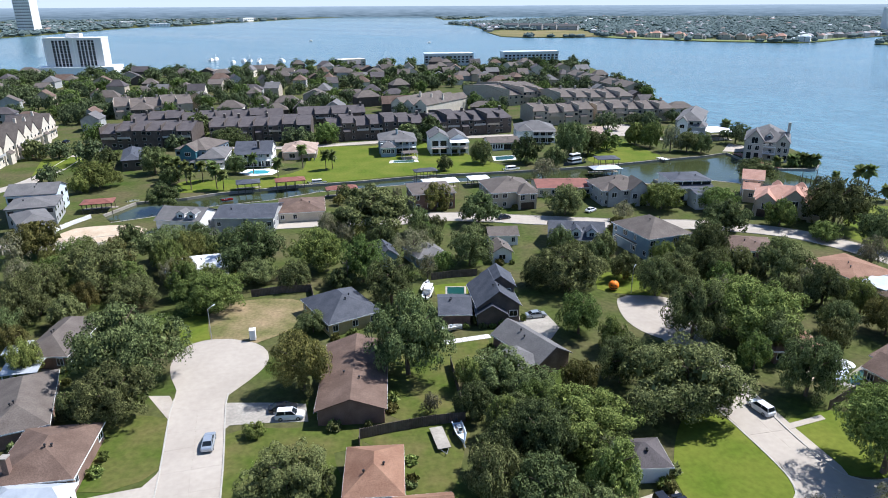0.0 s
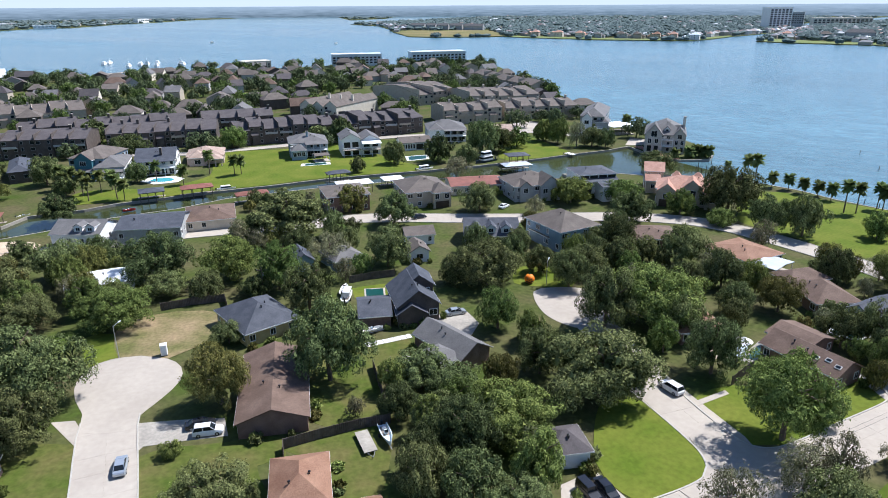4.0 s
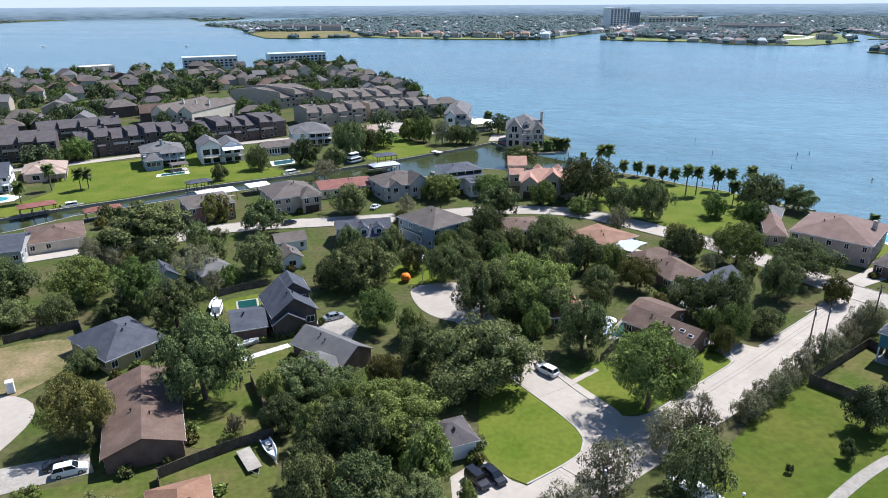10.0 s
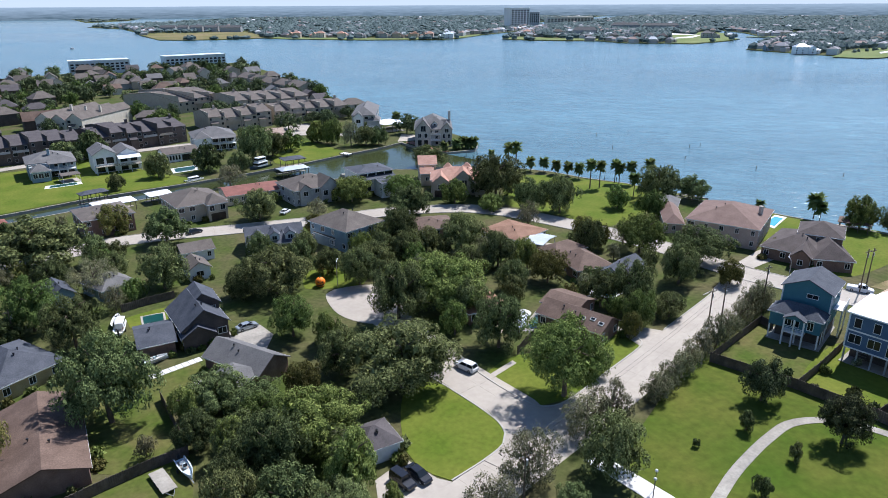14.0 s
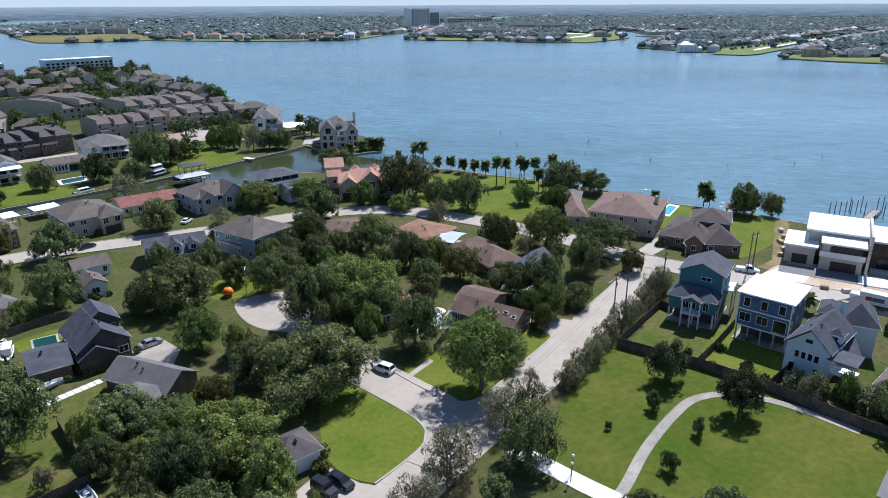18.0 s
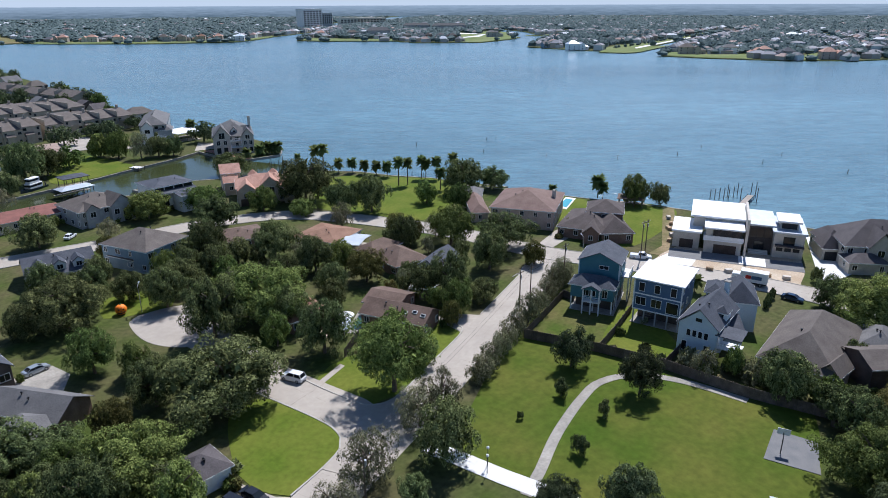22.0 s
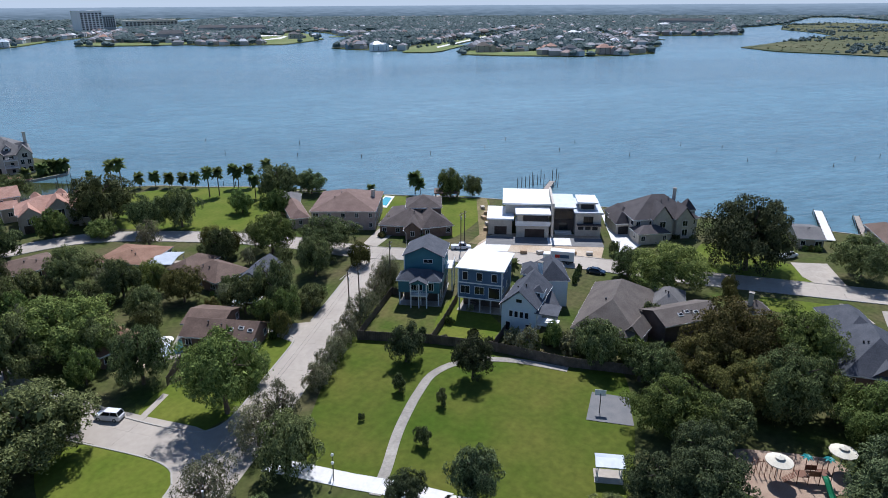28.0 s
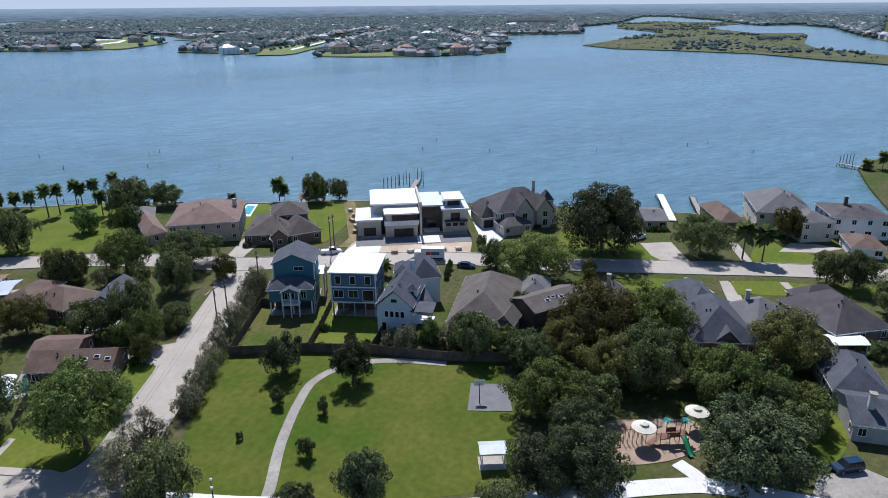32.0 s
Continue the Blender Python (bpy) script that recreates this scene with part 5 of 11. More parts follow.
sheet("lawn", [(153.0, 7.0), (157.5, 6.6), (160.2, -10.7), (153.9, -14.3), (150.2, 0.9)], 0.030, "lawn", 0.06, 3.0, label="mown bright green lawn", category="lawn")
sheet("lawn", [(162.7, -19.8), (166.3, -34.1), (160.6, -38.0), (155.9, -23.0)], 0.030, "lawn", 0.06, 3.0, label="mown bright green lawn", category="lawn")
sheet("lawn", [(189.1, -27.5), (196.4, -35.5), (186.9, -42.5), (177.6, -39.6), (175.1, -27.4)], 0.030, "lawn", 0.06, 3.0, label="mown bright green lawn", category="lawn")
house("long low house with brown shingle roof and gable end", [(-20.7, 90.7, 4.2, 10.8, 22.0, 0.0, 2.9, 2.1, "gy", "brick", "brown")], "brick", "brown", seed=1, sides='l')
house("low house with rust brown hipped roof", [(-13.4, 70.9, 4.1, 7.5, 10.1, 0.0, 2.9, 2.2, "hip"),
    (-6.2, 66.6, 6.8, 7.1, 4.0, 0.0, 2.8, 1.6, "gx")], "brick", "rustroof", seed=2)
house("low house with grey brown hipped roof among oaks", [(-79.0, 108.6, 2.2, 8.2, 16.0, 0.0, 2.9, 2.4, "hip")], "brick", "taupe", seed=3, chim=[])
house("low house with wide dark taupe roof", [(-70.1, 83.9, 24.4, 8.6, 17.7, 0.0, 2.9, 2.2, "hip")], "brick", "taupe", seed=4)
house("low house with brown shingle roof and pale porch", [(-62.3, 73.3, 8.8, 10.6, 12.7, 0.0, 2.9, 2.2, "hip"),
    (-59.7, 69.3, 3.8, 9.2, 3.6, 0.0, 2.8, 1.2, "hip", "white", "palemetal")], "brick", "brown", seed=5, chim=[(-60.6, 75.2, 6.0, 'brick')])
house("yellow brick house with slate hipped roof", [(-23.6, 121.1, 33.0, 11.5, 14.4, 0.0, 3.1, 3.2, "hip")], "yellow", "slate", seed=6)
house("slate roofed house with steep front gables and dormer", [(6.9, 126.3, 7.6, 8.9, 12.1, 0.0, 4.2, 3.6, "gy"),
    (8.9, 132.7, 4.4, 6.2, 6.9, 0.0, 6.2, 2.6, "gy"),
    (6.8, 125.3, 4.0, 5.9, 4.1, 0.0, 3.0, 2.2, "gy")], "darkwall", "slate", seed=7, trim='white')
house("detached garage with grey slate gable roof", [(-1.1, 125.8, 1.6, 6.4, 9.8, 0.0, 2.9, 1.7, "gx")], "brick", "slate", seed=8, category='garage', name='garage', wins=False)
house("L-shaped low house with dark taupe roof", [(9.5, 116.7, -56.6, 13.6, 7.3, 0.0, 2.9, 2.4, "gx"),
    (8.5, 108.0, -48.8, 6.6, 6.7, 0.0, 2.8, 1.6, "hip")], "brick", "grey", seed=9, wins=False)
house("white garage house with dark grey roof under trees", [(25.6, 76.6, 3.1, 6.0, 6.0, 0.0, 2.9, 1.8, "hip")], "white", "dark", seed=10, wins=False)
house("small white house with grey gables", [(12.5, 162.1, 7.3, 5.1, 6.9, 0.0, 3.0, 1.8, "gy"),
    (12.5, 175.5, 5.4, 8.1, 7.1, 0.0, 3.0, 1.6, "gx")], "white", "taupe", seed=11)
house("grey blue house behind trees", [(-6.7, 158.3, 27.1, 7.9, 9.4, 0.0, 3.0, 2.0, "hip")], "greyblue", "grey", seed=12)
house("house with slate blue roof behind trees", [(-16.7, 157.9, 16.6, 4.6, 7.7, 0.0, 3.5, 2.0, "gy")], "greyblue", "slate", seed=13)
house("house with bright white metal roof among trees", [(-67.5, 148.6, 16.0, 14.0, 9.5, 0.0, 3.4, 1.0, "gx")], "white", "whiteroof", seed=14)
w = (-85.8, 187.2, -8.4, 13.5, 12.0, 0.0, 4.5, 2.6, "gx")
villa = house("house with grey gable roof and white dormers by the canal", [w], "white", "grey", seed=15)
for k in range(2):
    gable(villa, w, 6.4 + 3.4 * k, 0.8, 2.4, 3.4, 4.6, 6.4, 0.9, "white", "grey", o=0.2, opening=(5.7, 0, 1.1, 0.9, 1))
house("wide house with dark slate gable roof", [(-69.0, 188.6, -0.8, 8.6, 14.6, 0.0, 4.5, 1.8, "gx"),
    (-59.5, 188.5, 2.7, 8.1, 15.6, 0.0, 4.5, 2.0, "gx")], "greywall", "slate", seed=16)
house("house with brown hipped roof by the canal", [(-52.0, 197.2, 10.6, 14.2, 16.3, 0.0, 3.2, 2.2, "hip")], "cream", "brown", seed=17)
house("two-storey brown house by the canal", [(-10.1, 209.4, 12.7, 13.8, 14.9, 0.0, 5.6, 1.6, "hip")], "brick", "taupe", seed=18)
w = (15.5, 211.1, 11.1, 15.5, 17.0, 0.0, 5.6, 3.2, "hip")
villa = house("two-storey stucco house with taupe hipped roofs and a front gable", [w], "tan", "taupe", seed=19, gap=2.9)
gable(villa, w, 8.6, -2.4, 6.2, 7.0, 0, 5.4, 2.6, "tan", "taupe", "hip")
for k in (9.9, 13.3):
    opening(villa, w, k, 4.1, 1.4, 1.7, 1, -2.4)
door_panel(villa, w, 9.4, 4.6, 2.4, "garage", -2.4)
house("low house with red brown metal roof", [(32.7, 225.3, 3.5, 18.8, 12.7, 0.0, 3.4, 1.6, "gx")], "cream", "redmetal", seed=20)
w = (52.9, 213.9, 9.2, 16.5, 15.0, 0.0, 5.4, 3.4, "hip")
villa = house("two-storey grey stucco house with gables and a tall arched entry", [w], "greywall", "taupe", seed=21, gap=3.4)
gable(villa, w, 8.8, -2.0, 7.2, 8.0, 0, 5.6, 3.2, "greywall", "taupe")
gable(villa, w, 1.6, -0.9, 4.0, 5.0, 0, 5.4, 1.9, "greywall", "taupe", opening=(4.0, 0, 1.6, 1.6, 1))
opening(villa, w, 10.4, 3.6, 1.6, 1.7, 1, -2.0)
bm = bmesh.new()
vs = [bm.verts.new((1.15 * math.cos(a) if 0 < i < 11 else (1.15 if i == 0 else -1.15), -0.05, 3.3 + 1.15 * math.sin(a) if 0 < i < 11 else 0.05)) for i, a in enumerate([math.pi * k / 11 for k in range(12)])]
bm.faces.new(vs)
bmesh.ops.solidify(bm, geom=bm.faces[:], thickness=0.045)
x, y = spot(villa, w, 13.6, -2.0)
part("entry_arch", bm, "glass", villa, "tall dark arched entry").matrix_basis = pose(x, y, 0, 0, 0, w[2])
w, w2 = (76.3, 215.5, 5.0, 13.4, 12.0, 0.0, 8.2, 1.5, "hip", "white", "slate"), (82.6, 209.6, 5.2, 7.6, 6.0, 0.0, 5.4, 0.9, "shed", "white", "slate")
villa = house("tall modern house with white walls and dark low roofs", [w, w2], "white", "slate", seed=22, wins=False)
gable(villa, w, -0.2, -2.0, 13.8, 2.2, 5.9, 6.2, 0.8, "darkwall", "slate", "shed", o=0.2)
for k in range(4):
    opening(villa, w, 1.8 + 3.3 * k, 7.2, 2.8, 1.1, 1, 0, "black")
opening(villa, w, 2.6, 3.4, 3.6, 3.4, 2, 0, "black")
door_panel(villa, w2, 0.9, 5.4, 2.7, "white")
w = (99.4, 204.9, -27.1, 19.5, 13.0, 0.0, 5.6, 3.4, "hip")
villa = house("stucco house with salmon tile roofs and towers", [w,
    (104.1, 225.0, -22, 6.5, 8.0, 0.0, 6.6, 2.6, "gx"), (101.9, 218.7, -22, 4.6, 5.0, 0.0, 4.6, 1.8, "gx")], "tan", "terra", seed=23, gap=3.0)
gable(villa, w, 0.6, -2.4, 5.6, 7.0, 0, 5.4, 2.6, "tan", "terra", opening=(3.6, 0, 2.0, 1.8, 1))
gable(villa, w, 8.2, -1.6, 6.0, 7.0, 0, 6.6, 3.0, "tan", "terra", opening=(4.4, 0, 2.6, 3.0, 2))
gable(villa, w, 15.6, -2.4, 4.6, 7.0, 0, 5.2, 2.4, "tan", "terra", opening=(3.4, 0, 1.6, 1.8, 1))
for u, v in ((4.5, 8.6), (11.5, 9.0), (16.5, 8.2)):
    gable(villa, w, u, v, 2.8, 2.8, 5.6, 7.9, 1.7, "tan", "terra", "hip", o=0.25)
door_panel(villa, w, 1.2, 4.4, 2.5, "garage", -2.4)
house("large two-storey pale teal house with grey hipped roof", [(53.4, 163.2, 21.6, 13.5, 15.8, 0.0, 6.2, 3.4, "hip"),
    (51.5, 168.0, 20.1, 4.2, 8.8, 0.0, 3.2, 1.6, "hip")], "greyblue", "taupe", seed=24, chim=[])
w = (28.9, 173.2, -7.5, 15.0, 12.5, 0.0, 3.0, 3.4, "gx")
villa = house("house with dark gable roof and three white dormers", [w], "white", "slate", seed=25)
for k in range(3):
    gable(villa, w, 1.8 + 4.2 * k, 0.7, 2.6, 3.6, 3.2, 5.0, 1.2, "white", "slate", o=0.2, opening=(4.3, 0, 1.2, 1.1, 1))
house("low brown house behind street trees", [(75.3, 164.6, -12.9, 11.4, 11.5, 0.0, 2.9, 1.6, "hip")], "brick", "brown", seed=26)
house("low house with light rust roof", [(91.4, 156.1, -70.0, 13.6, 13.0, 0.0, 2.9, 1.6, "hip")], "cream", "rustroof", seed=27)
house("low brown brick house with dark hipped roof", [(97.7, 130.1, -93.7, 11.9, 9.9, 0.0, 2.9, 2.6, "hip"),
    (97.5, 136.2, -82.4, 6.6, 11.1, 0.0, 2.8, 1.8, "hip")], "brick", "brown", seed=28)
house("small house with slate gable roof", [(101.0, 115.0, -68.9, 5.5, 12.0, 0.0, 3.0, 2.0, "gy")], "greywall", "slate", seed=29)
house("low house with brown hipped roof and skylights", [(74.9, 103.5, -68.4, 14.6, 7.6, 0.0, 2.9, 2.2, "gx"),
    (78.8, 107.7, -68.6, 8.2, 8.5, 0.0, 2.9, 1.4, "gx")], "brick", "brown", seed=30, skylights=3, sky_from=0.66)
house("low dark house under tall trees", [(61.9, 109.8, 1.8, 9.4, 9.8, 0.0, 2.9, 2.0, "hip")], "brick", "rustroof", seed=31)
house("two-storey pinkish house with brown hipped roof", [(144.3, 129.7, -61.0, 19.1, 22.0, 0.0, 6.0, 3.6, "hip"),
    (142.3, 135.7, -38.8, 5.1, 19.7, 0.0, 3.2, 2.0, "hip", "pink", "redbrown"),
    (151.3, 148.8, -50.2, 5.9, 13.1, 0.0, 3.2, 1.8, "hip", "pink", "grey")], "pink", "redbrown", seed=32, gap=4, chim=[(164.0, 121.0, 9.0, 'stone')])
house("sprawling dark brown house with skylit upper storey", [(150.6, 109.1, -68.6, 14.8, 18.4, 0.0, 3.2, 3.4, "hip"),
    (160.1, 105.7, -58.0, 10.2, 10.4, 0.0, 6.4, 2.6, "hip"),
    (154.2, 96.4, -42.4, 8.9, 16.4, 0.0, 3.2, 3.4, "hip"),
    (150.7, 100.4, -60.9, 4.3, 8.7, 0.0, 3.2, 2.2, "gy")], "brick", "darkbrown", seed=33, chim=[])
w = (183.4, 43.4, -54.8, 18.9, 15.0, 0.0, 5.8, 5.2, "hip")
villa = house("large grey stone house with many steep gables", [w,
    (187.3, 49.2, -51.3, 5.6, 9.4, 0.0, 4.0, 3.0, "hip"),
    (179.0, 40.6, -52.4, 8.9, 5.9, 0.0, 3.2, 1.6, "hip")], "stone", "dark", seed=34, chim=[(200.2, 36.3, 12.0, "stone")])
gable(villa, w, 5.0, -1.8, 5.6, 7.0, 0, 6.0, 4.2, "stone", "dark", opening=(4.6, 0, 1.6, 1.7, 1))
gable(villa, w, 12.2, -1.2, 5.0, 6.0, 0, 5.8, 3.6, "stone", "dark", opening=(4.5, 0, 1.4, 1.6, 1))
gable(villa, w, 15.6, 2.0, 3.2, 4.0, 5.8, 7.6, 2.8, "stone", "dark", "hip", o=0.2)
gable(villa, w, -3.6, 4.0, 4.4, 7.5, 0, 3.4, 3.0, "stone", "dark", "hip")
door_panel(villa, w, -3.0, 3.2, 2.5, "black", 4.0)
for u in (7.0, 14.8):
    opening(villa, w, u, 1.8, 1.5, 1.9, 1, -1.8 if u < 10 else -1.2)
house("low tan house behind a wide oak", [(197.6, 1.7, -73.2, 6.5, 13.1, 0.0, 3.0, 1.4, "gx")], "tan", "grey", seed=35)
house("low house with brown roof on the shore", [(202.3, -19.6, -73.2, 7.0, 17.9, 0.0, 3.2, 2.2, "hip")], "brick", "brown", seed=36)
house("large cream house with grey hipped roofs and porches", [(204.1, -29.3, -85.2, 15.1, 21.3, 0.0, 6.6, 4.2, "hip"),
    (198.5, -40.5, -67.3, 9.0, 11.6, 0.0, 6.0, 2.0, "hip"),
    (208.9, -36.9, -73.3, 5.7, 9.5, 0.0, 8.0, 2.4, "hip")], "cream", "grey", seed=37)
house("white two-storey house with dark hipped roof", [(205.2, -49.4, -80.8, 15.1, 14.5, 0.0, 6.4, 2.2, "hip"),
    (189.6, -51.2, -87.5, 7.7, 11.2, 0.0, 3.0, 1.6, "hip", "white", "brown")], "white", "dark", seed=38, chim=[(213.3, -53.4, 10.5, 'darkwall')])
house("low house with grey brown hipped roof", [(115.8, 37.4, -83.3, 12.8, 24.3, 0.0, 3.1, 4.6, "hip"),
    (118.1, 27.8, -94.5, 3.2, 5.4, 0.0, 3.1, 2.2, "gy")], "pink", "taupe", seed=39)
house("small low house with brown roof and chimney behind trees", [(139.9, 8.0, -60.9, 5.1, 5.0, 0.0, 3.0, 1.9, "hip")], "brick", "taupe", seed=40, chim=[(142.0, 7.8, 6.8, 'stone')])
house("low grey roofed house beside a driveway", [(134.3, 25.9, -77.8, 6.2, 9.5, 0.0, 3.0, 2.2, "hip")], "greywall", "grey", seed=41)
house("dark house with taupe roof and skylights", [(122.4, 20.8, -40.8, 13.2, 7.8, 0.0, 4.6, 1.6, "gx")], "darkwall", "taupe", seed=42, wins=False, skylights=3)
house("wide house with slate grey hipped roof", [(122.2, -9.9, -77.6, 12.1, 18.2, 0.0, 3.1, 4.8, "hip"),
    (123.3, -14.2, -80.5, 4.0, 5.6, 0.0, 3.1, 2.4, "gy"),
    (136.5, -9.3, -69.3, 8.2, 13.8, 0.0, 3.1, 3.2, "hip")], "brick", "slate", seed=43)
house("house with grey brown hipped roof and tall chimney", [(130.3, -21.9, -51.3, 12.7, 12.0, 0.0, 3.1, 3.4, "hip")], "greywall", "grey", seed=44, chim=[(139.7, -20.7, 7.5, 'stone')])
house("house with dark brown hipped roofs", [(133.3, -36.4, -60.4, 12.6, 16.4, 0.0, 3.1, 4.6, "hip"),
    (147.8, -33.5, -61.9, 9.8, 6.2, 0.0, 3.1, 2.4, "hip")], "brick", "dark", seed=45)
house("dark grey house with stone chimney beside the park", [(110.8, -31.9, -85.2, 8.3, 13.5, 0.0, 3.2, 3.0, "hip"),
    (101.2, -32.8, -86.6, 7.8, 9.7, 0.0, 3.2, 2.0, "gx")], "greywall", "slate", seed=46, chim=[(104.4, -35.4, 7.0, 'stone')])
terrace("terrace of dark brown three-storey townhouses", -161.9, 310.2, 6.9, 41.3, 27.7, 9.0, 1.4, "gx", "darkwall", "dark", 6)
terrace("terrace of dark brown three-storey townhouses", -115.4, 324.4, 8.1, 49.0, 32.0, 9.0, 1.4, "gx", "darkwall", "dark", 7)
terrace("terrace of dark brown three-storey townhouses", -57.5, 326.1, 14.5, 49.0, 28.0, 9.0, 1.4, "gx", "darkwall", "dark", 7)
terrace("terrace of dark brown three-storey townhouses", -5.4, 336.5, 17.8, 43.5, 34.7, 9.0, 1.4, "gx", "darkwall", "dark", 6)
terrace("terrace of tan townhouses with taupe roofs", 49.3, 370.4, 8.6, 35.1, 28.7, 8.5, 1.6, "gx", "tan", "taupe", 4)
terrace("terrace of tan townhouses with taupe roofs", 87.1, 379.9, 9.3, 46.1, 29.8, 8.5, 1.6, "gx", "tan", "taupe", 5)
terrace("terrace of tan townhouses with taupe roofs", 73.7, 426.8, 13.8, 51.4, 43.9, 8.5, 2.0, "gx", "tan", "taupe", 5)
terrace("terrace of tan townhouses with taupe roofs", 43.3, 447.9, 25.1, 33.5, 69.7, 8.5, 2.5, "gx", "tan", "taupe", 3)
terrace("terrace of tan townhouses with taupe roofs", 106.4, 594.7, -77.4, 106.1, 17.1, 8.0, 2.0, "gx", "tan", "taupe", 5)
terrace("terrace of dark brown three-storey townhouses", -197.2, 399.2, 24.0, 44.6, 42.5, 8.0, 2.0, "gx", "tan", "taupe", 5)
terrace("terrace of dark brown three-storey townhouses", -164.7, 348.8, 13.6, 42.5, 21.6, 8.0, 1.6, "gx", "darkwall", "dark", 5)
terrace("terrace of dark brown three-storey townhouses", -81.4, 369.5, 11.0, 37.5, 22.9, 8.0, 1.6, "gx", "darkwall", "dark", 4)
terrace("terrace of dark brown three-storey townhouses", -124.0, 360.8, 14.4, 35.9, 17.7, 8.0, 1.6, "gx", "darkwall", "dark", 4)
terrace("terrace of tall white gabled townhouses", -183.8, 267.2, 102.9, 81.7, 13.9, 8.5, 4.2, "gy", "cream", "taupe", 7)
terrace("terrace of cream townhouses with a dark roof", -32.7, 409.6, -35.7, 26.0, 45.8, 8.5, 2.0, "gy", "cream", "taupe", 3)
w = (116.6, 335.4, -25.4, 12.0, 35.8, 0.0, 9.0, 3.6, "hip")
villa = house("tall pale villa on the bay with stacked decks", [w], "greywall", "grey", seed=47, gap=2.6)
gable(villa, w, 1.0, -2.2, 5.0, 6.0, 0, 8.2, 2.8, "white", "grey", opening=(6.2, 0, 2.2, 1.8, 1))
gable(villa, w, 8.0, -1.2, 6.5, 10.0, 0, 6.4, 2.4, "greywall", "grey", "hip")
veranda(villa, w, 6.2, 12.0, 3.2, 3.3)
veranda(villa, w, 2.0, 20.0, 2.6, 3.3, 6.4, side=90, v=0)
w = (130.7, 286.5, -25.6, 17.6, 24.0, 0.0, 8.0, 5.4, "hip")
villa = house("large stone villa with steep gables and balconies on the point", [w], "stone", "grey", seed=48, gap=2.6, chim=[(148.5, 285.5, 15.5, "stone")])
gable(villa, w, 0.4, -1.8, 7.0, 9.0, 0, 8.4, 4.6, "stone", "grey", opening=(8.6, 0, 2.4, 2.6, 1))
gable(villa, w, 12.4, -1.4, 5.2, 8.0, 0, 8.0, 3.6, "stone", "grey", opening=(7.6, 0, 1.8, 1.8, 1))
gable(villa, w, 8.2, 2.2, 2.4, 3.6, 8.2, 10.2, 1.5, "white", "grey", opening=(9.6, 0, 1.1, 1.1, 0))
gable(villa, w, 16.6, 5.0, 2.4, 3.6, 8.2, 10.2, 1.5, "white", "grey", turn=90, opening=(9.6, 0, 1.1, 1.1, 0))
veranda(villa, w, 7.4, 12.4, 2.0, 3.2)
veranda(villa, w, 7.4, 12.4, 1.6, 6.0)
for u in (2.2, 5.2):
    opening(villa, w, u, 5.4, 1.4, 2.0, 1, -1.8)
    opening(villa, w, u, 2.0, 1.6, 2.4, 0, -1.8, "black")
for u in (13.8, 16.2):
    opening(villa, w, u, 5.0, 1.2, 1.9, 1, -1.4)
    opening(villa, w, u, 1.9, 1.4, 2.2, 0, -1.4)
w, w2 = (-113.2, 275.2, -10.2, 14.0, 19.5, 0.0, 7.6, 3.0, "hip"), (-102.3, 269.1, 9.2, 11.0, 21.4, 0.0, 4.6, 3.2, "hip", "white", "grey")
villa = house("teal two-storey villa with a white arched porch among palms", [w, w2], "greyblue", "taupe", seed=49, gap=2.8)
gable(villa, w, 3.5, -2.4, 7.0, 8.0, 0, 7.4, 3.0, "teal", "taupe", opening=(6.0, 0, 2.4, 1.6, 2))
gable(villa, w, 1.5, -4.6, 11.0, 3.0, 2.9, 3.3, 0.9, "white", "grey", "shed")
for k in range(4):
    opening(villa, w, 2.6 + 2.9 * k, 1.5, 2.0, 2.5, 0, -2.42 if 0 < k < 3 else 0, "white")
veranda(villa, w2, 0.5, 10.5, 2.8, 0.5, 3.2, cover="grey")
w = (-87.6, 273.0, 7.0, 14.8, 16.0, 0.0, 6.2, 3.4, "gx")
villa = house("wide dark-roofed house with white two-storey verandas", [w], "white", "slate", seed=50, gap=2.6, chim=[(-78.5, 277.0, 10.4, "darkwall")])
veranda(villa, w, 0.2, 14.6, 2.8, 3.2, 6.0, cover="slate")
for k in range(5):
    opening(villa, w, 1.6 + 2.9 * k, 1.5, 2.0, 2.3, 1)
w = (-71.9, 289.5, 7.6, 14.9, 16.0, 0.0, 3.6, 2.8, "hip")
villa = house("tan villa with overlapping light brown hipped roofs", [w], "pink", "paletile", seed=51, gap=2.8)
gable(villa, w, 1.0, -3.0, 7.0, 8.0, 0, 3.6, 2.4, "pink", "paletile", "hip", opening=(1.8, 0, 2.4, 1.7, 1))
gable(villa, w, 9.0, -6.0, 5.5, 8.0, 2.9, 3.3, 1.2, "pink", "paletile", "hip")
for q in ((9.2, -5.8), (14.3, -5.8), (11.8, -5.8)):
    x, y = spot(villa, w, *q)
    part("post", boxes((x - 0.2, y - 0.2, 0, x + 0.2, y + 0.2, 2.95)), "pink", villa)
w = (-29.6, 297.8, 7.3, 16.7, 16.0, 0.0, 6.4, 3.2, "hip")
villa = house("blue-grey villa with white verandas and a pavilion bay", [w], "greyblue", "grey", seed=52, gap=2.6, chim=[(-22.0, 303.5, 10.6, "greyblue")])
bay = gable(villa, w, 0.6, -6.2, 6.4, 6.4, 0, 4.2, 2.4, "greyblue", "grey", "hip", opening=(2.6, 0, 1.6, 1.7, 1))
part("belt_board", boxes((-0.05, -0.07, 3.9, 6.45, -0.004, 4.16)), "white", bay)
for k in (1.3, 5.1):
    window(bay, k, -0.012, 2.6, 0, 1.4, 1.7, 1)
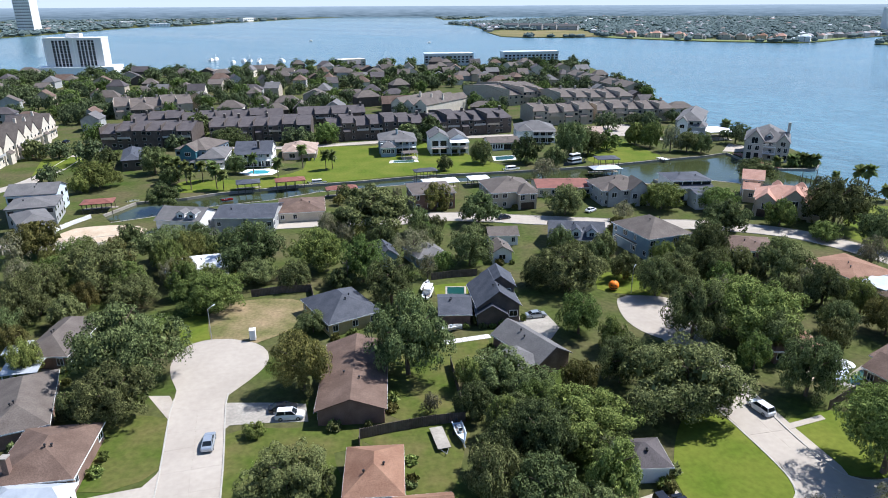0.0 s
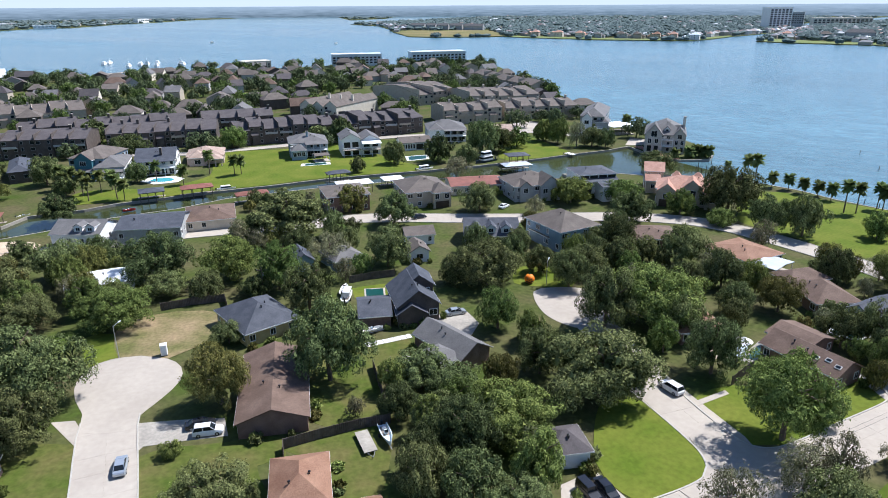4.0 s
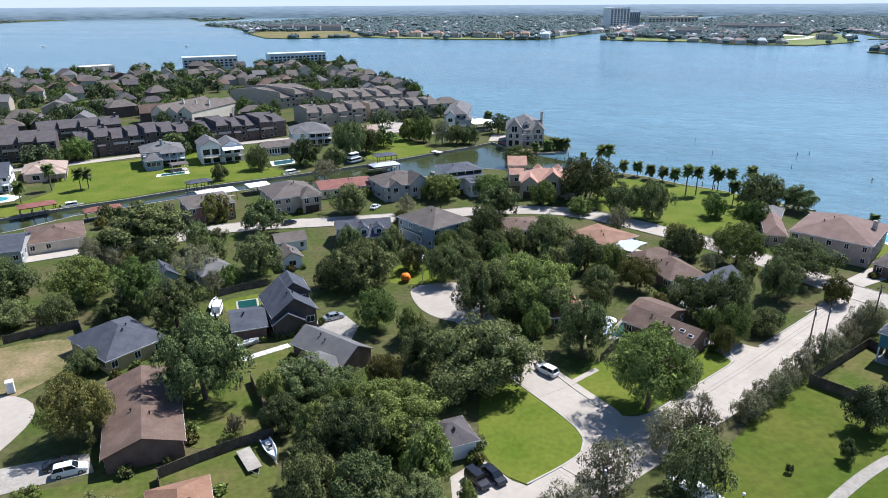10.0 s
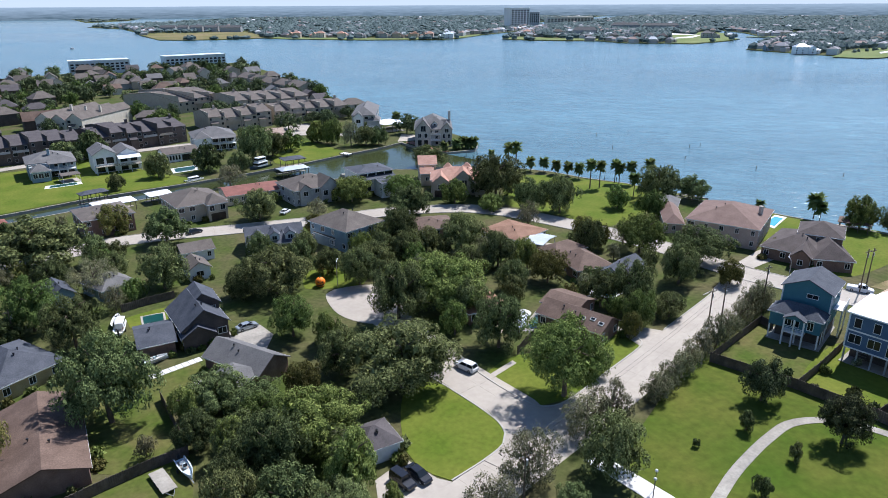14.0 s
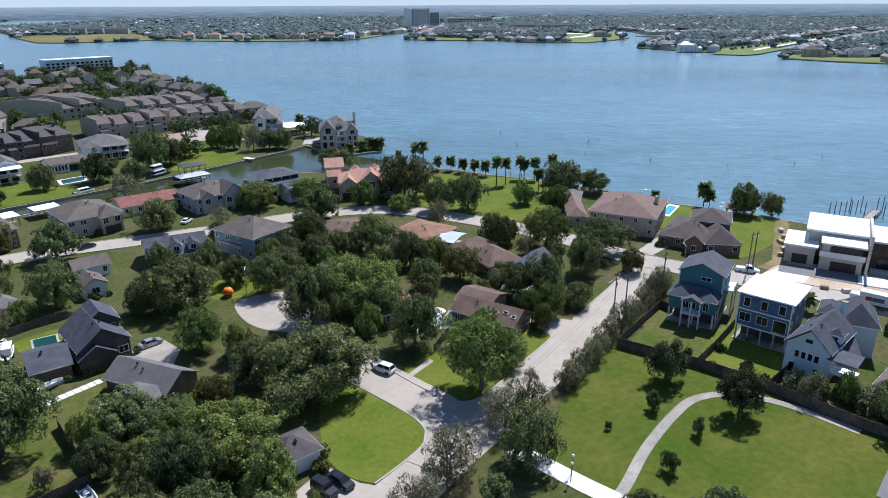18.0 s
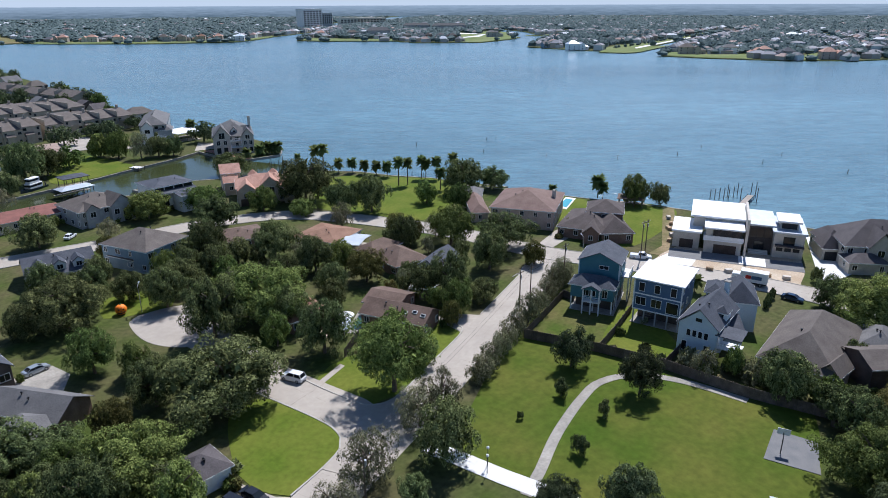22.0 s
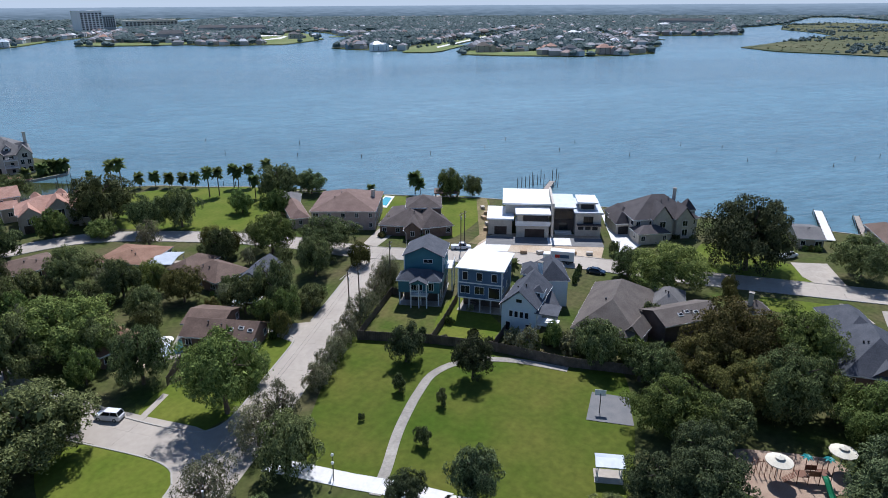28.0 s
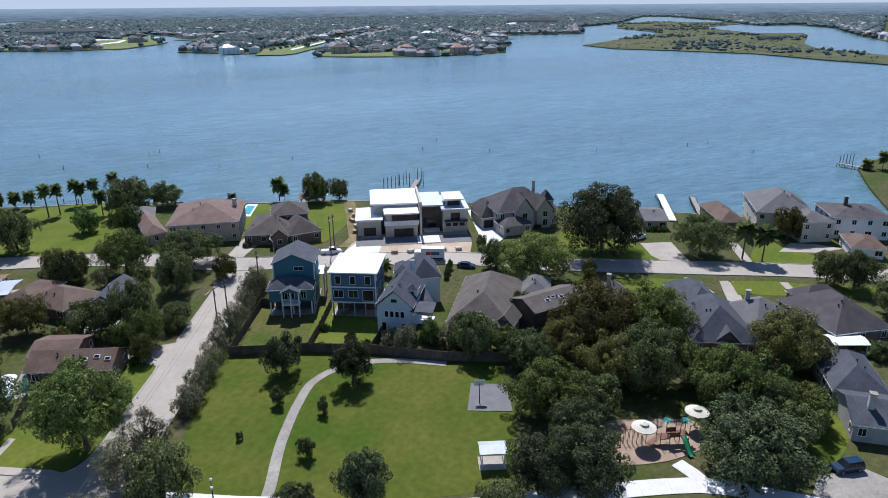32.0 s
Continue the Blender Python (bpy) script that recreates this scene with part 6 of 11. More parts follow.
veranda(villa, w, 7.2, 16.6, 3.2, 3.4, 6.1, cover="grey")
veranda(villa, w, 0.4, 7.0, 1.6, 5.2, v=0)
for k in range(3):
    opening(villa, w, 9.0 + 2.9 * k, 1.6, 2.2, 2.4, 1, 0, "black")
w, w2 = (-6.5, 297.4, 7.3, 8.4, 15.0, 0.0, 7.4, 2.8, "gy"), (2.1, 298.6, 7.3, 8.6, 14.0, 0.0, 6.6, 2.6, "gy")
villa = house("white villa with twin gables, wide glass and stacked decks", [w, w2], "white", "grey", seed=53, gap=2.4, trim="black", wins=False)
for ww, wd in ((w, 8.4), (w2, 8.6)):
    for z in (1.6, 4.9):
        opening(villa, ww, wd * 0.28, z, 2.6, 2.3, 1, 0, "black")
        opening(villa, ww, wd * 0.72, z, 2.6, 2.3, 1, 0, "black")
veranda(villa, w, 0.2, 8.2, 3.4, 3.2, slabm="deck")
veranda(villa, w2, 0.3, 8.3, 4.2, 3.0, 5.9, slabm="deck")
w = (20.5, 304.7, 10.1, 14.6, 10.3, 0.0, 3.6, 2.0, "gx")
villa = house("low white house with grey roof and tall windows", [w], "white", "taupe", seed=54, gap=2.6, wins=False)
for k in range(5):
    opening(villa, w, 1.2 + 1.25 * k, 1.9, 0.8, 2.0, 0)
opening(villa, w, 9.0, 1.6, 3.2, 2.4, 2, 0, "black")
opening(villa, w, 12.6, 1.6, 3.0, 2.4, 2, 0, "black")
w = (34.9, 322.9, -1.5, 18.9, 16.0, 0.0, 6.6, 3.4, "hip")
villa = house("white two-storey house with grey roofs and a deep upper deck", [w], "white", "grey", seed=55, gap=3.4)
gable(villa, w, 0.2, -2.6, 7.5, 8.0, 0, 6.4, 2.8, "white", "grey", "hip")
veranda(villa, w, 8.0, 18.7, 3.0, 3.3, 6.0, cover="grey")
for k in range(3):
    opening(villa, w, 9.6 + 3.3 * k, 4.7, 2.6, 2.0, 1, 0, "black")
    opening(villa, w, 9.6 + 3.3 * k, 1.6, 2.6, 2.2, 1, 0, "black")
w = (70.0, 326.3, -1.4, 8.3, 12.0, 0.0, 4.6, 1.8, "gx")
villa = house("small house with stepped light brown tile roofs", [w], "greywall", "paletile", seed=56)
gable(villa, w, 0.5, -4.0, 7.0, 5.0, 0, 3.4, 1.2, "greywall", "paletile", "gx", opening=(1.7, 0, 2.4, 1.6, 1))
house("grey modern house by the canal end", [(-133.8, 192.9, 18.9, 13.3, 13.6, 0.0, 6.0, 1.6, "hip"),
    (-121.3, 179.0, 39.6, 8.8, 14.1, 0.0, 5.5, 1.6, "hip")], "greywall", "grey", seed=57)
house("unfinished house with grey roof and blue wrap", [(-140.8, 204.6, 14.1, 14.7, 12.2, 0.0, 7.0, 2.4, "gx")], "paleblue", "grey", seed=58)
house("dark house with slate roof among trees", [(-132.4, 266.8, 21.8, 7.2, 24.5, 0.0, 4.5, 2.0, "hip")], "darkwall", "slate", seed=59)
sheet("inlet_water", [(-14.6, 471.5), (-13.7, 441.7), (3.5, 443.7), (25.3, 458.9), (37.7, 469.8), (38.0, 506.8), (19.1, 500.9), (3.8, 482.7)], 0.050, "canal", 0.05, 0.0, label="still green inlet between the townhouses", category="water")
sheet("lawn", [(3.0, 482.7), (6.7, 518.1), (18.2, 524.6), (19.9, 500.9)], 0.070, "lawn", 0.06, 0.0, label="small bright lawn beside the inlet", category="lawn")
sheet("car_park", [(-397.2, 583.4), (-381.7, 591.3), (-348.3, 565.0), (-306.6, 506.0), (-295.0, 469.5), (-296.8, 453.2), (-309.0, 448.4)], 0.070, "concrete", 0.06, 0.0, label="pale concrete car park near the hotel", category="car park")
sheet("forecourt", [(80, 346), (96, 345), (106, 372), (92, 380)], 0.12, "drive", 0.06, 0.0, label="pale concrete forecourt between townhouses", category="driveway")
sheet("driveway", [(127.5, 300.5), (136.9, 299.5), (143.0, 312.8), (137.5, 318.5)], 0.10, "drive", 0.06, 0.0, label="pale drive to the villa on the point", category="driveway")
sheet("lawn", [(-165.7, 259.2), (-179.2, 290.5), (-163.7, 297.2), (-156.3, 287.7), (-159.6, 270.7)], 0.060, "lawn", 0.06, 0.0, label="grassy verge beside the townhouse street", category="lawn")
sheet("driveway", [(162.2, -17.2), (162.9, -19.3), (150.0, -20.6), (146.6, -18.7)], 0.090, "drive", 0.06, 0.0, label="concrete driveway between two houses", category="driveway")
sheet("driveway", [(165.7, -31.0), (166.0, -33.0), (154.5, -35.2), (155.8, -33.2)], 0.090, "drive", 0.06, 0.0, label="concrete driveway between two houses", category="driveway")
sheet("driveway", [(162.0, -9.1), (162.5, -11.0), (152.2, -11.0), (151.7, -9.2)], 0.090, "drive", 0.06, 0.0, label="short concrete driveway to a garage", category="driveway")
sheet("lawn", [(158.3, -0.9), (161.1, -8.7), (152.2, -8.9), (152.5, -2.9)], 0.070, "lawn", 0.06, 0.0, label="trimmed bright front lawn by the street", category="lawn")
sheet("lawn", [(162.3, -19.7), (163.9, -26.3), (156.7, -25.5), (154.6, -20.9)], 0.070, "lawn", 0.06, 0.0, label="trimmed bright front lawn by the street", category="lawn")
sheet("lawn", [(165.6, -34.0), (169.6, -54.1), (161.6, -52.1), (158.8, -36.6)], 0.070, "lawn", 0.06, 0.0, label="trimmed bright front lawn by the street", category="lawn")
tree(-57.3, 104.4, 14.3, 9.7, "oak", 0.17)
tree(-54.3, 92.6, 9.4, 6.4, "oak", 0.17)
tree(-61.8, 92.7, 5.2, 2.2, "oak", 0.10)
tree(-21.8, 73.9, 7.5, 6.5, "oak", 0.17)
tree(-25.1, 101.4, 11.1, 5.4, "rust", 0.17)
tree(-30.2, 87.9, 2.7, 1.8, "elm", 0.05)
tree(-6.8, 106.6, 15.5, 7.7, "oak", 0.17)
tree(-27.5, 123.5, 4.6, 3.6, "oak", 0.17)
tree(-110.7, 168.4, 9.7, 6.4, "rust", 0.17)
tree(-82.2, 145.3, 12.2, 9.4, "oak", 0.17)
tree(-89.5, 132.2, 11.4, 6.9, "oak", 0.17)
tree(-73.2, 162.5, 10.4, 7.6, "oak", 0.17)
tree(-66.7, 169.7, 8.9, 5.0, "oak", 0.17)
tree(-49.8, 158.5, 12.5, 8.8, "oak", 0.17)
tree(-32.5, 158.0, 11.2, 7.4, "elm", 0.17)
tree(-20.0, 149.8, 12.1, 6.4, "elm", 0.17)
tree(-8.3, 164.4, 9.0, 5.6, "pale", 0.17)
tree(6.5, 160.8, 10.7, 6.1, "oak", 0.17)
tree(-70.3, 137.0, 7.0, 6.0, "oak", 0.17)
tree(-52.2, 134.5, 8.8, 7.6, "elm", 0.17)
tree(-36.1, 146.8, 7.1, 3.8, "oak", 0.10)
tree(-25.2, 146.1, 5.2, 3.8, "oak", 0.10)
tree(-12.2, 137.0, 11.0, 5.9, "oak", 0.17)
tree(-80.9, 126.7, 6.7, 4.4, "oak", 0.17)
tree(-90.0, 124.5, 9.0, 4.4, "oak", 0.17)
tree(-21.1, 189.0, 13.7, 11.8, "oak", 0.17)
tree(10.4, 196.1, 10.3, 6.5, "oak", 0.17)
tree(-2.9, 212.0, 8.7, 5.2, "rust", 0.10)
tree(39.0, 205.0, 9.5, 7.1, "oak", 0.17)
tree(71.7, 210.8, 8.9, 6.9, "elm", 0.17)
tree(88.7, 208.7, 8.0, 6.9, "elm", 0.17)
tree(83.2, 186.3, 10.0, 7.0, "oak", 0.17)
tree(117.3, 190.4, 15.2, 9.5, "oak", 0.17)
tree(102.2, 192.5, 8.4, 4.8, "elm", 0.10)
tree(69.3, 162.7, 10.7, 5.2, "oak", 0.17)
tree(55.9, 199.1, 6.2, 3.3, "pale", 0.10)
tree(-45.7, 149.5, 5.9, 5.1, "oak", 0.17)
tree(-88.5, 176.1, 6.5, 4.4, "oak", 0.10)
tree(-2.5, 94.2, 4.0, 1.7, "pale", 0.10)
tree(-16.8, 75.3, 3.7, 1.5, "oak", 0.10)
tree(-73.1, 122.3, 3.6, 3.2, "oak", 0.10)
tree(21.6, 85.5, 8.9, 7.6, "elm", 0.17)
tree(13.5, 80.4, 11.4, 5.7, "oak", 0.17)
tree(22.9, 73.7, 9.1, 4.4, "elm", 0.17)
tree(13.0, 71.1, 8.2, 4.9, "oak", 0.17)
tree(18.9, 67.4, 6.0, 5.2, "oak", 0.17)
tree(14.3, 99.0, 5.7, 4.9, "oak", 0.17)
tree(9.0, 87.7, 7.4, 2.7, "elm", 0.17)
tree(39.5, 94.4, 12.1, 10.4, "oak", 0.17)
tree(31.4, 103.5, 9.1, 5.3, "oak", 0.17)
tree(27.5, 122.3, 8.7, 4.8, "elm", 0.17)
tree(32.3, 115.1, 7.1, 3.5, "elm", 0.17)
tree(29.5, 144.6, 10.7, 8.3, "oak", 0.17)
tree(21.8, 147.3, 7.1, 3.8, "oak", 0.10)
tree(44.1, 151.1, 6.9, 4.0, "oak", 0.10)
tree(48.9, 141.0, 9.5, 5.1, "oak", 0.17)
tree(60.5, 153.7, 7.9, 4.2, "oak", 0.10)
tree(60.7, 120.2, 12.8, 10.4, "elm", 0.17)
tree(49.8, 119.7, 13.2, 6.8, "oak", 0.17)
tree(63.7, 113.8, 9.0, 5.6, "oak", 0.17)
tree(84.9, 135.8, 9.5, 4.7, "oak", 0.17)
tree(81.8, 149.8, 10.8, 6.4, "oak", 0.17)
tree(73.2, 154.4, 7.0, 4.3, "oak", 0.10)
tree(62.4, 98.9, 11.4, 5.6, "oak", 0.17)
tree(77.2, 116.4, 6.2, 3.3, "oak", 0.10)
tree(63.4, 78.8, 14.8, 7.8, "elm", 0.26)
tree(71.6, 83.3, 5.8, 4.2, "oak", 0.17)
tree(88.1, 89.9, 5.7, 2.2, "rust", 0.10)
tree(98.8, 101.1, 11.0, 5.4, "oak", 0.17)
tree(94.1, 105.4, 8.2, 4.0, "oak", 0.17)
tree(26.7, 67.9, 3.6, 1.4, "elm", 0.10)
tree(46.8, 98.2, 5.1, 3.9, "oak", 0.17)
tree(90.0, 121.2, 8.0, 5.0, "rust", 0.17)
tree(45.4, 63.0, 8.4, 4.8, "pale", 0.10)
tree(37.1, 59.0, 7.1, 4.0, "pale", 0.10)
tree(59.6, 68.0, 7.8, 4.4, "pale", 0.10)
tree(56.9, 59.4, 9.9, 4.9, "oak", 0.17)
tree(64.0, 67.6, 9.0, 3.8, "pale", 0.10)
tree(76.1, 70.4, 5.0, 2.4, "pale", 0.10)
tree(81.4, 72.3, 5.2, 2.5, "pale", 0.10)
tree(85.8, 73.8, 5.3, 2.2, "pale", 0.10)
tree(95.1, 77.6, 6.1, 2.4, "pale", 0.10)
tree(100.8, 79.3, 7.0, 2.9, "pale", 0.10)
tree(106.0, 81.2, 5.7, 2.8, "pale", 0.10)
tree(112.8, 83.8, 5.6, 2.6, "pale", 0.10)
tree(121.6, 86.9, 6.5, 2.9, "pale", 0.10)
tree(78.0, 71.0, 4.9, 2.3, "pale", 0.10)
tree(88.9, 75.0, 6.5, 2.3, "pale", 0.10)
tree(117.0, 85.2, 6.9, 2.9, "pale", 0.10)
tree(125.8, 88.6, 5.6, 2.8, "pale", 0.10)
tree(47.1, 54.9, 4.9, 2.7, "oak", 0.17)
tree(77.9, 96.4, 5.0, 2.1, "elm", 0.10)
tree(102.3, 93.5, 5.3, 3.9, "oak", 0.17)
tree(57.1, 151.9, 6.4, 5.5, "oak", 0.17)
tree(92.4, 62.1, 7.7, 3.8, "live", 0.17)
tree(93.4, 48.3, 8.0, 3.9, "live", 0.17)
tree(83.0, 57.4, 3.5, 1.4, "oak", 0.10)
tree(83.1, 48.8, 3.2, 1.2, "oak", 0.10)
tree(72.2, 45.8, 3.5, 1.4, "oak", 0.10)
tree(72.7, 58.0, 1.5, 0.6, "oak", 0.10)
tree(65.5, 33.2, 8.2, 4.0, "live", 0.17)
tree(60.1, 41.1, 5.1, 3.0, "live", 0.17)
tree(106.9, 43.3, 5.9, 2.5, "pale", 0.10)
tree(111.3, 39.7, 5.5, 2.2, "elm", 0.10)
tree(108.5, 29.7, 9.2, 4.5, "oak", 0.17)
tree(105.7, 18.1, 7.9, 3.8, "oak", 0.17)
tree(120.1, 8.3, 13.0, 8.9, "rust", 0.16)
tree(126.5, -2.5, 11.8, 8.1, "elm", 0.16)
tree(108.4, -2.0, 11.4, 7.2, "oak", 0.16)
tree(106.8, 3.5, 9.1, 6.3, "rust", 0.16)
tree(94.0, 13.2, 9.8, 6.8, "elm", 0.16)
tree(84.0, 6.8, 9.6, 5.3, "live", 0.16)
tree(75.3, 11.3, 8.6, 5.0, "live", 0.16)
tree(77.0, 5.2, 9.8, 6.0, "live", 0.16)
tree(104.9, -15.9, 10.8, 7.5, "elm", 0.16)
tree(88.0, -17.0, 10.2, 9.0, "live", 0.16)
tree(122.7, -27.0, 10.7, 7.4, "rust", 0.16)
tree(97.0, -24.0, 7.0, 4.0, "oak", 0.16)
tree(103.8, -27.5, 6.4, 4.4, "elm", 0.16)
tree(108.6, 20.4, 7.0, 4.8, "oak", 0.16)
tree(112.5, 12.7, 8.7, 6.0, "rust", 0.16)
tree(111.5, -10.0, 7.1, 4.9, "elm", 0.16)
tree(96.3, 6.2, 7.0, 4.8, "oak", 0.16)
tree(104.4, -22.0, 6.8, 4.7, "oak", 0.16)
tree(68.4, 15.2, 5.7, 3.9, "oak", 0.16)
tree(167.9, 44.2, 4.0, 1.6, "oak", 0.10)
tree(129.7, 25.3, 5.6, 2.2, "oak", 0.10)
tree(123.3, 86.6, 4.9, 2.6, "pale", 0.10)
tree(150.3, 12.6, 4.5, 1.8, "rust", 0.10)
tree(105.5, -27.4, 6.4, 3.1, "rust", 0.17)
tree(123.6, -27.1, 9.4, 5.5, "oak", 0.17)
tree(173.5, 12.0, 19.0, 12.8, "live", 0.17)
tree(180.2, -13.0, 11.2, 7.8, "oak", 0.17)
tree(150.5, 26.6, 11.6, 9.8, "elm", 0.17)
tree(154.5, 36.9, 7.6, 4.0, "oak", 0.10)
tree(199.9, -37.3, 9.5, 4.6, "rust", 0.17)
tree(167.8, -41.5, 8.2, 4.0, "oak", 0.17)
tree(166.4, -47.0, 9.5, 5.2, "oak", 0.17)
tree(112.3, 31.7, 6.9, 5.2, "oak", 0.17)
tree(112.0, 39.9, 5.4, 2.1, "elm", 0.10)
tree(155.2, 13.5, 5.0, 1.9, "rust", 0.10)
tree(131.5, -44.4, 3.3, 3.0, "oak", 0.10)
tree(153.5, -52.7, 9.4, 5.7, "oak", 0.17)
tree(119.4, 171.9, 10.9, 5.7, "oak", 0.17)
tree(127.3, 166.9, 12.2, 6.0, "oak", 0.17)
tree(165.0, 162.2, 12.0, 7.7, "oak", 0.17)
tree(176.1, 157.2, 8.6, 6.1, "oak", 0.17)
tree(146.9, 161.5, 7.9, 4.2, "elm", 0.10)
tree(149.5, 148.7, 8.9, 4.7, "elm", 0.10)
tree(123.6, 126.0, 11.4, 7.1, "elm", 0.17)
tree(132.5, 113.7, 9.7, 8.4, "oak", 0.17)
tree(117.5, 105.8, 10.3, 5.4, "oak", 0.17)
tree(128.3, 99.8, 6.1, 3.5, "rust", 0.10)
tree(109.1, 180.0, 5.4, 5.1, "elm", 0.10)
tree(9.2, 101.6, 7.5, 5.7, "oak", 0.17)
tree(10.1, 87.9, 6.6, 4.4, "oak", 0.17)
tree(4.3, 100.8, 6.4, 3.1, "elm", 0.17)
tree(195.7, 110.8, 10.2, 5.5, "elm", 0.10)
tree(202.5, 105.4, 7.1, 3.7, "oak", 0.10)
tree(156.5, 109.3, 4.2, 3.2, "rust", 0.10)
tree(159.2, 99.9, 4.2, 3.9, "rust", 0.10)
palm(150.6, 218.3, 6.1, 2.6)
palm(154.8, 214.8, 6.3, 2.6)
palm(156.7, 209.3, 6.0, 2.6)
palm(159.2, 204.7, 5.9, 2.6)
palm(160.6, 199.7, 6.4, 2.6)
palm(154.9, 185.9, 11.1, 2.6)
palm(158.3, 184.7, 10.3, 2.6)
palm(168.5, 188.2, 9.1, 2.6)
palm(169.0, 186.3, 8.3, 2.6)
palm(172.1, 183.6, 9.0, 2.6)
palm(161.9, 170.6, 8.5, 2.6)
palm(175.3, 177.6, 10.8, 2.6)
palm(145.5, 221.2, 12.4, 2.9)
palm(193.7, 124.2, 8.5, 3.2)
palm(193.9, 122.2, 6.0, 2.6)
palm(186.7, 138.4, 3.6, 2.0)
palm(147.3, 229.5, 10.2, 2.9)
palm(143.3, 236.9, 6.4, 1.7)
palm(141.3, 62.2, 4.6, 2.0)
palm(179.8, -23.8, 10.8, 3.5)
palm(179.6, -28.6, 10.1, 3.2)
palm(303.4, -86.4, 7.7, 3.5)
palm(301.6, -80.4, 4.5, 2.9)
palm(144.7, 270.9, 5.2, 3.2)
palm(149.0, 272.9, 5.7, 3.5)
palm(151.0, 270.8, 5.6, 3.2)
palm(153.0, 268.7, 5.6, 2.9)
palm(148.0, 300.3, 8.5, 3.8)
palm(143.6, 339.5, 8.6, 3.5)
palm(137.7, 270.0, 4.7, 2.9)
palm(147.0, 561.3, 8.2, 3.8)
palm(-102.8, 249.4, 10, 2.7)
palm(-98.0, 244.6, 9.5, 2.7)
palm(-93.9, 237.8, 9, 2.7)
palm(-93.2, 248.5, 8.5, 2.7)
palm(-90.4, 251.8, 8, 2.7)
palm(-84.4, 238.1, 9.5, 2.7)
palm(-81.4, 236.4, 8, 2.7)
palm(-59.3, 271.8, 10, 2.7)
palm(-49.0, 267.9, 8.5, 2.7)
palm(-46.6, 269.6, 8, 2.7)
palm(-65.8, 255.6, 8, 2.7)
palm(-77.4, 262.4, 8.5, 2.7)
palm(-104.3, 246.0, 9, 2.7)
palm(-109.0, 254.5, 9.5, 2.7)
palm(-106.5, 251.0, 7.5, 2.7)
tree(38.4, 252.1, 8.1, 5.5, "pale", 0.10)
tree(55.7, 288.3, 15.7, 7.6, "oak", 0.17)
tree(92.0, 318.0, 10.2, 5.0, "elm", 0.10)
tree(97.0, 310.2, 12.1, 5.2, "elm", 0.10)
tree(103.8, 301.5, 12.0, 5.2, "pale", 0.12)
tree(111.2, 300.8, 10.2, 6.0, "oak", 0.10)
tree(116.6, 297.8, 8.9, 4.8, "oak", 0.10)
tree(35.0, 279.7, 12.5, 6.8, "oak", 0.10)
tree(15.6, 278.9, 9.8, 5.2, "oak", 0.10)
tree(-0.0, 265.7, 6.5, 3.4, "oak", 0.10)
tree(-18.4, 330.8, 8.2, 6.8, "oak", 0.10)
tree(-58.3, 324.6, 10.3, 7.0, "elm", 0.10)
tree(-100.1, 302.6, 11.4, 9.7, "oak", 0.17)
tree(-129.4, 241.2, 9.6, 8.3, "elm", 0.17)
tree(-143.0, 277.3, 8.3, 5.1, "oak", 0.10)
tree(-117.5, 263.1, 10.9, 5.8, "oak", 0.10)
tree(-94.7, 214.1, 8.9, 6.2, "oak", 0.17)
tree(-104.1, 245.0, 7.5, 4.0, "oak", 0.10)
tree(-84.5, 262.4, 8.0, 4.2, "oak", 0.10)
tree(27.4, 380.1, 11.8, 9.0, "elm", 0.10)
tree(-7.0, 330.5, 11.9, 6.6, "oak", 0.10)
tree(64.9, 296.1, 11.9, 7.1, "oak", 0.10)
tree(46.0, 272.6, 8.3, 4.4, "oak", 0.10)
tree(-182.2, 291.1, 8.8, 4.7, "oak", 0.10)
tree(-132.5, 233.4, 7.2, 3.8, "elm", 0.10)
tree(48.2, 499.2, 12.4, 11.7, "oak", 0.10)
tree(-129.2, 348.7, 11.1, 6.9, "oak", 0.10)
tree(-64.8, 314.1, 6.8, 3.8, "oak", 0.10)
tree(119.0, 248.1, 8.2, 7.1, "oak", 0.17)
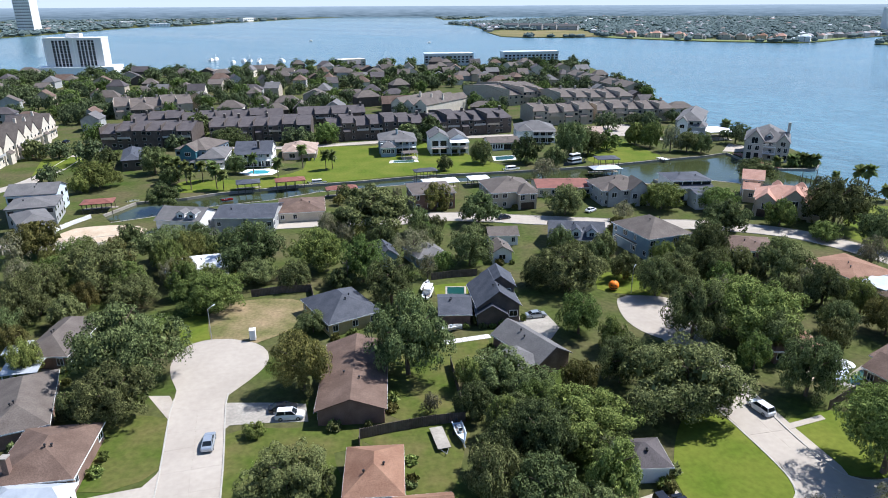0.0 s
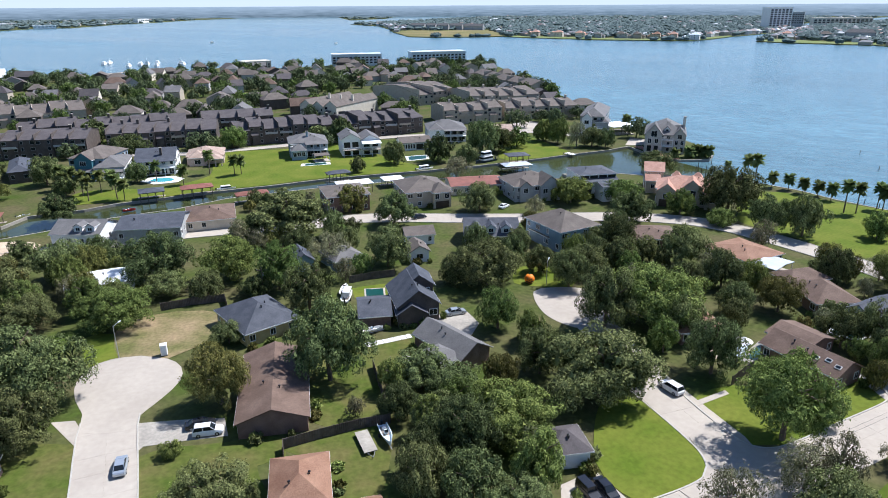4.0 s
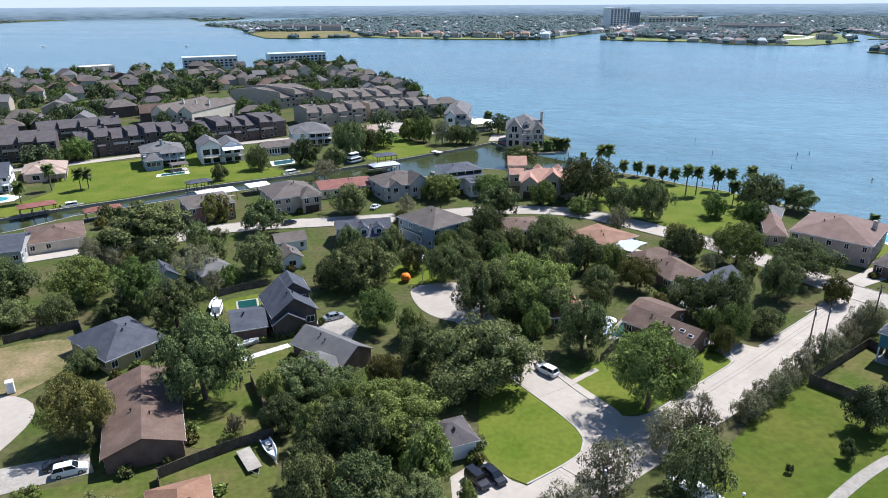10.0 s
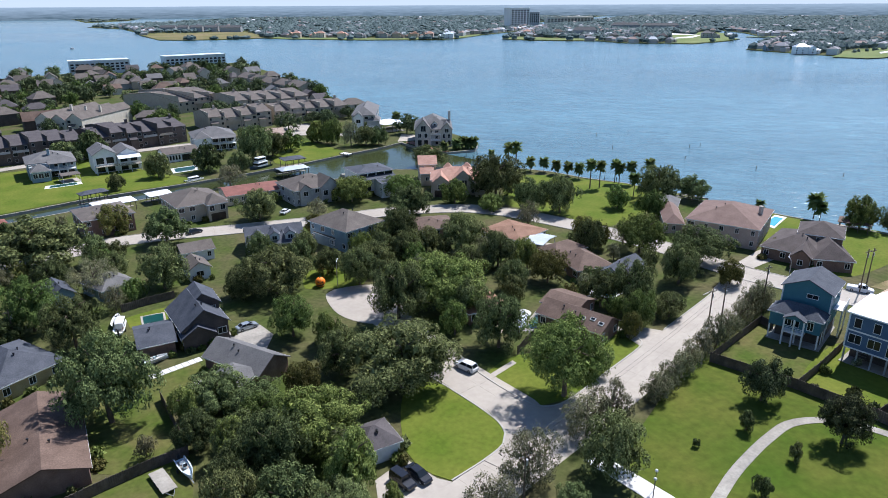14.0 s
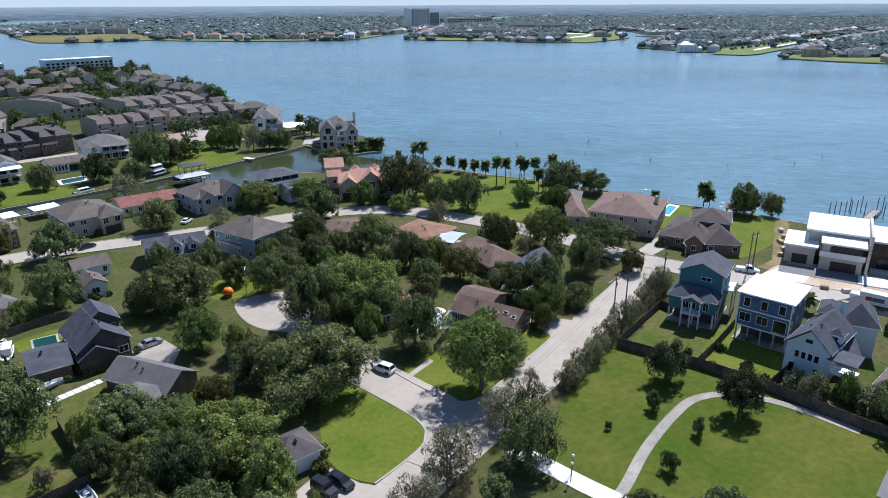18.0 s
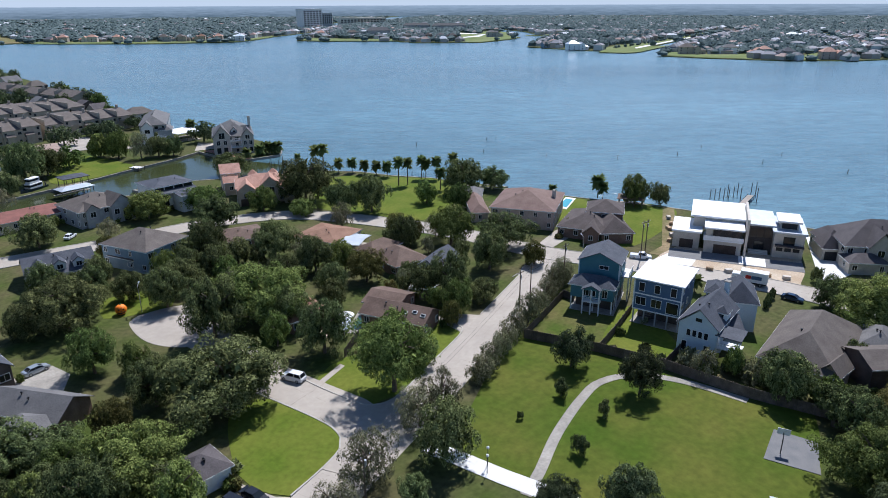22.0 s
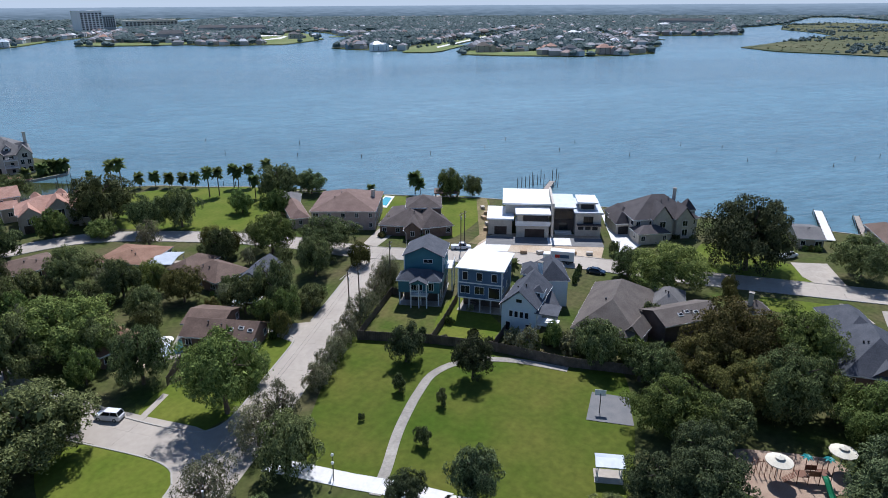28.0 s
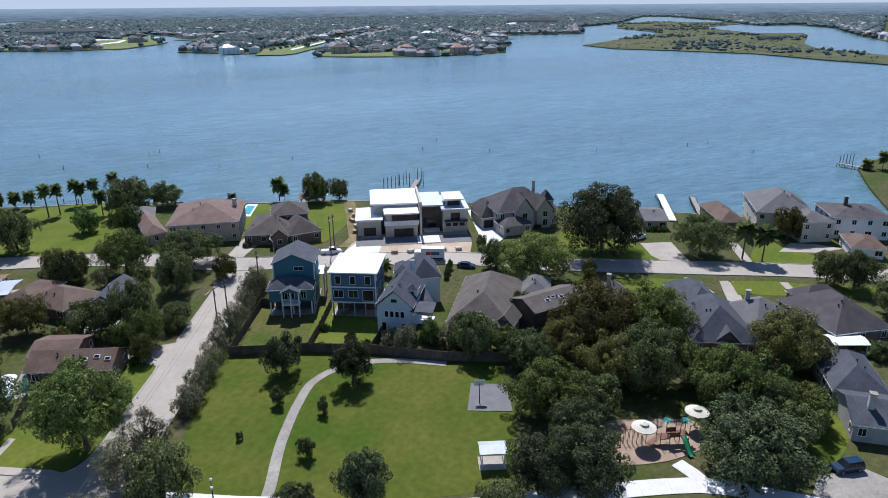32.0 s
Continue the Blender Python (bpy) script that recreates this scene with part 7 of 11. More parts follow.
ZONES = [
    ([(-95.3, 127.2), (-125.3, 174.8), (-84.8, 173.4), (-56.1, 167.3), (-38.9, 173.7), (-31.1, 147.8), (-46.8, 144.6), (-57.5, 136.8), (-57.9, 131.0), (-81.3, 135.5)], 28, 2.4, 4.2),
    ([(43.3, 183.4), (71.4, 184.8), (112.6, 160.8), (145.4, 129.5), (132.0, 108.9), (93.3, 91.6), (73.7, 94.5), (68.7, 112.1), (67.1, 129.2), (49.7, 128.0), (39.2, 136.8), (31.6, 143.2)], 24, 2.4, 4.2),
    ([(1.2, 89.4), (23.0, 110.7), (25.3, 100.9), (16.2, 71.6), (-6.3, 65.7), (-7.2, 78.6)], 2, 2.6, 3.6),
    ([(-39.2, 192.8), (-14.9, 192.4), (12.5, 186.7), (10.9, 160.3), (-6.3, 147.5), (-25.9, 149.5)], 15, 2.4, 4.0),
    ([(24.0, 180.1), (48.3, 171.2), (65.9, 167.4), (93.6, 161.0), (96.0, 135.4), (70.0, 102.1), (56.0, 102.2), (54.8, 115.7), (37.3, 143.0)], 16, 2.4, 4.0),
    ([(60.0, 96.1), (74.5, 111.5), (98.3, 115.6), (102.1, 101.6), (85.6, 94.0), (68.1, 93.2)], 4, 1.8, 2.6),
    ([(96.0, 135.4), (122.4, 149.4), (130.5, 127.2), (133.5, 110.0), (103.6, 98.2), (99.1, 108.8)], 8, 2.2, 3.4),
    ([(-46.5, 233.3), (-29.5, 229.2), (69.4, 227.6), (95.2, 216.5), (91.3, 206.7), (65.5, 213.6), (-42.1, 208.7)], 8, 1.6, 2.6),
    ([(5.3, 81.1), (25.3, 100.9), (25.6, 78.4), (15.2, 65.6), (5.9, 65.7)], 4, 2.6, 4.0),
    ([(-77.3, 89.9), (-98.3, 120.9), (-77.3, 120.7), (-61.0, 120.5), (-54.7, 103.3), (-67.0, 107.3)], 4, 2.4, 3.6),
]
RECTS = [(67, 99, 0, 12, 12)]
RECTS += [(-21, 91, 4, 11, 22), (-13, 71, 4, 8, 10), (-6, 67, 7, 7, 4), (-79, 109, 2, 8, 16), (-70, 84, 24, 9, 18), (-62, 73, 9, 11, 13), (-60, 69, 4, 9, 4), (-24, 121, 33, 12, 14), (7, 126, 8, 9, 12), (9, 133, 4, 6, 7), (7, 125, 4, 6, 4), (-1, 126, 2, 6, 10), (10, 117, -57, 14, 7), (9, 108, -49, 7, 7), (26, 77, 3, 6, 6), (13, 162, 7, 5, 7), (12, 176, 5, 8, 7), (-7, 158, 27, 8, 9)]
RECTS += [(-17, 158, 17, 5, 8), (-64, 150, 28, 8, 7), (-86, 187, -8, 11, 16), (-69, 189, -1, 9, 15), (-60, 189, 3, 8, 16), (-52, 197, 11, 14, 16), (-10, 209, 13, 14, 15), (16, 211, 11, 13, 19), (24, 209, 16, 4, 6), (33, 225, 3, 19, 13), (53, 214, 9, 16, 16), (60, 210, 12, 6, 7), (76, 215, 5, 13, 13), (76, 212, 5, 6, 9), (98, 205, -1, 20, 18), (101, 223, 9, 8, 15), (100, 219, 6, 5, 12), (106, 202, -1, 4, 10)]
RECTS += [(119, 209, 11, 6, 10), (53, 163, 22, 13, 16), (51, 168, 20, 4, 9), (29, 173, -7, 15, 17), (75, 165, -13, 11, 12), (91, 156, -70, 14, 13), (98, 130, -94, 12, 10), (97, 136, -82, 7, 11), (101, 115, -69, 6, 12), (75, 103, -68, 15, 8), (79, 108, -69, 8, 9), (62, 110, 2, 9, 10), (144, 130, -61, 19, 22), (142, 136, -39, 5, 20), (151, 149, -50, 6, 13), (151, 109, -69, 15, 18), (160, 106, -58, 10, 10), (154, 96, -42, 9, 16)]
RECTS += [(151, 100, -61, 4, 9), (183, 43, -55, 19, 20), (187, 49, -51, 6, 12), (179, 41, -52, 9, 6), (184, 39, -52, 6, 8), (188, 30, -50, 5, 6), (198, 2, -73, 6, 13), (202, -20, -73, 7, 18), (204, -29, -85, 15, 21), (199, -40, -67, 9, 12), (209, -37, -73, 6, 10), (205, -49, -81, 15, 15), (190, -51, -88, 8, 11), (116, 37, -83, 13, 24), (118, 28, -94, 3, 5), (140, 8, -61, 5, 5), (134, 26, -78, 6, 10), (122, 21, -41, 13, 8)]
RECTS += [(122, -10, -78, 12, 18), (123, -14, -81, 4, 6), (136, -9, -69, 8, 14), (130, -22, -51, 13, 12), (133, -36, -60, 13, 16), (148, -33, -62, 10, 6), (111, -32, -85, 8, 14), (101, -33, -87, 8, 10), (-162, 310, 7, 41, 28), (-115, 324, 8, 49, 32), (-58, 326, 14, 49, 28), (-5, 336, 18, 43, 35), (49, 370, 9, 35, 29), (87, 380, 9, 46, 30), (74, 427, 14, 51, 44), (43, 448, 25, 34, 70), (106, 595, -77, 106, 17), (-197, 399, 24, 45, 43)]
RECTS += [(-165, 349, 14, 42, 22), (-81, 369, 11, 37, 23), (-124, 361, 14, 36, 18), (-184, 267, 103, 82, 14), (-33, 410, -36, 26, 46), (117, 335, -25, 12, 36), (131, 287, -26, 18, 27), (136, 279, -15, 10, 15), (-113, 275, -10, 14, 20), (-102, 269, 9, 11, 21), (-88, 273, 7, 15, 24), (-72, 289, 8, 15, 23), (-30, 296, 7, 17, 22), (-29, 293, -1, 7, 15), (-6, 295, 7, 17, 24), (21, 305, 10, 13, 17), (35, 323, -1, 19, 24), (70, 326, -1, 6, 22)]
RECTS += [(-134, 193, 19, 13, 14), (-121, 179, 40, 9, 14), (-141, 205, 14, 15, 17), (-132, 267, 22, 7, 25), (-14, 436, 0, 78, 70), (6, 441, 0, 54, 70), (22, 457, 0, 36, 70), (37, 126, 0, 12, 26), (-63, 99, 0, 12, 12), (-55, 85, 0, 7, 7), (-63, 91, 0, 3, 3), (-26, 70, 0, 8, 8), (-28, 98, 0, 7, 7), (-31, 87, 0, 2, 2), (-11, 102, 0, 9, 9), (-30, 121, 0, 4, 4), (-115, 165, 0, 8, 8), (-88, 140, 0, 11, 11)]
RECTS += [(-94, 128, 0, 8, 8), (-78, 158, 0, 9, 9), (-70, 167, 0, 6, 6), (-55, 153, 0, 11, 11), (-37, 154, 0, 9, 9), (-24, 146, 0, 8, 8), (-12, 161, 0, 7, 7), (3, 157, 0, 7, 7), (-72, 133, 0, 9, 9), (-57, 130, 0, 9, 9), (-38, 145, 0, 5, 5), (-27, 144, 0, 5, 5), (-16, 133, 0, 7, 7), (-84, 124, 0, 5, 5), (-93, 122, 0, 5, 5), (-28, 182, 0, 14, 14), (6, 192, 0, 8, 8), (-6, 209, 0, 6, 6)]
RECTS += [(35, 201, 0, 9, 9), (68, 207, 0, 8, 8), (85, 205, 0, 8, 8), (79, 182, 0, 8, 8), (112, 185, 0, 11, 11), (99, 190, 0, 6, 6), (66, 160, 0, 6, 6), (54, 197, 0, 4, 4), (-49, 146, 0, 6, 6), (-91, 173, 0, 5, 5), (-4, 93, 0, 2, 2), (-18, 74, 0, 2, 2), (-75, 120, 0, 4, 4), (17, 81, 0, 9, 9), (10, 77, 0, 7, 7), (20, 71, 0, 5, 5), (10, 68, 0, 6, 6), (16, 64, 0, 6, 6)]
RECTS += [(11, 96, 0, 6, 6), (7, 86, 0, 3, 3), (33, 88, 0, 13, 13), (28, 100, 0, 6, 6), (25, 119, 0, 6, 6), (30, 113, 0, 4, 4), (25, 140, 0, 10, 10), (20, 145, 0, 5, 5), (42, 149, 0, 5, 5), (46, 138, 0, 6, 6), (58, 151, 0, 5, 5), (54, 114, 0, 13, 13), (46, 116, 0, 8, 8), (60, 110, 0, 7, 7), (82, 133, 0, 6, 6), (78, 146, 0, 8, 8), (71, 152, 0, 5, 5), (59, 96, 0, 7, 7)]
RECTS += [(75, 114, 0, 4, 4), (59, 75, 0, 8, 8), (69, 81, 0, 5, 5), (87, 89, 0, 3, 3), (96, 98, 0, 6, 6), (92, 103, 0, 5, 5), (26, 67, 0, 2, 2), (44, 96, 0, 5, 5), (87, 118, 0, 6, 6), (43, 61, 0, 4, 4), (35, 57, 0, 4, 4), (58, 66, 0, 4, 4), (54, 56, 0, 6, 6), (62, 66, 0, 3, 3), (74, 70, 0, 4, 4), (80, 72, 0, 3, 3), (84, 73, 0, 3, 3), (93, 77, 0, 3, 3)]
RECTS += [(99, 79, 0, 3, 3), (104, 80, 0, 4, 4), (111, 83, 0, 3, 3), (119, 85, 0, 4, 4), (45, 53, 0, 3, 3), (77, 95, 0, 3, 3), (100, 91, 0, 5, 5), (54, 149, 0, 7, 7), (90, 60, 0, 5, 5), (91, 46, 0, 5, 5), (82, 57, 0, 2, 2), (82, 48, 0, 1, 1), (71, 45, 0, 2, 2), (72, 58, 0, 1, 1), (63, 31, 0, 5, 5), (58, 39, 0, 4, 4), (105, 42, 0, 3, 3), (110, 38, 0, 3, 3)]
RECTS += [(106, 27, 0, 5, 5), (103, 16, 0, 5, 5), (88, 10, 0, 8, 8), (77, 7, 0, 8, 8), (109, 4, 0, 9, 9), (117, -5, 0, 8, 8), (98, -7, 0, 9, 9), (167, 43, 0, 2, 2), (128, 24, 0, 3, 3), (91, 7, 0, 4, 4), (117, 86, 0, 5, 5), (122, 85, 0, 3, 3), (149, 12, 0, 2, 2), (101, -19, 0, 7, 7), (85, -22, 0, 10, 10), (104, -29, 0, 4, 4), (120, -30, 0, 7, 7), (76, -7, 0, 4, 4)]
RECTS += [(165, 5, 0, 14, 14), (176, -17, 0, 8, 8), (146, 23, 0, 9, 9), (152, 34, 0, 5, 5), (197, -40, 0, 6, 6), (165, -44, 0, 5, 5), (163, -50, 0, 6, 6), (109, 29, 0, 6, 6), (111, 39, 0, 3, 3), (154, 12, 0, 2, 2), (73, 5, 0, 7, 7), (71, 4, 0, 5, 5), (102, -9, 0, 3, 3), (102, -6, 0, 6, 6), (130, -46, 0, 4, 4), (150, -56, 0, 7, 7), (99, 12, 0, 3, 3), (110, 181, 0, 12, 12)]
RECTS += [(116, 169, 0, 7, 7), (124, 163, 0, 7, 7), (160, 158, 0, 9, 9), (172, 154, 0, 7, 7), (144, 159, 0, 5, 5), (147, 146, 0, 6, 6), (119, 122, 0, 8, 8), (127, 109, 0, 10, 10), (114, 103, 0, 6, 6), (126, 98, 0, 4, 4), (106, 177, 0, 6, 6), (6, 98, 0, 7, 7), (7, 85, 0, 5, 5), (2, 99, 0, 4, 4), (192, 108, 0, 7, 7), (200, 103, 0, 4, 4), (155, 107, 0, 4, 4), (157, 98, 0, 5, 5)]
RECTS += [(35, 249, 0, 7, 7), (51, 284, 0, 9, 9), (82, 331, 0, 6, 6), (87, 308, 0, 8, 8), (93, 306, 0, 8, 8), (98, 295, 0, 9, 9), (108, 297, 0, 7, 7), (114, 295, 0, 6, 6), (31, 276, 0, 8, 8), (13, 276, 0, 6, 6), (-2, 264, 0, 4, 4), (-23, 327, 0, 8, 8), (-63, 320, 0, 8, 8), (-106, 297, 0, 12, 12), (-134, 236, 0, 10, 10), (-146, 274, 0, 6, 6), (-121, 260, 0, 7, 7), (-98, 210, 0, 7, 7)]
RECTS += [(-106, 243, 0, 5, 5), (-87, 260, 0, 5, 5), (22, 375, 0, 11, 11), (-11, 327, 0, 8, 8), (61, 292, 0, 9, 9), (43, 270, 0, 5, 5), (-185, 288, 0, 6, 6), (-135, 231, 0, 5, 5), (41, 492, 0, 14, 14), (-133, 344, 0, 8, 8), (-67, 312, 0, 5, 5), (115, 244, 0, 8, 8), (112, 52, -82, 7, 12), (128, 50, -61, 5, 10), (125, 52, -70, 3, 5), (119, 45, -46, 3, 9)]

# the ground: one sheet with every shore, bank and bed
def ground():
    bm = bmesh.new()
    for pts in LANDS:
        vs = [bm.verts.new((x, y, 0)) for x, y in pts]
        es = [bm.edges.new((vs[i], vs[(i + 1) % len(vs)])) for i in range(len(vs))]
        res = bmesh.ops.triangle_fill(bm, use_beauty=True, edges=es, normal=(0, 0, 1))
        lo = [bm.verts.new((v.co.x, v.co.y, -3)) for v in vs]
        for i in range(len(vs)):
            j = (i + 1) % len(vs)
            bm.faces.new((vs[i], vs[j], lo[j], lo[i]))
    bmesh.ops.recalc_face_normals(bm, faces=bm.faces)
    for f in bm.faces:
        if abs(f.normal.z) > 0.5 and f.normal.z < 0:
            f.normal_flip()
    q = [bm.verts.new(c) for c in ((-5000, -2000, -3), (4990, -2000, -3), (4990, 4990, -3), (-5000, 4990, -3))]
    bm.faces.new(q)
    return tagged(link("ground", bm, "grass"), "grassy land cut by a canal and a wide bay", "ground", kind="structure")


ground()
bm = bmesh.new()
q = [bm.verts.new(c) for c in ((-5000, -2000, -0.9), (4990, -2000, -0.9), (4990, 4990, -0.9), (-5000, 4990, -0.9))]
bm.faces.new(q)
tagged(link("water", bm, "bay"), "blue rippled water of the bay", "water", kind="structure")
sheet("canal_water", BANK_SOUTH + BANK_NORTH[:-2] + [((BANK_SOUTH[0][0] + BANK_NORTH[-2][0]) / 2 + 4, (BANK_SOUTH[0][1] + BANK_NORTH[-2][1]) / 2)], -0.86, "canal", 0.03, label="still green brown water of the canal", category="water")


def bulkhead(pts, label):
    bm = bmesh.new()
    line = [Vector((*p, 0)) for p in pts]
    for a, b in zip(line, line[1:]):
        d = (b - a).normalized()
        n = Vector((-d.y, d.x, 0)) * 0.25
        v = [bm.verts.new(c) for c in (a + n, b + n, b - n, a - n)]
        top = bmesh.ops.extrude_face_region(bm, geom=[bm.faces.new(v)])
        for e in top["geom"]:
            if isinstance(e, bmesh.types.BMVert):
                e.co.z = 0.12
        for w in v:
            w.co.z = -1.6
    bmesh.ops.recalc_face_normals(bm, faces=bm.faces)
    return tagged(link("bulkhead", bm, "oldcon"), label, "sea wall", kind="structure")


bulkhead(SHORE, "low concrete sea wall along the bay")
bulkhead(BANK_SOUTH, "timber and concrete bulkhead along the canal")
bulkhead(BANK_NORTH, "timber and concrete bulkhead along the canal")


# ---- woods and roofs that fill the point and the far shores ----
def clear_of_roads(x, y, r):
    return all(math.hypot(x - a, y - b) > w + r for a, b, w in ROADS)


def clear(x, y, r):
    for ox, oy, rot, w, d in RECTS:
        c, s = math.cos(radians(rot)), math.sin(radians(rot))
        u, v = (x - ox) * c + (y - oy) * s, -(x - ox) * s + (y - oy) * c
        if -r < u < w + r and -r < v < d + r:
            return False
    return all(math.hypot(x - a, y - b) > w + r for a, b, w in ROADS)


for sx, sy, sh, sr, sk in SHRUBS:
    if clear_of_roads(sx, sy, 0.8):
        bush(sx, sy, sh, sr, sk)
rng = random.Random(5)
n = 0
for zone, want, lo, hi in ZONES:
    n, xs, ys = 0, [p[0] for p in zone], [p[1] for p in zone]
    for k in range(3000):
        if n >= want:
            break
        x, y, cr = rng.uniform(min(xs), max(xs)), rng.uniform(min(ys), max(ys)), rng.uniform(lo, hi)
        if inside(zone, x, y) and clear(x, y, cr * 0.55):
            RECTS.append((x - cr * .5, y - cr * .5, 0, cr, cr))
            tree(x, y, cr * rng.uniform(1.8, 2.4), cr, rng.choice(("oak", "oak", "oak", "elm", "elm", "rust", "pale")), 0.16)
            n += 1
placed = []
for k in range(4000):
    if len(placed) >= 135:
        break
    a, r = radians(rng.uniform(-36, 22)), rng.uniform(395, 760)
    x, y = r * math.sin(a), r * math.cos(a)
    if inside(LANDS[0], x, y) and inside(LANDS[0], x + 16, y + 16) and inside(LANDS[0], x, y + 25) and clear(x + 8, y + 6, 6.5) and all(math.hypot(x - p, y - q) > 17 for p, q in placed):
        placed.append((x, y))
        RECTS.append((x, y, 0, 15, 11))
        w = rng.uniform(11, 17)
        roof = rng.choice(("taupe", "taupe", "dark", "grey", "brown"))
        house("townhouse with %s shingle roof among trees" % {"taupe": "taupe", "dark": "dark", "grey": "grey", "brown": "brown"}[roof],
              [(x, y, 12 + rng.uniform(-14, 14) + rng.choice((0, 0, 90)), w, rng.uniform(8, 11), 0, rng.choice((4.6, 5.6, 6.4)), rng.uniform(3.0, 4.6), rng.choice(("hip", "hip", "gx", "gy")))],
              rng.choice(("tan", "cream", "darkwall", "greywall")), roof, sides="f", seed=k, nvents=0, gap=4.6, wins=y < 400, group="houses on the point")
def woods(spots, m, label, leaves=620, size=0.098):
    """Many far trees as one mesh: leafy crowns on short trunks."""
    vs, fs, base = [], [], 0
    kinds = []
    for k in range(4):
        me = crown_mesh("crown", 700 + k, m, leaves, size, 26)
        co = np.empty(len(me.vertices) * 3, dtype=np.float32)
        me.vertices.foreach_get("co", co)
        kinds.append(co.reshape(-1, 3))
        bpy.data.meshes.remove(me)
    for i, (x, y, h, r) in enumerate(spots):
        co = kinds[i % 4]
        a = i * 2.4
        c, s = math.cos(a), math.sin(a)
        p = np.stack([x + r * (co[:, 0] * c - co[:, 1] * s), y + r * (co[:, 0] * s + co[:, 1] * c), h * (0.14 + 0.86 * co[:, 2])], axis=1)
        t = [(x + 0.3 * dx, y + 0.3 * dy, z) for z in (0, h * 0.5) for dx, dy in ((-1, -1), (1, -1), (1, 1), (-1, 1))]
        vs.append(p), vs.append(np.array(t))
        n4 = len(p)
        fs += (base + np.arange(n4).reshape(-1, 3)).tolist()
        b = base + n4
        fs += [(b, b + 1, b + 5, b + 4), (b + 1, b + 2, b + 6, b + 5), (b + 2, b + 3, b + 7, b + 6), (b + 3, b, b + 4, b + 7)]
        base = b + 8
    me = bpy.data.meshes.new("woods")
    me.from_pydata(np.concatenate(vs).tolist(), [], fs)
    me.materials.append(M[m])
    return tagged(new("woods", me), label, "trees", kind="stuff")


spots = {"oak": [], "elm": []}
for k in range(24000):
    if len(spots["oak"]) + len(spots["elm"]) >= 470:
        break
    a, r = radians(rng.uniform(-40, 24)), rng.uniform(290, 830)
    x, y = r * math.sin(a), r * math.cos(a)
    cr = rng.uniform(4.2, 8.2)
    if inside(LANDS[0], x, y) and inside(LANDS[0], x + 5, y + 5) and inside(LANDS[0], x - 5, y - 5) and clear(x, y, cr * 0.30) and (r > 400 or rng.random() < 0.22):
        RECTS.append((x - cr * .45, y - cr * .45, 0, cr * .9, cr * .9))
        spots["oak" if rng.random() < 0.75 else "elm"].append((x, y, rng.uniform(7.0, 11.5), cr))
for kind, tone in (("oak", "dense dark green"), ("elm", "lighter green")):
    leaf = "live" if kind == "oak" else kind
    woods([p for p in spots[kind] if math.hypot(p[0], p[1]) < 510], leaf, tone + " trees between the townhouses", 1100, 0.064)
    woods([p for p in spots[kind] if math.hypot(p[0], p[1]) >= 510], leaf, tone + " trees towards the tip of the point", 700, 0.082)


# ---- the three raised houses by the park ----
def post_row(root, pts, h, m="white", w=0.28):
    for x, y in pts:
        part("post", boxes((x - w / 2, y - w / 2, 0, x + w / 2, y + w / 2, h), bev=0.02), m, root)


def rail(root, x0, y0, x1, y1, z, m="white", h=1.0, step=0.45):
    """A balcony railing: top rail, bottom rail and balusters."""
    a, b = Vector((x0, y0, z)), Vector((x1, y1, z))
    n = max(2, int((b - a).length / step))
    r = part("railing", tubes((a + Vector((0, 0, h)), b + Vector((0, 0, h)), 0.06, 0.06), (a + Vector((0, 0, 0.12)), b + Vector((0, 0, 0.12)), 0.04, 0.04), n=4), m, root)
    bm = bmesh.new()
    for i in range(n + 1):
        p = a.lerp(b, i / n)
        tube(bm, p, p + Vector((0, 0, h)), 0.025, 0.025, 4)
    part("baluster_row", bm, m, r)


def garage_door(root, ox, oy, rot, x, y, w, h, m="garage"):
    bm = boxes((x, y - 0.05, 0.02, x + w, y - 0.004, h))
    for k in range(1, 4):
        box(bm, x, y - 0.075, h * k / 4 - 0.02, x + w, y - 0.05, h * k / 4 + 0.02)
    part("garage_door", bm, m, root).matrix_basis = pose(ox, oy, 0, 0, 0, rot)


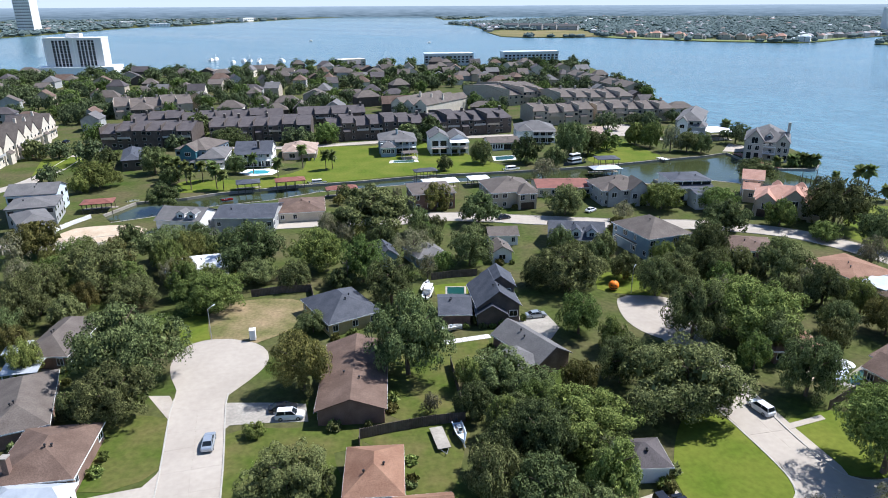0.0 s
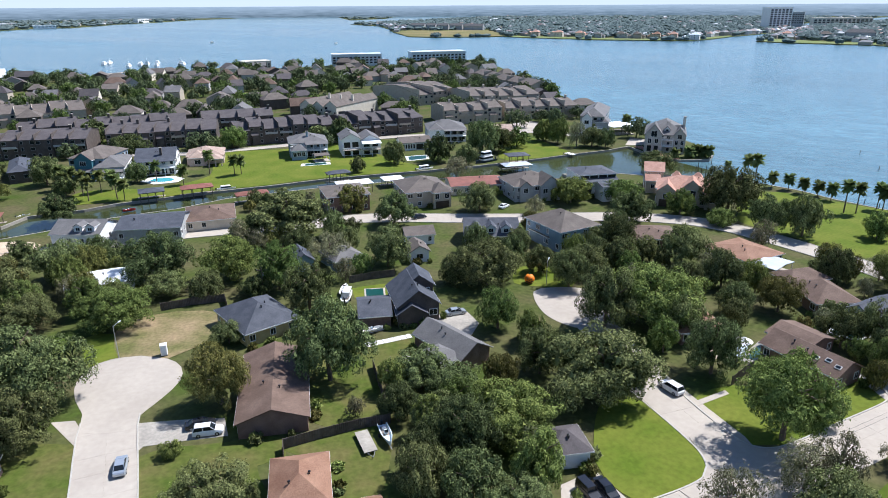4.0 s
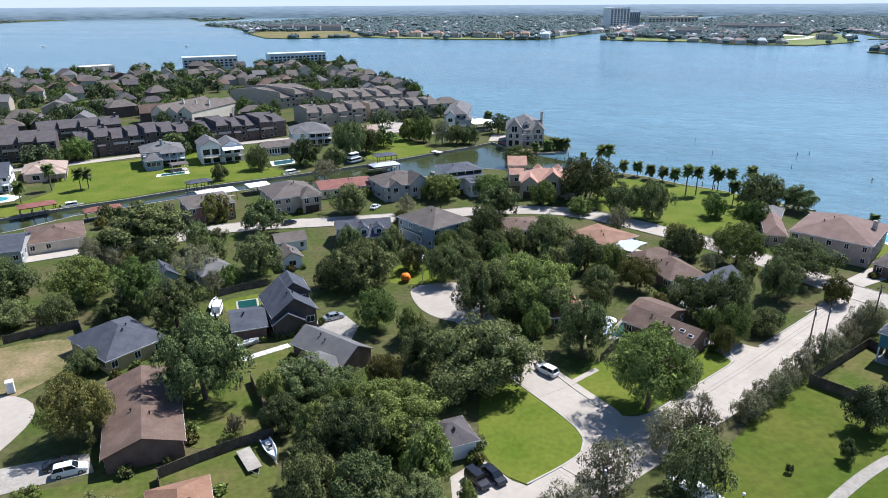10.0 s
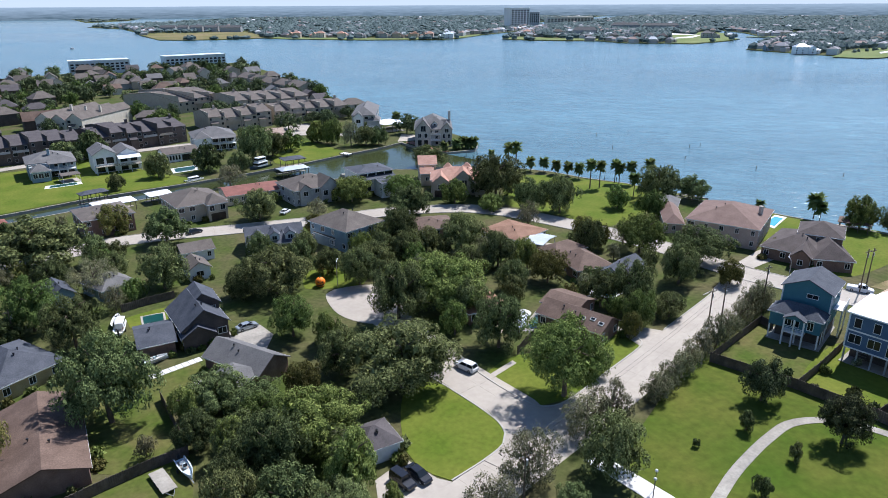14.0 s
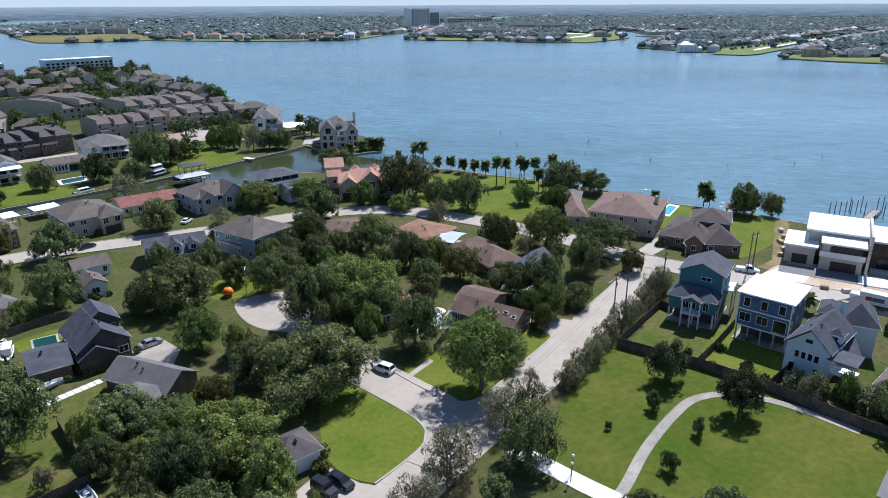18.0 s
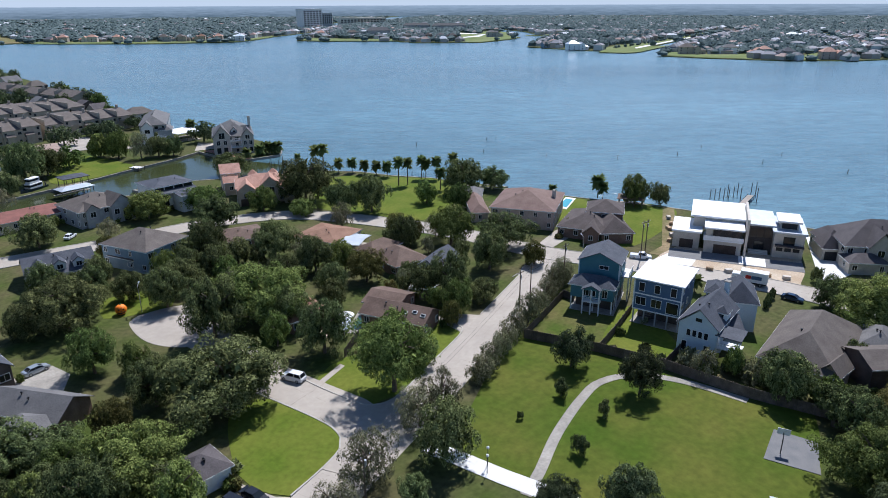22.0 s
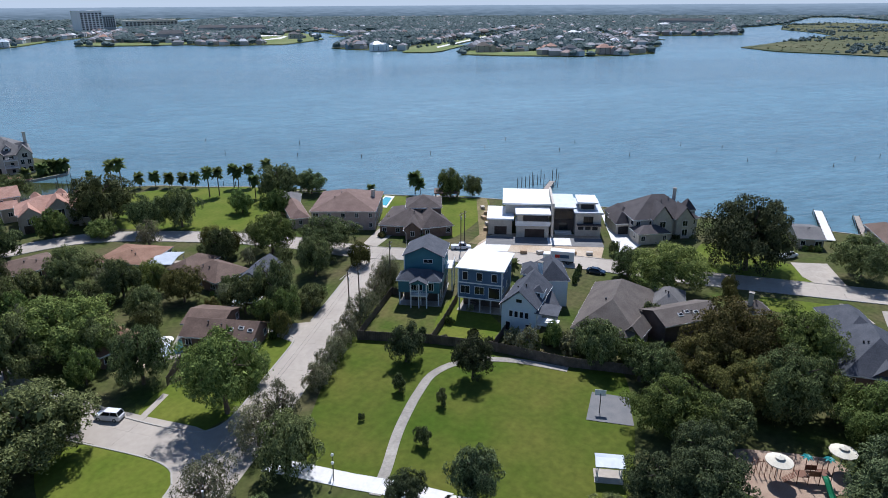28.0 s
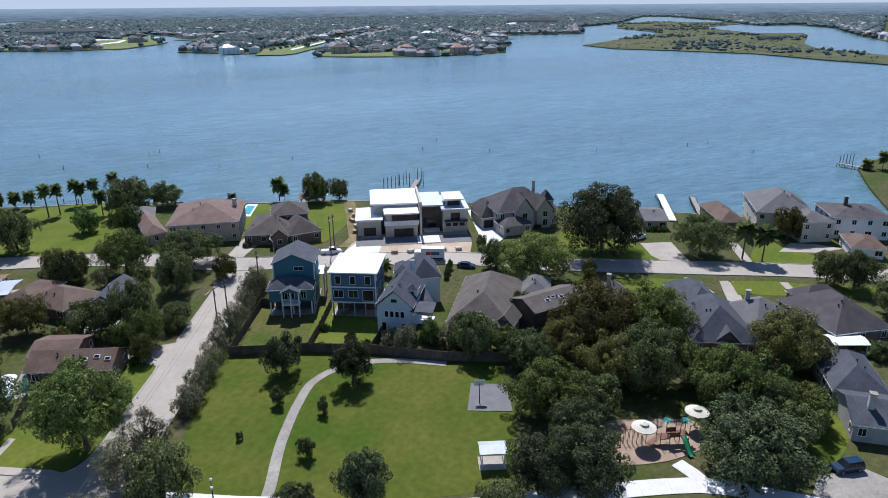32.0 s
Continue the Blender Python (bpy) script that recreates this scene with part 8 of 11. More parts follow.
def teal_house(x, y, rot, w, d, ze):
    root = new("raised_house")
    root.matrix_basis = pose(x, y, 0, 0, 0, rot)
    tagged(root, "teal raised three-level house with grey roofs and white porch", "house")
    fl = 3.1
    wing_part(root, 0, 0, 0, w, d, fl, ze, 2.3, "gy", "teal", "slate", "rl", 3, trim="white")
    # small upper window and trim boards
    window(root, w * 0.62, -0.01, ze - 1.2, 0, 2.0, 0.8, 1)
    for xx in (0.0, w):
        part("corner_board", boxes((xx - 0.12, -0.05, fl, xx + 0.12, 0.05, ze - 0.05)), "white", root)
    part("belt_board", boxes((-0.05, -0.06, fl - 0.3, w + 0.05, -0.003, fl)), "white", root)
    # lower front wing with a porch roof
    pd = 4.6
    wing_part(root, -0.6, -pd, 0, w + 0.4, pd - 0.02, fl, 6.1, 1.9, "hip", "teal", "slate", "", 4, wins=False)
    wing_part(root, w * 0.30, -pd - 1.6, 0, w * 0.36, 2.2, 5.7, 6.0, 1.0, "gy", "teal", "slate", "", 5, wins=False)
    part("deck", boxes((w * 0.26, -pd - 1.7, fl - 0.25, w * 0.70, -pd - 0.01, fl)), "white", root)
    rail(root, w * 0.27, -pd - 1.65, w * 0.69, -pd - 1.65, fl)
    post_row(root, [(w * 0.28, -pd - 1.55), (w * 0.68, -pd - 1.55), (w * 0.48, -pd - 1.55)], 5.9)
    for k, xx in enumerate((w * 0.36, w * 0.52, w * 0.82)):
        window(root, xx - 0.4, -pd - 0.01, fl + 1.5, 0, 1.3 if k < 2 else 1.0, 1.7, 1)
    post_row(root, [(-0.4, -pd + 0.2), (w * 0.5, -pd + 0.2), (w - 0.4, -pd + 0.2), (-0.2, 0.2), (w - 0.2, 0.2), (0.2, d - 0.2), (w - 0.2, d - 0.2), (w - 0.3, -pd * 0.4)], fl - 0.02)
    part("slab", boxes((-0.6, -pd - 0.4, 0.0, w + 0.3, d, 0.12)), "oldcon", root)
    part("store_wall", boxes((0.3, -2.2, 0.12, w - 0.3, d - 0.5, fl - 0.03)), "darkwall", root, "dark lattice enclosure under the house")
    # side stair and upper rear deck
    part("side_deck", boxes((w + 0.02, d * 0.4, 5.9, w + 1.8, d, 6.1)), "white", root)
    rail(root, w + 1.75, d * 0.4, w + 1.75, d, 6.1)
    post_row(root, [(w + 1.6, d * 0.45), (w + 1.6, d - 0.2)], 5.89)
    return root


def blue_house(x, y, rot, w, d, ze):
    root = new("raised_house")
    root.matrix_basis = pose(x, y, 0, 0, 0, rot)
    tagged(root, "slate blue raised house with a flat pale metal roof", "house")
    fl = 3.3
    wing_part(root, 0, 0, 0, w, d, fl, ze, 0.9, "hip", "blue", "whiteroof", "r", 8, o=0.55, trim="white")
    mid = fl + (ze - fl) * 0.5
    for z in (fl - 0.02, mid, ze - 0.32):
        part("belt_board", boxes((-0.04, -0.06, z - 0.14, w + 0.04, -0.004, z + 0.14)), "white", root)
    for xx in (0.0, w):
        part("corner_board", boxes((xx - 0.13, -0.07, fl, xx + 0.13, 0.06, ze - 0.1)), "white", root)
    for xx in (0.16, 0.49, 0.83):
        window(root, w * xx, -0.012, mid + (ze - mid) * 0.46, 0, 1.1, 1.8, 0)
    for xx in (0.16, 0.49):
        window(root, w * xx, -0.012, fl + (mid - fl) * 0.55, 0, 2.0, 1.7, 1)
    window(root, w * 0.83, -0.012, fl + (mid - fl) * 0.46, 0, 2.3, 2.4, 0)
    post_row(root, [(w * k / 4 + (0.2 if k == 0 else (-0.2 if k == 4 else 0)), yy) for k in range(5) for yy in (0.2, d - 0.2)], fl - 0.03, "greywall")
    part("slab", boxes((-0.3, -0.2, 0, w + 0.3, d + 0.3, 0.12)), "oldcon", root)
    part("store_wall", boxes((0.3, d * 0.30, 0.12, w - 0.3, d - 0.4, fl - 0.04)), "darkwall", root, "dark lattice enclosure under the house")
    for k in range(7):
        part("step", boxes((w * 0.2, d * 0.2 + k * 0.3, 0.13 + k * 0.42, w * 0.34, d * 0.2 + k * 0.3 + 0.34, 0.2 + k * 0.42)), "deck", root)
    return root


# ---- the white modern house ----
def modern_house(x, y, rot, L):
    root = new("modern_house")
    root.matrix_basis = pose(x, y, 0, 0, 0, rot)
    tagged(root, "new white and stone modern house with flat roofs, unfinished", "house")
    k = L / 40.0

    def block(x0, y0, x1, y1, z0, z1, wall="stone", cap="whiteroof", lip=0.5, th=0.5):
        b = part("wall", boxes((x0 * k, y0, z0, x1 * k, y1, z1)), wall, root)
        part("roof", boxes((x0 * k - lip, y0 - lip, z1 + 0.003, x1 * k + lip, y1 + lip, z1 + th), bev=0.03), cap, b)
        return b
    block(0, 0, 8.5, 12, 0, 4.6)
    garage_door(root, 0, 0, 0, 2.2 * k, 0, 4.4 * k, 2.6)
    block(6, 5, 22, 20, 4.2, 8.0, lip=0.9)
    b = block(10, -2.0, 21.5, 5, 0, 3.6, lip=0.3, th=0.35)
    garage_door(root, 0, 0, 0, 13 * k, -2.0, 7 * k, 2.6)
    # upper loggia over the garage
    part("parapet", boxes((9.6 * k, -2.3, 3.96, 22 * k, -2.0, 5.0)), "white", root)
    part("loggia_roof", boxes((9.6 * k, -2.5, 6.9, 22 * k, 5.0, 7.3)), "whiteroof", root)
    part("screen", boxes((12.5 * k, -2.2, 5.02, 21 * k, -2.05, 6.88)), "black", root)
    part("loggia_wall", boxes((10.2 * k, -1.9, 3.98, 12.3 * k, 4.9, 6.88)), "stone", root)
    part("louvre", boxes(*[(12.5 * k, -2.26, 5.2 + i * 0.3, 21 * k, -2.2, 5.3 + i * 0.3) for i in range(6)]), "darkwall", root)
    part("fin_wall", boxes((22.3 * k, -2.2, 0, 23.1 * k, 16, 10.4)), "stone", root)
    block(23.1, 4, 31, 18, 0, 7.2, wall="darkwall", cap="palemetal")
    for i in range(3):
        window(root, (25 + i * 2.2) * k, 3.99, 5.2, 0, 1.9 * k, 2.6, 0, "black")
    window(root, 27.2 * k, 3.99, 1.6, 0, 3.0 * k, 2.6, 1, "black")
    block(31, 0.5, 40, 15, 0, 6.8, cap="palemetal")
    block(32.5, 3, 38, 10, 7.3, 9.2, lip=0.7)
    part("terrace_opening", boxes((33.0 * k, 2.9, 7.5, 37.5 * k, 2.98, 8.9)), "black", root)
    window(root, 35.5 * k, 0.49, 4.9, 0, 3.2 * k, 2.0, 1, "black")
    window(root, 33.0 * k, 0.49, 2.4, 0, 1.4, 0.8, 0, "black")
    window(root, 35.5 * k, 0.49, 2.4, 0, 1.4, 0.8, 0, "black")
    window(root, 38.0 * k, 0.49, 2.4, 0, 1.4, 0.8, 0, "black")
    part("canopy", boxes((31.5 * k, -0.9, 3.5, 40 * k, 0.49, 3.8)), "dark", root)
    # dark asphalt; its colour also stands in for the shadow the house casts
    part("forecourt", boxes((-0.5, -9, 0.06, 40 * k, -2.1, 0.13)), "court", root)
    part("entry_slab", boxes((21 * k, -8.5, 0.135, 29 * k, -2.3, 0.2)), "bright", root)
    for i in range(3):
        part("entry_step", boxes((24 * k, 1.0 + i * 0.9, 0.13 + i * 0.16, 30 * k, 1.9 + i * 0.9, 0.29 + i * 0.16)), "bright", root)
    return root


# ---- vehicles ----
CAR = {}


def car_meshes(kind):
    """Body, cabin, glass, wheel, rim and lamps of one sort of car, about true size, nose towards +x."""
    if kind in CAR:
        return CAR[kind]
    L, W, hb, hr, c0, c1, r0, r1 = {"sedan": (4.7, 1.8, 0.95, 1.42, -1.75, 1.25, -1.05, 0.45), "suv": (4.7, 1.88, 1.08, 1.72, -2.2, 1.15, -1.9, 0.45),
                                    "jeep": (4.3, 1.85, 1.1, 1.85, -2.05, 0.75, -1.95, 0.6), "truck": (5.6, 1.95, 1.15, 1.85, -0.6, 1.5, -0.35, 0.85)}[kind]

    def mesh(nm, bm):
        me = bpy.data.meshes.new(nm)
        bm.to_mesh(me), bm.free()
        return me

    def loft(sections):
        bm = bmesh.new()
        prev = None
        for x, hw, z0, z1 in sections:
            ring = [bm.verts.new((x, yy, zz)) for yy, zz in ((-hw, z0), (hw, z0), (hw * 1.0, (z0 + z1) * 0.55), (hw * 0.9, z1), (-hw * 0.9, z1), (-hw, (z0 + z1) * 0.55))]
            if prev:
                for i in range(6):
                    bm.faces.new((prev[i], prev[(i + 1) % 6], ring[(i + 1) % 6], ring[i]))
            else:
                bm.faces.new(ring[::-1])
            prev = ring
        bm.faces.new(prev)
        bmesh.ops.recalc_face_normals(bm, faces=bm.faces)
        return bm
    h = W / 2
    body = mesh("body", loft([(-L / 2, h * 0.86, 0.38, hb * 0.8), (-L / 2 + 0.15, h * 0.96, 0.28, hb * 0.97), (-L / 2 + 0.8, h, 0.24, hb), (0, h, 0.22, hb), (L / 2 - 1.2, h, 0.24, hb * 0.97), (L / 2 - 0.25, h * 0.93, 0.3, hb * 0.82), (L / 2, h * 0.8, 0.36, hb * 0.62)]))
    bm = bmesh.new()
    v = [bm.verts.new(c) for c in ((c0, -h * 0.88, hb - 0.03), (c1, -h * 0.86, hb - 0.03), (c1, h * 0.86, hb - 0.03), (c0, h * 0.88, hb - 0.03), (r0, -h * 0.72, hr - 0.05), (r1, -h * 0.70, hr - 0.05), (r1, h * 0.70, hr - 0.05), (r0, h * 0.72, hr - 0.05))]
    for q in ((4, 5, 6, 7), (0, 1, 5, 4), (1, 2, 6, 5), (2, 3, 7, 6), (3, 0, 4, 7)):
        bm.faces.new([v[i] for i in q])
    bmesh.ops.recalc_face_normals(bm, faces=bm.faces)
    glass = mesh("window_glass", bm)
    roof = mesh("roof", boxes((r0 - 0.04, -h * 0.73, hr - 0.07, r1 + 0.03, h * 0.73, hr), bev=0.03))
    pillars = []
    for s in (-1, 1):
        for xa, xb in ((c0, r0), (c1, r1), ((c0 + c1) / 2 - 0.1, (r0 + r1) / 2)):
            pil = bmesh.new()
            tube(pil, (xa, s * h * 0.87, hb - 0.02), (xb, s * h * 0.72, hr - 0.05), 0.05, 0.05, 4)
            pillars.append(mesh("pillar", pil))
    wb = bmesh.new()
    tube(wb, (0, -0.12, 0), (0, 0.12, 0), 0.34, 0.34, 14)
    wheel = mesh("tyre", wb)
    rb = bmesh.new()
    tube(rb, (0, -0.125, 0), (0, 0.125, 0), 0.2, 0.2, 10)
    rim = mesh("rim", rb)
    lamp = mesh("headlight", boxes((-0.08, -0.17, -0.07, 0.08, 0.17, 0.07), bev=0.02))
    for me, m in ((glass, "glass"), (wheel, "tyre"), (rim, "steel"), (lamp, "steel")):
        me.materials.append(M[m])
    CAR[kind] = L, W, hb, body, glass, roof, pillars, wheel, rim, lamp
    return CAR[kind]


def car(x, y, rot, kind, paint, label):
    L, W, hb, body, glass, roof, pillars, wheel, rim, lamp = car_meshes(kind)
    root = new("car")
    root.matrix_basis = pose(x, y, 0.07, 0, 0, rot)
    tagged(root, label, "car")

    def painted(me, nm, parent, *at):
        c = me.copy()
        c.materials.clear()
        c.materials.append(M[paint])
        return piece(nm, c, parent, *at)
    b = painted(body, "body", root, 0, 0, 0)
    piece("window_glass", glass, root, 0, 0, 0)
    painted(roof, "roof", root, 0, 0, 0)
    for me in pillars:
        painted(me, "pillar", root, 0, 0, 0)
    for sx in (-1, 1):
        for sy in (-1, 1):
            w = piece("wheel", wheel, root, sx * L * 0.30, sy * (W / 2 - 0.1), 0.34)
            piece("rim", rim, w, 0, 0, 0)
    for sy in (-1, 1):
        piece("headlight", lamp, b, L / 2 - 0.16, sy * W * 0.34, hb * 0.62)
    return root


def delivery_truck(x, y, rot):
    root = new("delivery_truck")
    root.matrix_basis = pose(x, y, 0.07, 0, 0, rot)
    tagged(root, "white delivery box truck parked at the kerb", "truck")
    part("cargo_box", boxes((-3.9, -1.2, 0.9, 2.2, 1.2, 3.5), bev=0.06), "white", root)
    part("cab", boxes((2.25, -1.1, 0.5, 4.1, 1.1, 2.5), bev=0.18), "white", root)
    part("windscreen", boxes((3.6, -0.95, 1.55, 4.12, 0.95, 2.3), bev=0.05), "glass", root)
    part("chassis", boxes((-3.8, -1.0, 0.5, 4.0, 1.0, 0.88)), "black", root)
    for sx in (-2.4, 3.1):
        for sy in (-1.0, 1.0):
            w = part("wheel", tubes(((sx, sy - 0.16, 0.42), (sx, sy + 0.16, 0.42), 0.42, 0.42), n=14), "tyre", root)
            part("rim", tubes(((sx, sy - 0.17, 0.42), (sx, sy + 0.17, 0.42), 0.22, 0.22), n=10), "steel", w)
    for s in (-1, 1):
        part("sign_panel", boxes((-2.6, s * 1.205 - 0.004, 1.7, -0.3, s * 1.205 + 0.004, 2.6)), "blue", root)
        part("sign_panel", boxes((-0.25, s * 1.205 - 0.004, 1.7, 1.0, s * 1.205 + 0.004, 2.6)), "signred", root)
    return root


# ---- boats and docks ----
def hull(L, W, h):
    bm = bmesh.new()
    prev = None
    for s in (0, 0.15, 0.4, 0.65, 0.85, 1.0):
        x = -L / 2 + L * s
        w = W / 2 * (0.92 + 0.08 * min(1, s * 3)) * (1 - max(0, (s - 0.45) / 0.55) ** 2.2)
        w, top = max(w, 0.04), h * (1 + 0.25 * s * s)
        ring = [bm.verts.new(c) for c in ((x, -w, top), (x, -w * 0.75, h * 0.35), (x, 0, 0.12 * h * s), (x, w * 0.75, h * 0.35), (x, w, top), (x, w * 0.82, top), (x, w * 0.75, h * 0.55), (x, -w * 0.75, h * 0.55), (x, -w * 0.82, top))]
        if prev:
            for i in range(9):
                bm.faces.new((prev[i], prev[(i + 1) % 9], ring[(i + 1) % 9], ring[i]))
        else:
            bm.faces.new(ring[::-1])
        prev = ring
    bm.faces.new(prev)
    bmesh.ops.recalc_face_normals(bm, faces=bm.faces)
    return bm


def boat(x, y, z, rot, L, label, cabin=0, paint="white", trailer=False, cover=""):
    root = new("boat")
    root.matrix_basis = pose(x, y, 0, 0, 0, rot)
    tagged(root, label, "boat")
    W, h = L * 0.33, max(0.7, L * 0.13)
    hl = part("hull", hull(L, W, h), paint, root)
    hl.location = (0, 0, z)
    part("deck", boxes((-L * 0.40, -W * 0.30, z + h * 0.55, L * 0.05, W * 0.30, z + h * 0.62)), "deck" if not cover else cover, root)
    part("console", boxes((-L * 0.10, -W * 0.14, z + h * 0.62, L * 0.02, W * 0.14, z + h * 1.5), bev=0.05), "paleblue", root)
    part("windscreen", boxes((L * 0.021, -W * 0.16, z + h * 1.2, L * 0.04, W * 0.16, z + h * 1.9)), "glass", root)
    part("seat", boxes((-L * 0.30, -W * 0.18, z + h * 0.62, -L * 0.20, W * 0.18, z + h * 1.15), bev=0.05), "white", root)
    part("outboard_motor", boxes((-L / 2 - 0.45, -0.2, z + h * 0.3, -L / 2 - 0.02, 0.2, z + h * 1.5), bev=0.08), "black", root)
    for k in range(cabin):
        s = 1 - 0.22 * k
        part("cabin", boxes((-L * 0.30 * s, -W * 0.36 * s, z + h * (1.0 + 1.3 * k), L * 0.22 * s, W * 0.36 * s, z + h * (2.25 + 1.3 * k)), bev=0.12), "white", root)
        part("cabin_window", boxes((-L * 0.27 * s, -W * 0.366 * s, z + h * (1.5 + 1.3 * k), L * 0.226 * s, W * 0.366 * s, z + h * (2.0 + 1.3 * k))), "glass", root)
    if trailer:
        part("trailer_beam", tubes(((-L * 0.45, -0.5, z - 0.05), (L * 0.62, 0, z - 0.1), 0.06, 0.06), ((-L * 0.45, 0.5, z - 0.05), (L * 0.62, 0, z - 0.1), 0.06, 0.06), n=6), "steel", root)
        for s in (-1, 1):
            part("trailer_wheel", tubes(((-L * 0.15, s * 0.95 - 0.1, 0.3), (-L * 0.15, s * 0.95 + 0.1, 0.3), 0.3, 0.3), n=12), "tyre", root)
    return root


def flat_trailer(x, y, rot, L):
    root = new("flat_trailer")
    root.matrix_basis = pose(x, y, 0, 0, 0, rot)
    tagged(root, "flat grey utility trailer on a lawn", "trailer")
    part("bed", boxes((-L / 2, -1.05, 0.55, L / 2, 1.05, 0.66)), "oldcon", root)
    part("tongue", tubes(((L / 2, -0.6, 0.5), (L / 2 + 1.2, 0, 0.45), 0.05, 0.05), ((L / 2, 0.6, 0.5), (L / 2 + 1.2, 0, 0.45), 0.05, 0.05), n=6), "steel", root)
    for sx in (-0.4, 0.4):
        for s in (-1, 1):
            part("wheel", tubes(((sx, s * 1.0 - 0.1, 0.3), (sx, s * 1.0 + 0.1, 0.3), 0.3, 0.3), n=12), "tyre", root)


def boathouse(x, y, rot, w, d, roof, h=3.2, label="open boathouse on posts over the canal", deck=True):
    root = new("boathouse")
    root.matrix_basis = pose(x, y, 0, 0, 0, rot)
    tagged(root, label, "boathouse", "boathouses")
    part("roof", solid(roof_faces(w, d, h, 0.9, "hip", 0.4)[0], 0.15), roof, root)
    for i in range(4):
        for yy in (0.2, d - 0.2):
            part("post", tubes(((0.2 + (w - 0.4) * i / 3, yy, -2.5), (0.2 + (w - 0.4) * i / 3, yy, h - 0.1), 0.13, 0.12)), "bulkhead", root)
    part("beam", boxes((0, 0.1, h - 0.35, w, 0.3, h - 0.17)), "bulkhead", root)
    part("beam", boxes((0, d - 0.3, h - 0.35, w, d - 0.1, h - 0.17)), "bulkhead", root)
    if deck:
        part("deck", boxes((-0.6, d - 1.3, 0.0, w + 0.6, d + 0.4, 0.15)), "deck", root)
    return root


def jetty(x, y, rot, L, w=1.6, z=0.3, label="narrow timber jetty on piles", top="deck"):
    root = new("jetty")
    root.matrix_basis = pose(x, y, 0, 0, 0, rot)
    tagged(root, label, "jetty", "jetties")
    part("deck", boxes((0, -w / 2, z, L, w / 2, z + 0.18)), top, root)
    for i in range(max(2, int(L / 3)) + 1):
        for s in (-1, 1):
            xx = L * i / max(2, int(L / 3))
            part("pile", tubes(((xx, s * (w / 2 + 0.1), -3), (xx, s * (w / 2 + 0.1), z + 0.5), 0.14, 0.13)), "bulkhead", root)
    return root


PILE = None


def piling(x, y, h=3.0):
    global PILE
    if PILE is None:
        bm = tubes(((0, 0, -2.8), (0, 0, 0.9), 0.15, 0.13), ((0, 0, 0.85), (0, 0, 1.0), 0.14, 0.05))
        PILE = bpy.data.meshes.new("piling")
        bm.to_mesh(PILE), bm.free(), PILE.materials.append(M["bulkhead"])
    ob = new("piling", PILE)
    ob.location, ob.scale = (x, y, 0), (1, 1, h)
    return tagged(ob, "weathered timber pile standing in the water", "piling", "pilings")


# ---- yards ----
PANEL = {}


def fence(pts, h=1.9, m="fence", label="weathered brown board fence"):
    """A board fence: posts, rails and one panel after another."""
    root = new("fence")
    tagged(root, label, "fence", "garden fences")
    key = (round(h, 1), m)
    if key not in PANEL:
        bm = bmesh.new()
        prev = None
        for i in range(29):
            xx, yy = i * 2.41 / 28, (-0.03 if i % 4 < 2 else 0.0)
            hh = h - 0.03 * ((i // 2 * 5) % 3)
            row = [bm.verts.new(c) for c in ((xx, yy - 0.02, 0.02), (xx, yy - 0.02, hh), (xx, yy + 0.03, hh), (xx, yy + 0.03, 0.02))]
            if prev:
                for j in range(4):
                    bm.faces.new((prev[j], prev[(j + 1) % 4], row[(j + 1) % 4], row[j]))
            prev = row
        bmesh.ops.recalc_face_normals(bm, faces=bm.faces)
        me = bpy.data.meshes.new("panel")
        bm.to_mesh(me), bm.free(), me.materials.append(M[m])
        bm = boxes((-0.06, 0.0, 0, 0.06, 0.12, h + 0.08))
        mp = bpy.data.meshes.new("post")
        bm.to_mesh(mp), bm.free(), mp.materials.append(M[m])
        PANEL[key] = me, mp
    me, mp = PANEL[key]
    for (ax, ay), (bx, by) in zip(pts, pts[1:]):
        L, a = math.hypot(bx - ax, by - ay), math.atan2(by - ay, bx - ax)
        n = max(1, round(L / 2.4))
        for i in range(n):
            piece("panel", me, root, ax + (bx - ax) * i / n, ay + (by - ay) * i / n, 0, a, (L / n / 2.41, 1, 1))
            piece("post", mp, root, ax + (bx - ax) * i / n, ay + (by - ay) * i / n, 0, a)
    return root


def pool(pts, m="pool", label="turquoise swimming pool with pale deck", deck="bright", grow=1.2):
    root = new("swimming_pool")
    cx, cy = sum(p[0] for p in pts) / len(pts), sum(p[1] for p in pts) / len(pts)
    root.location = (cx, cy, 0)
    tagged(root, label, "swimming pool")
    for nm, k, z, mm in (("pool_deck", grow, 0.10, deck), ("pool_water", 0, 0.14, m)):
        bm = bmesh.new()
        line = []
        for x, y in pts:
            d = Vector((x - cx, y - cy, 0))
            line.append(d + d.normalized() * k)
        top = [bm.verts.new((v.x, v.y, z)) for v in line]
        low = [bm.verts.new((v.x, v.y, 0.0)) for v in line]
        bm.faces.new(top)
        for i in range(len(top)):
            j = (i + 1) % len(top)
            bm.faces.new((top[i], low[i], low[j], top[j]))
        bmesh.ops.recalc_face_normals(bm, faces=bm.faces)
        part(nm, bm, mm, root)
    return root


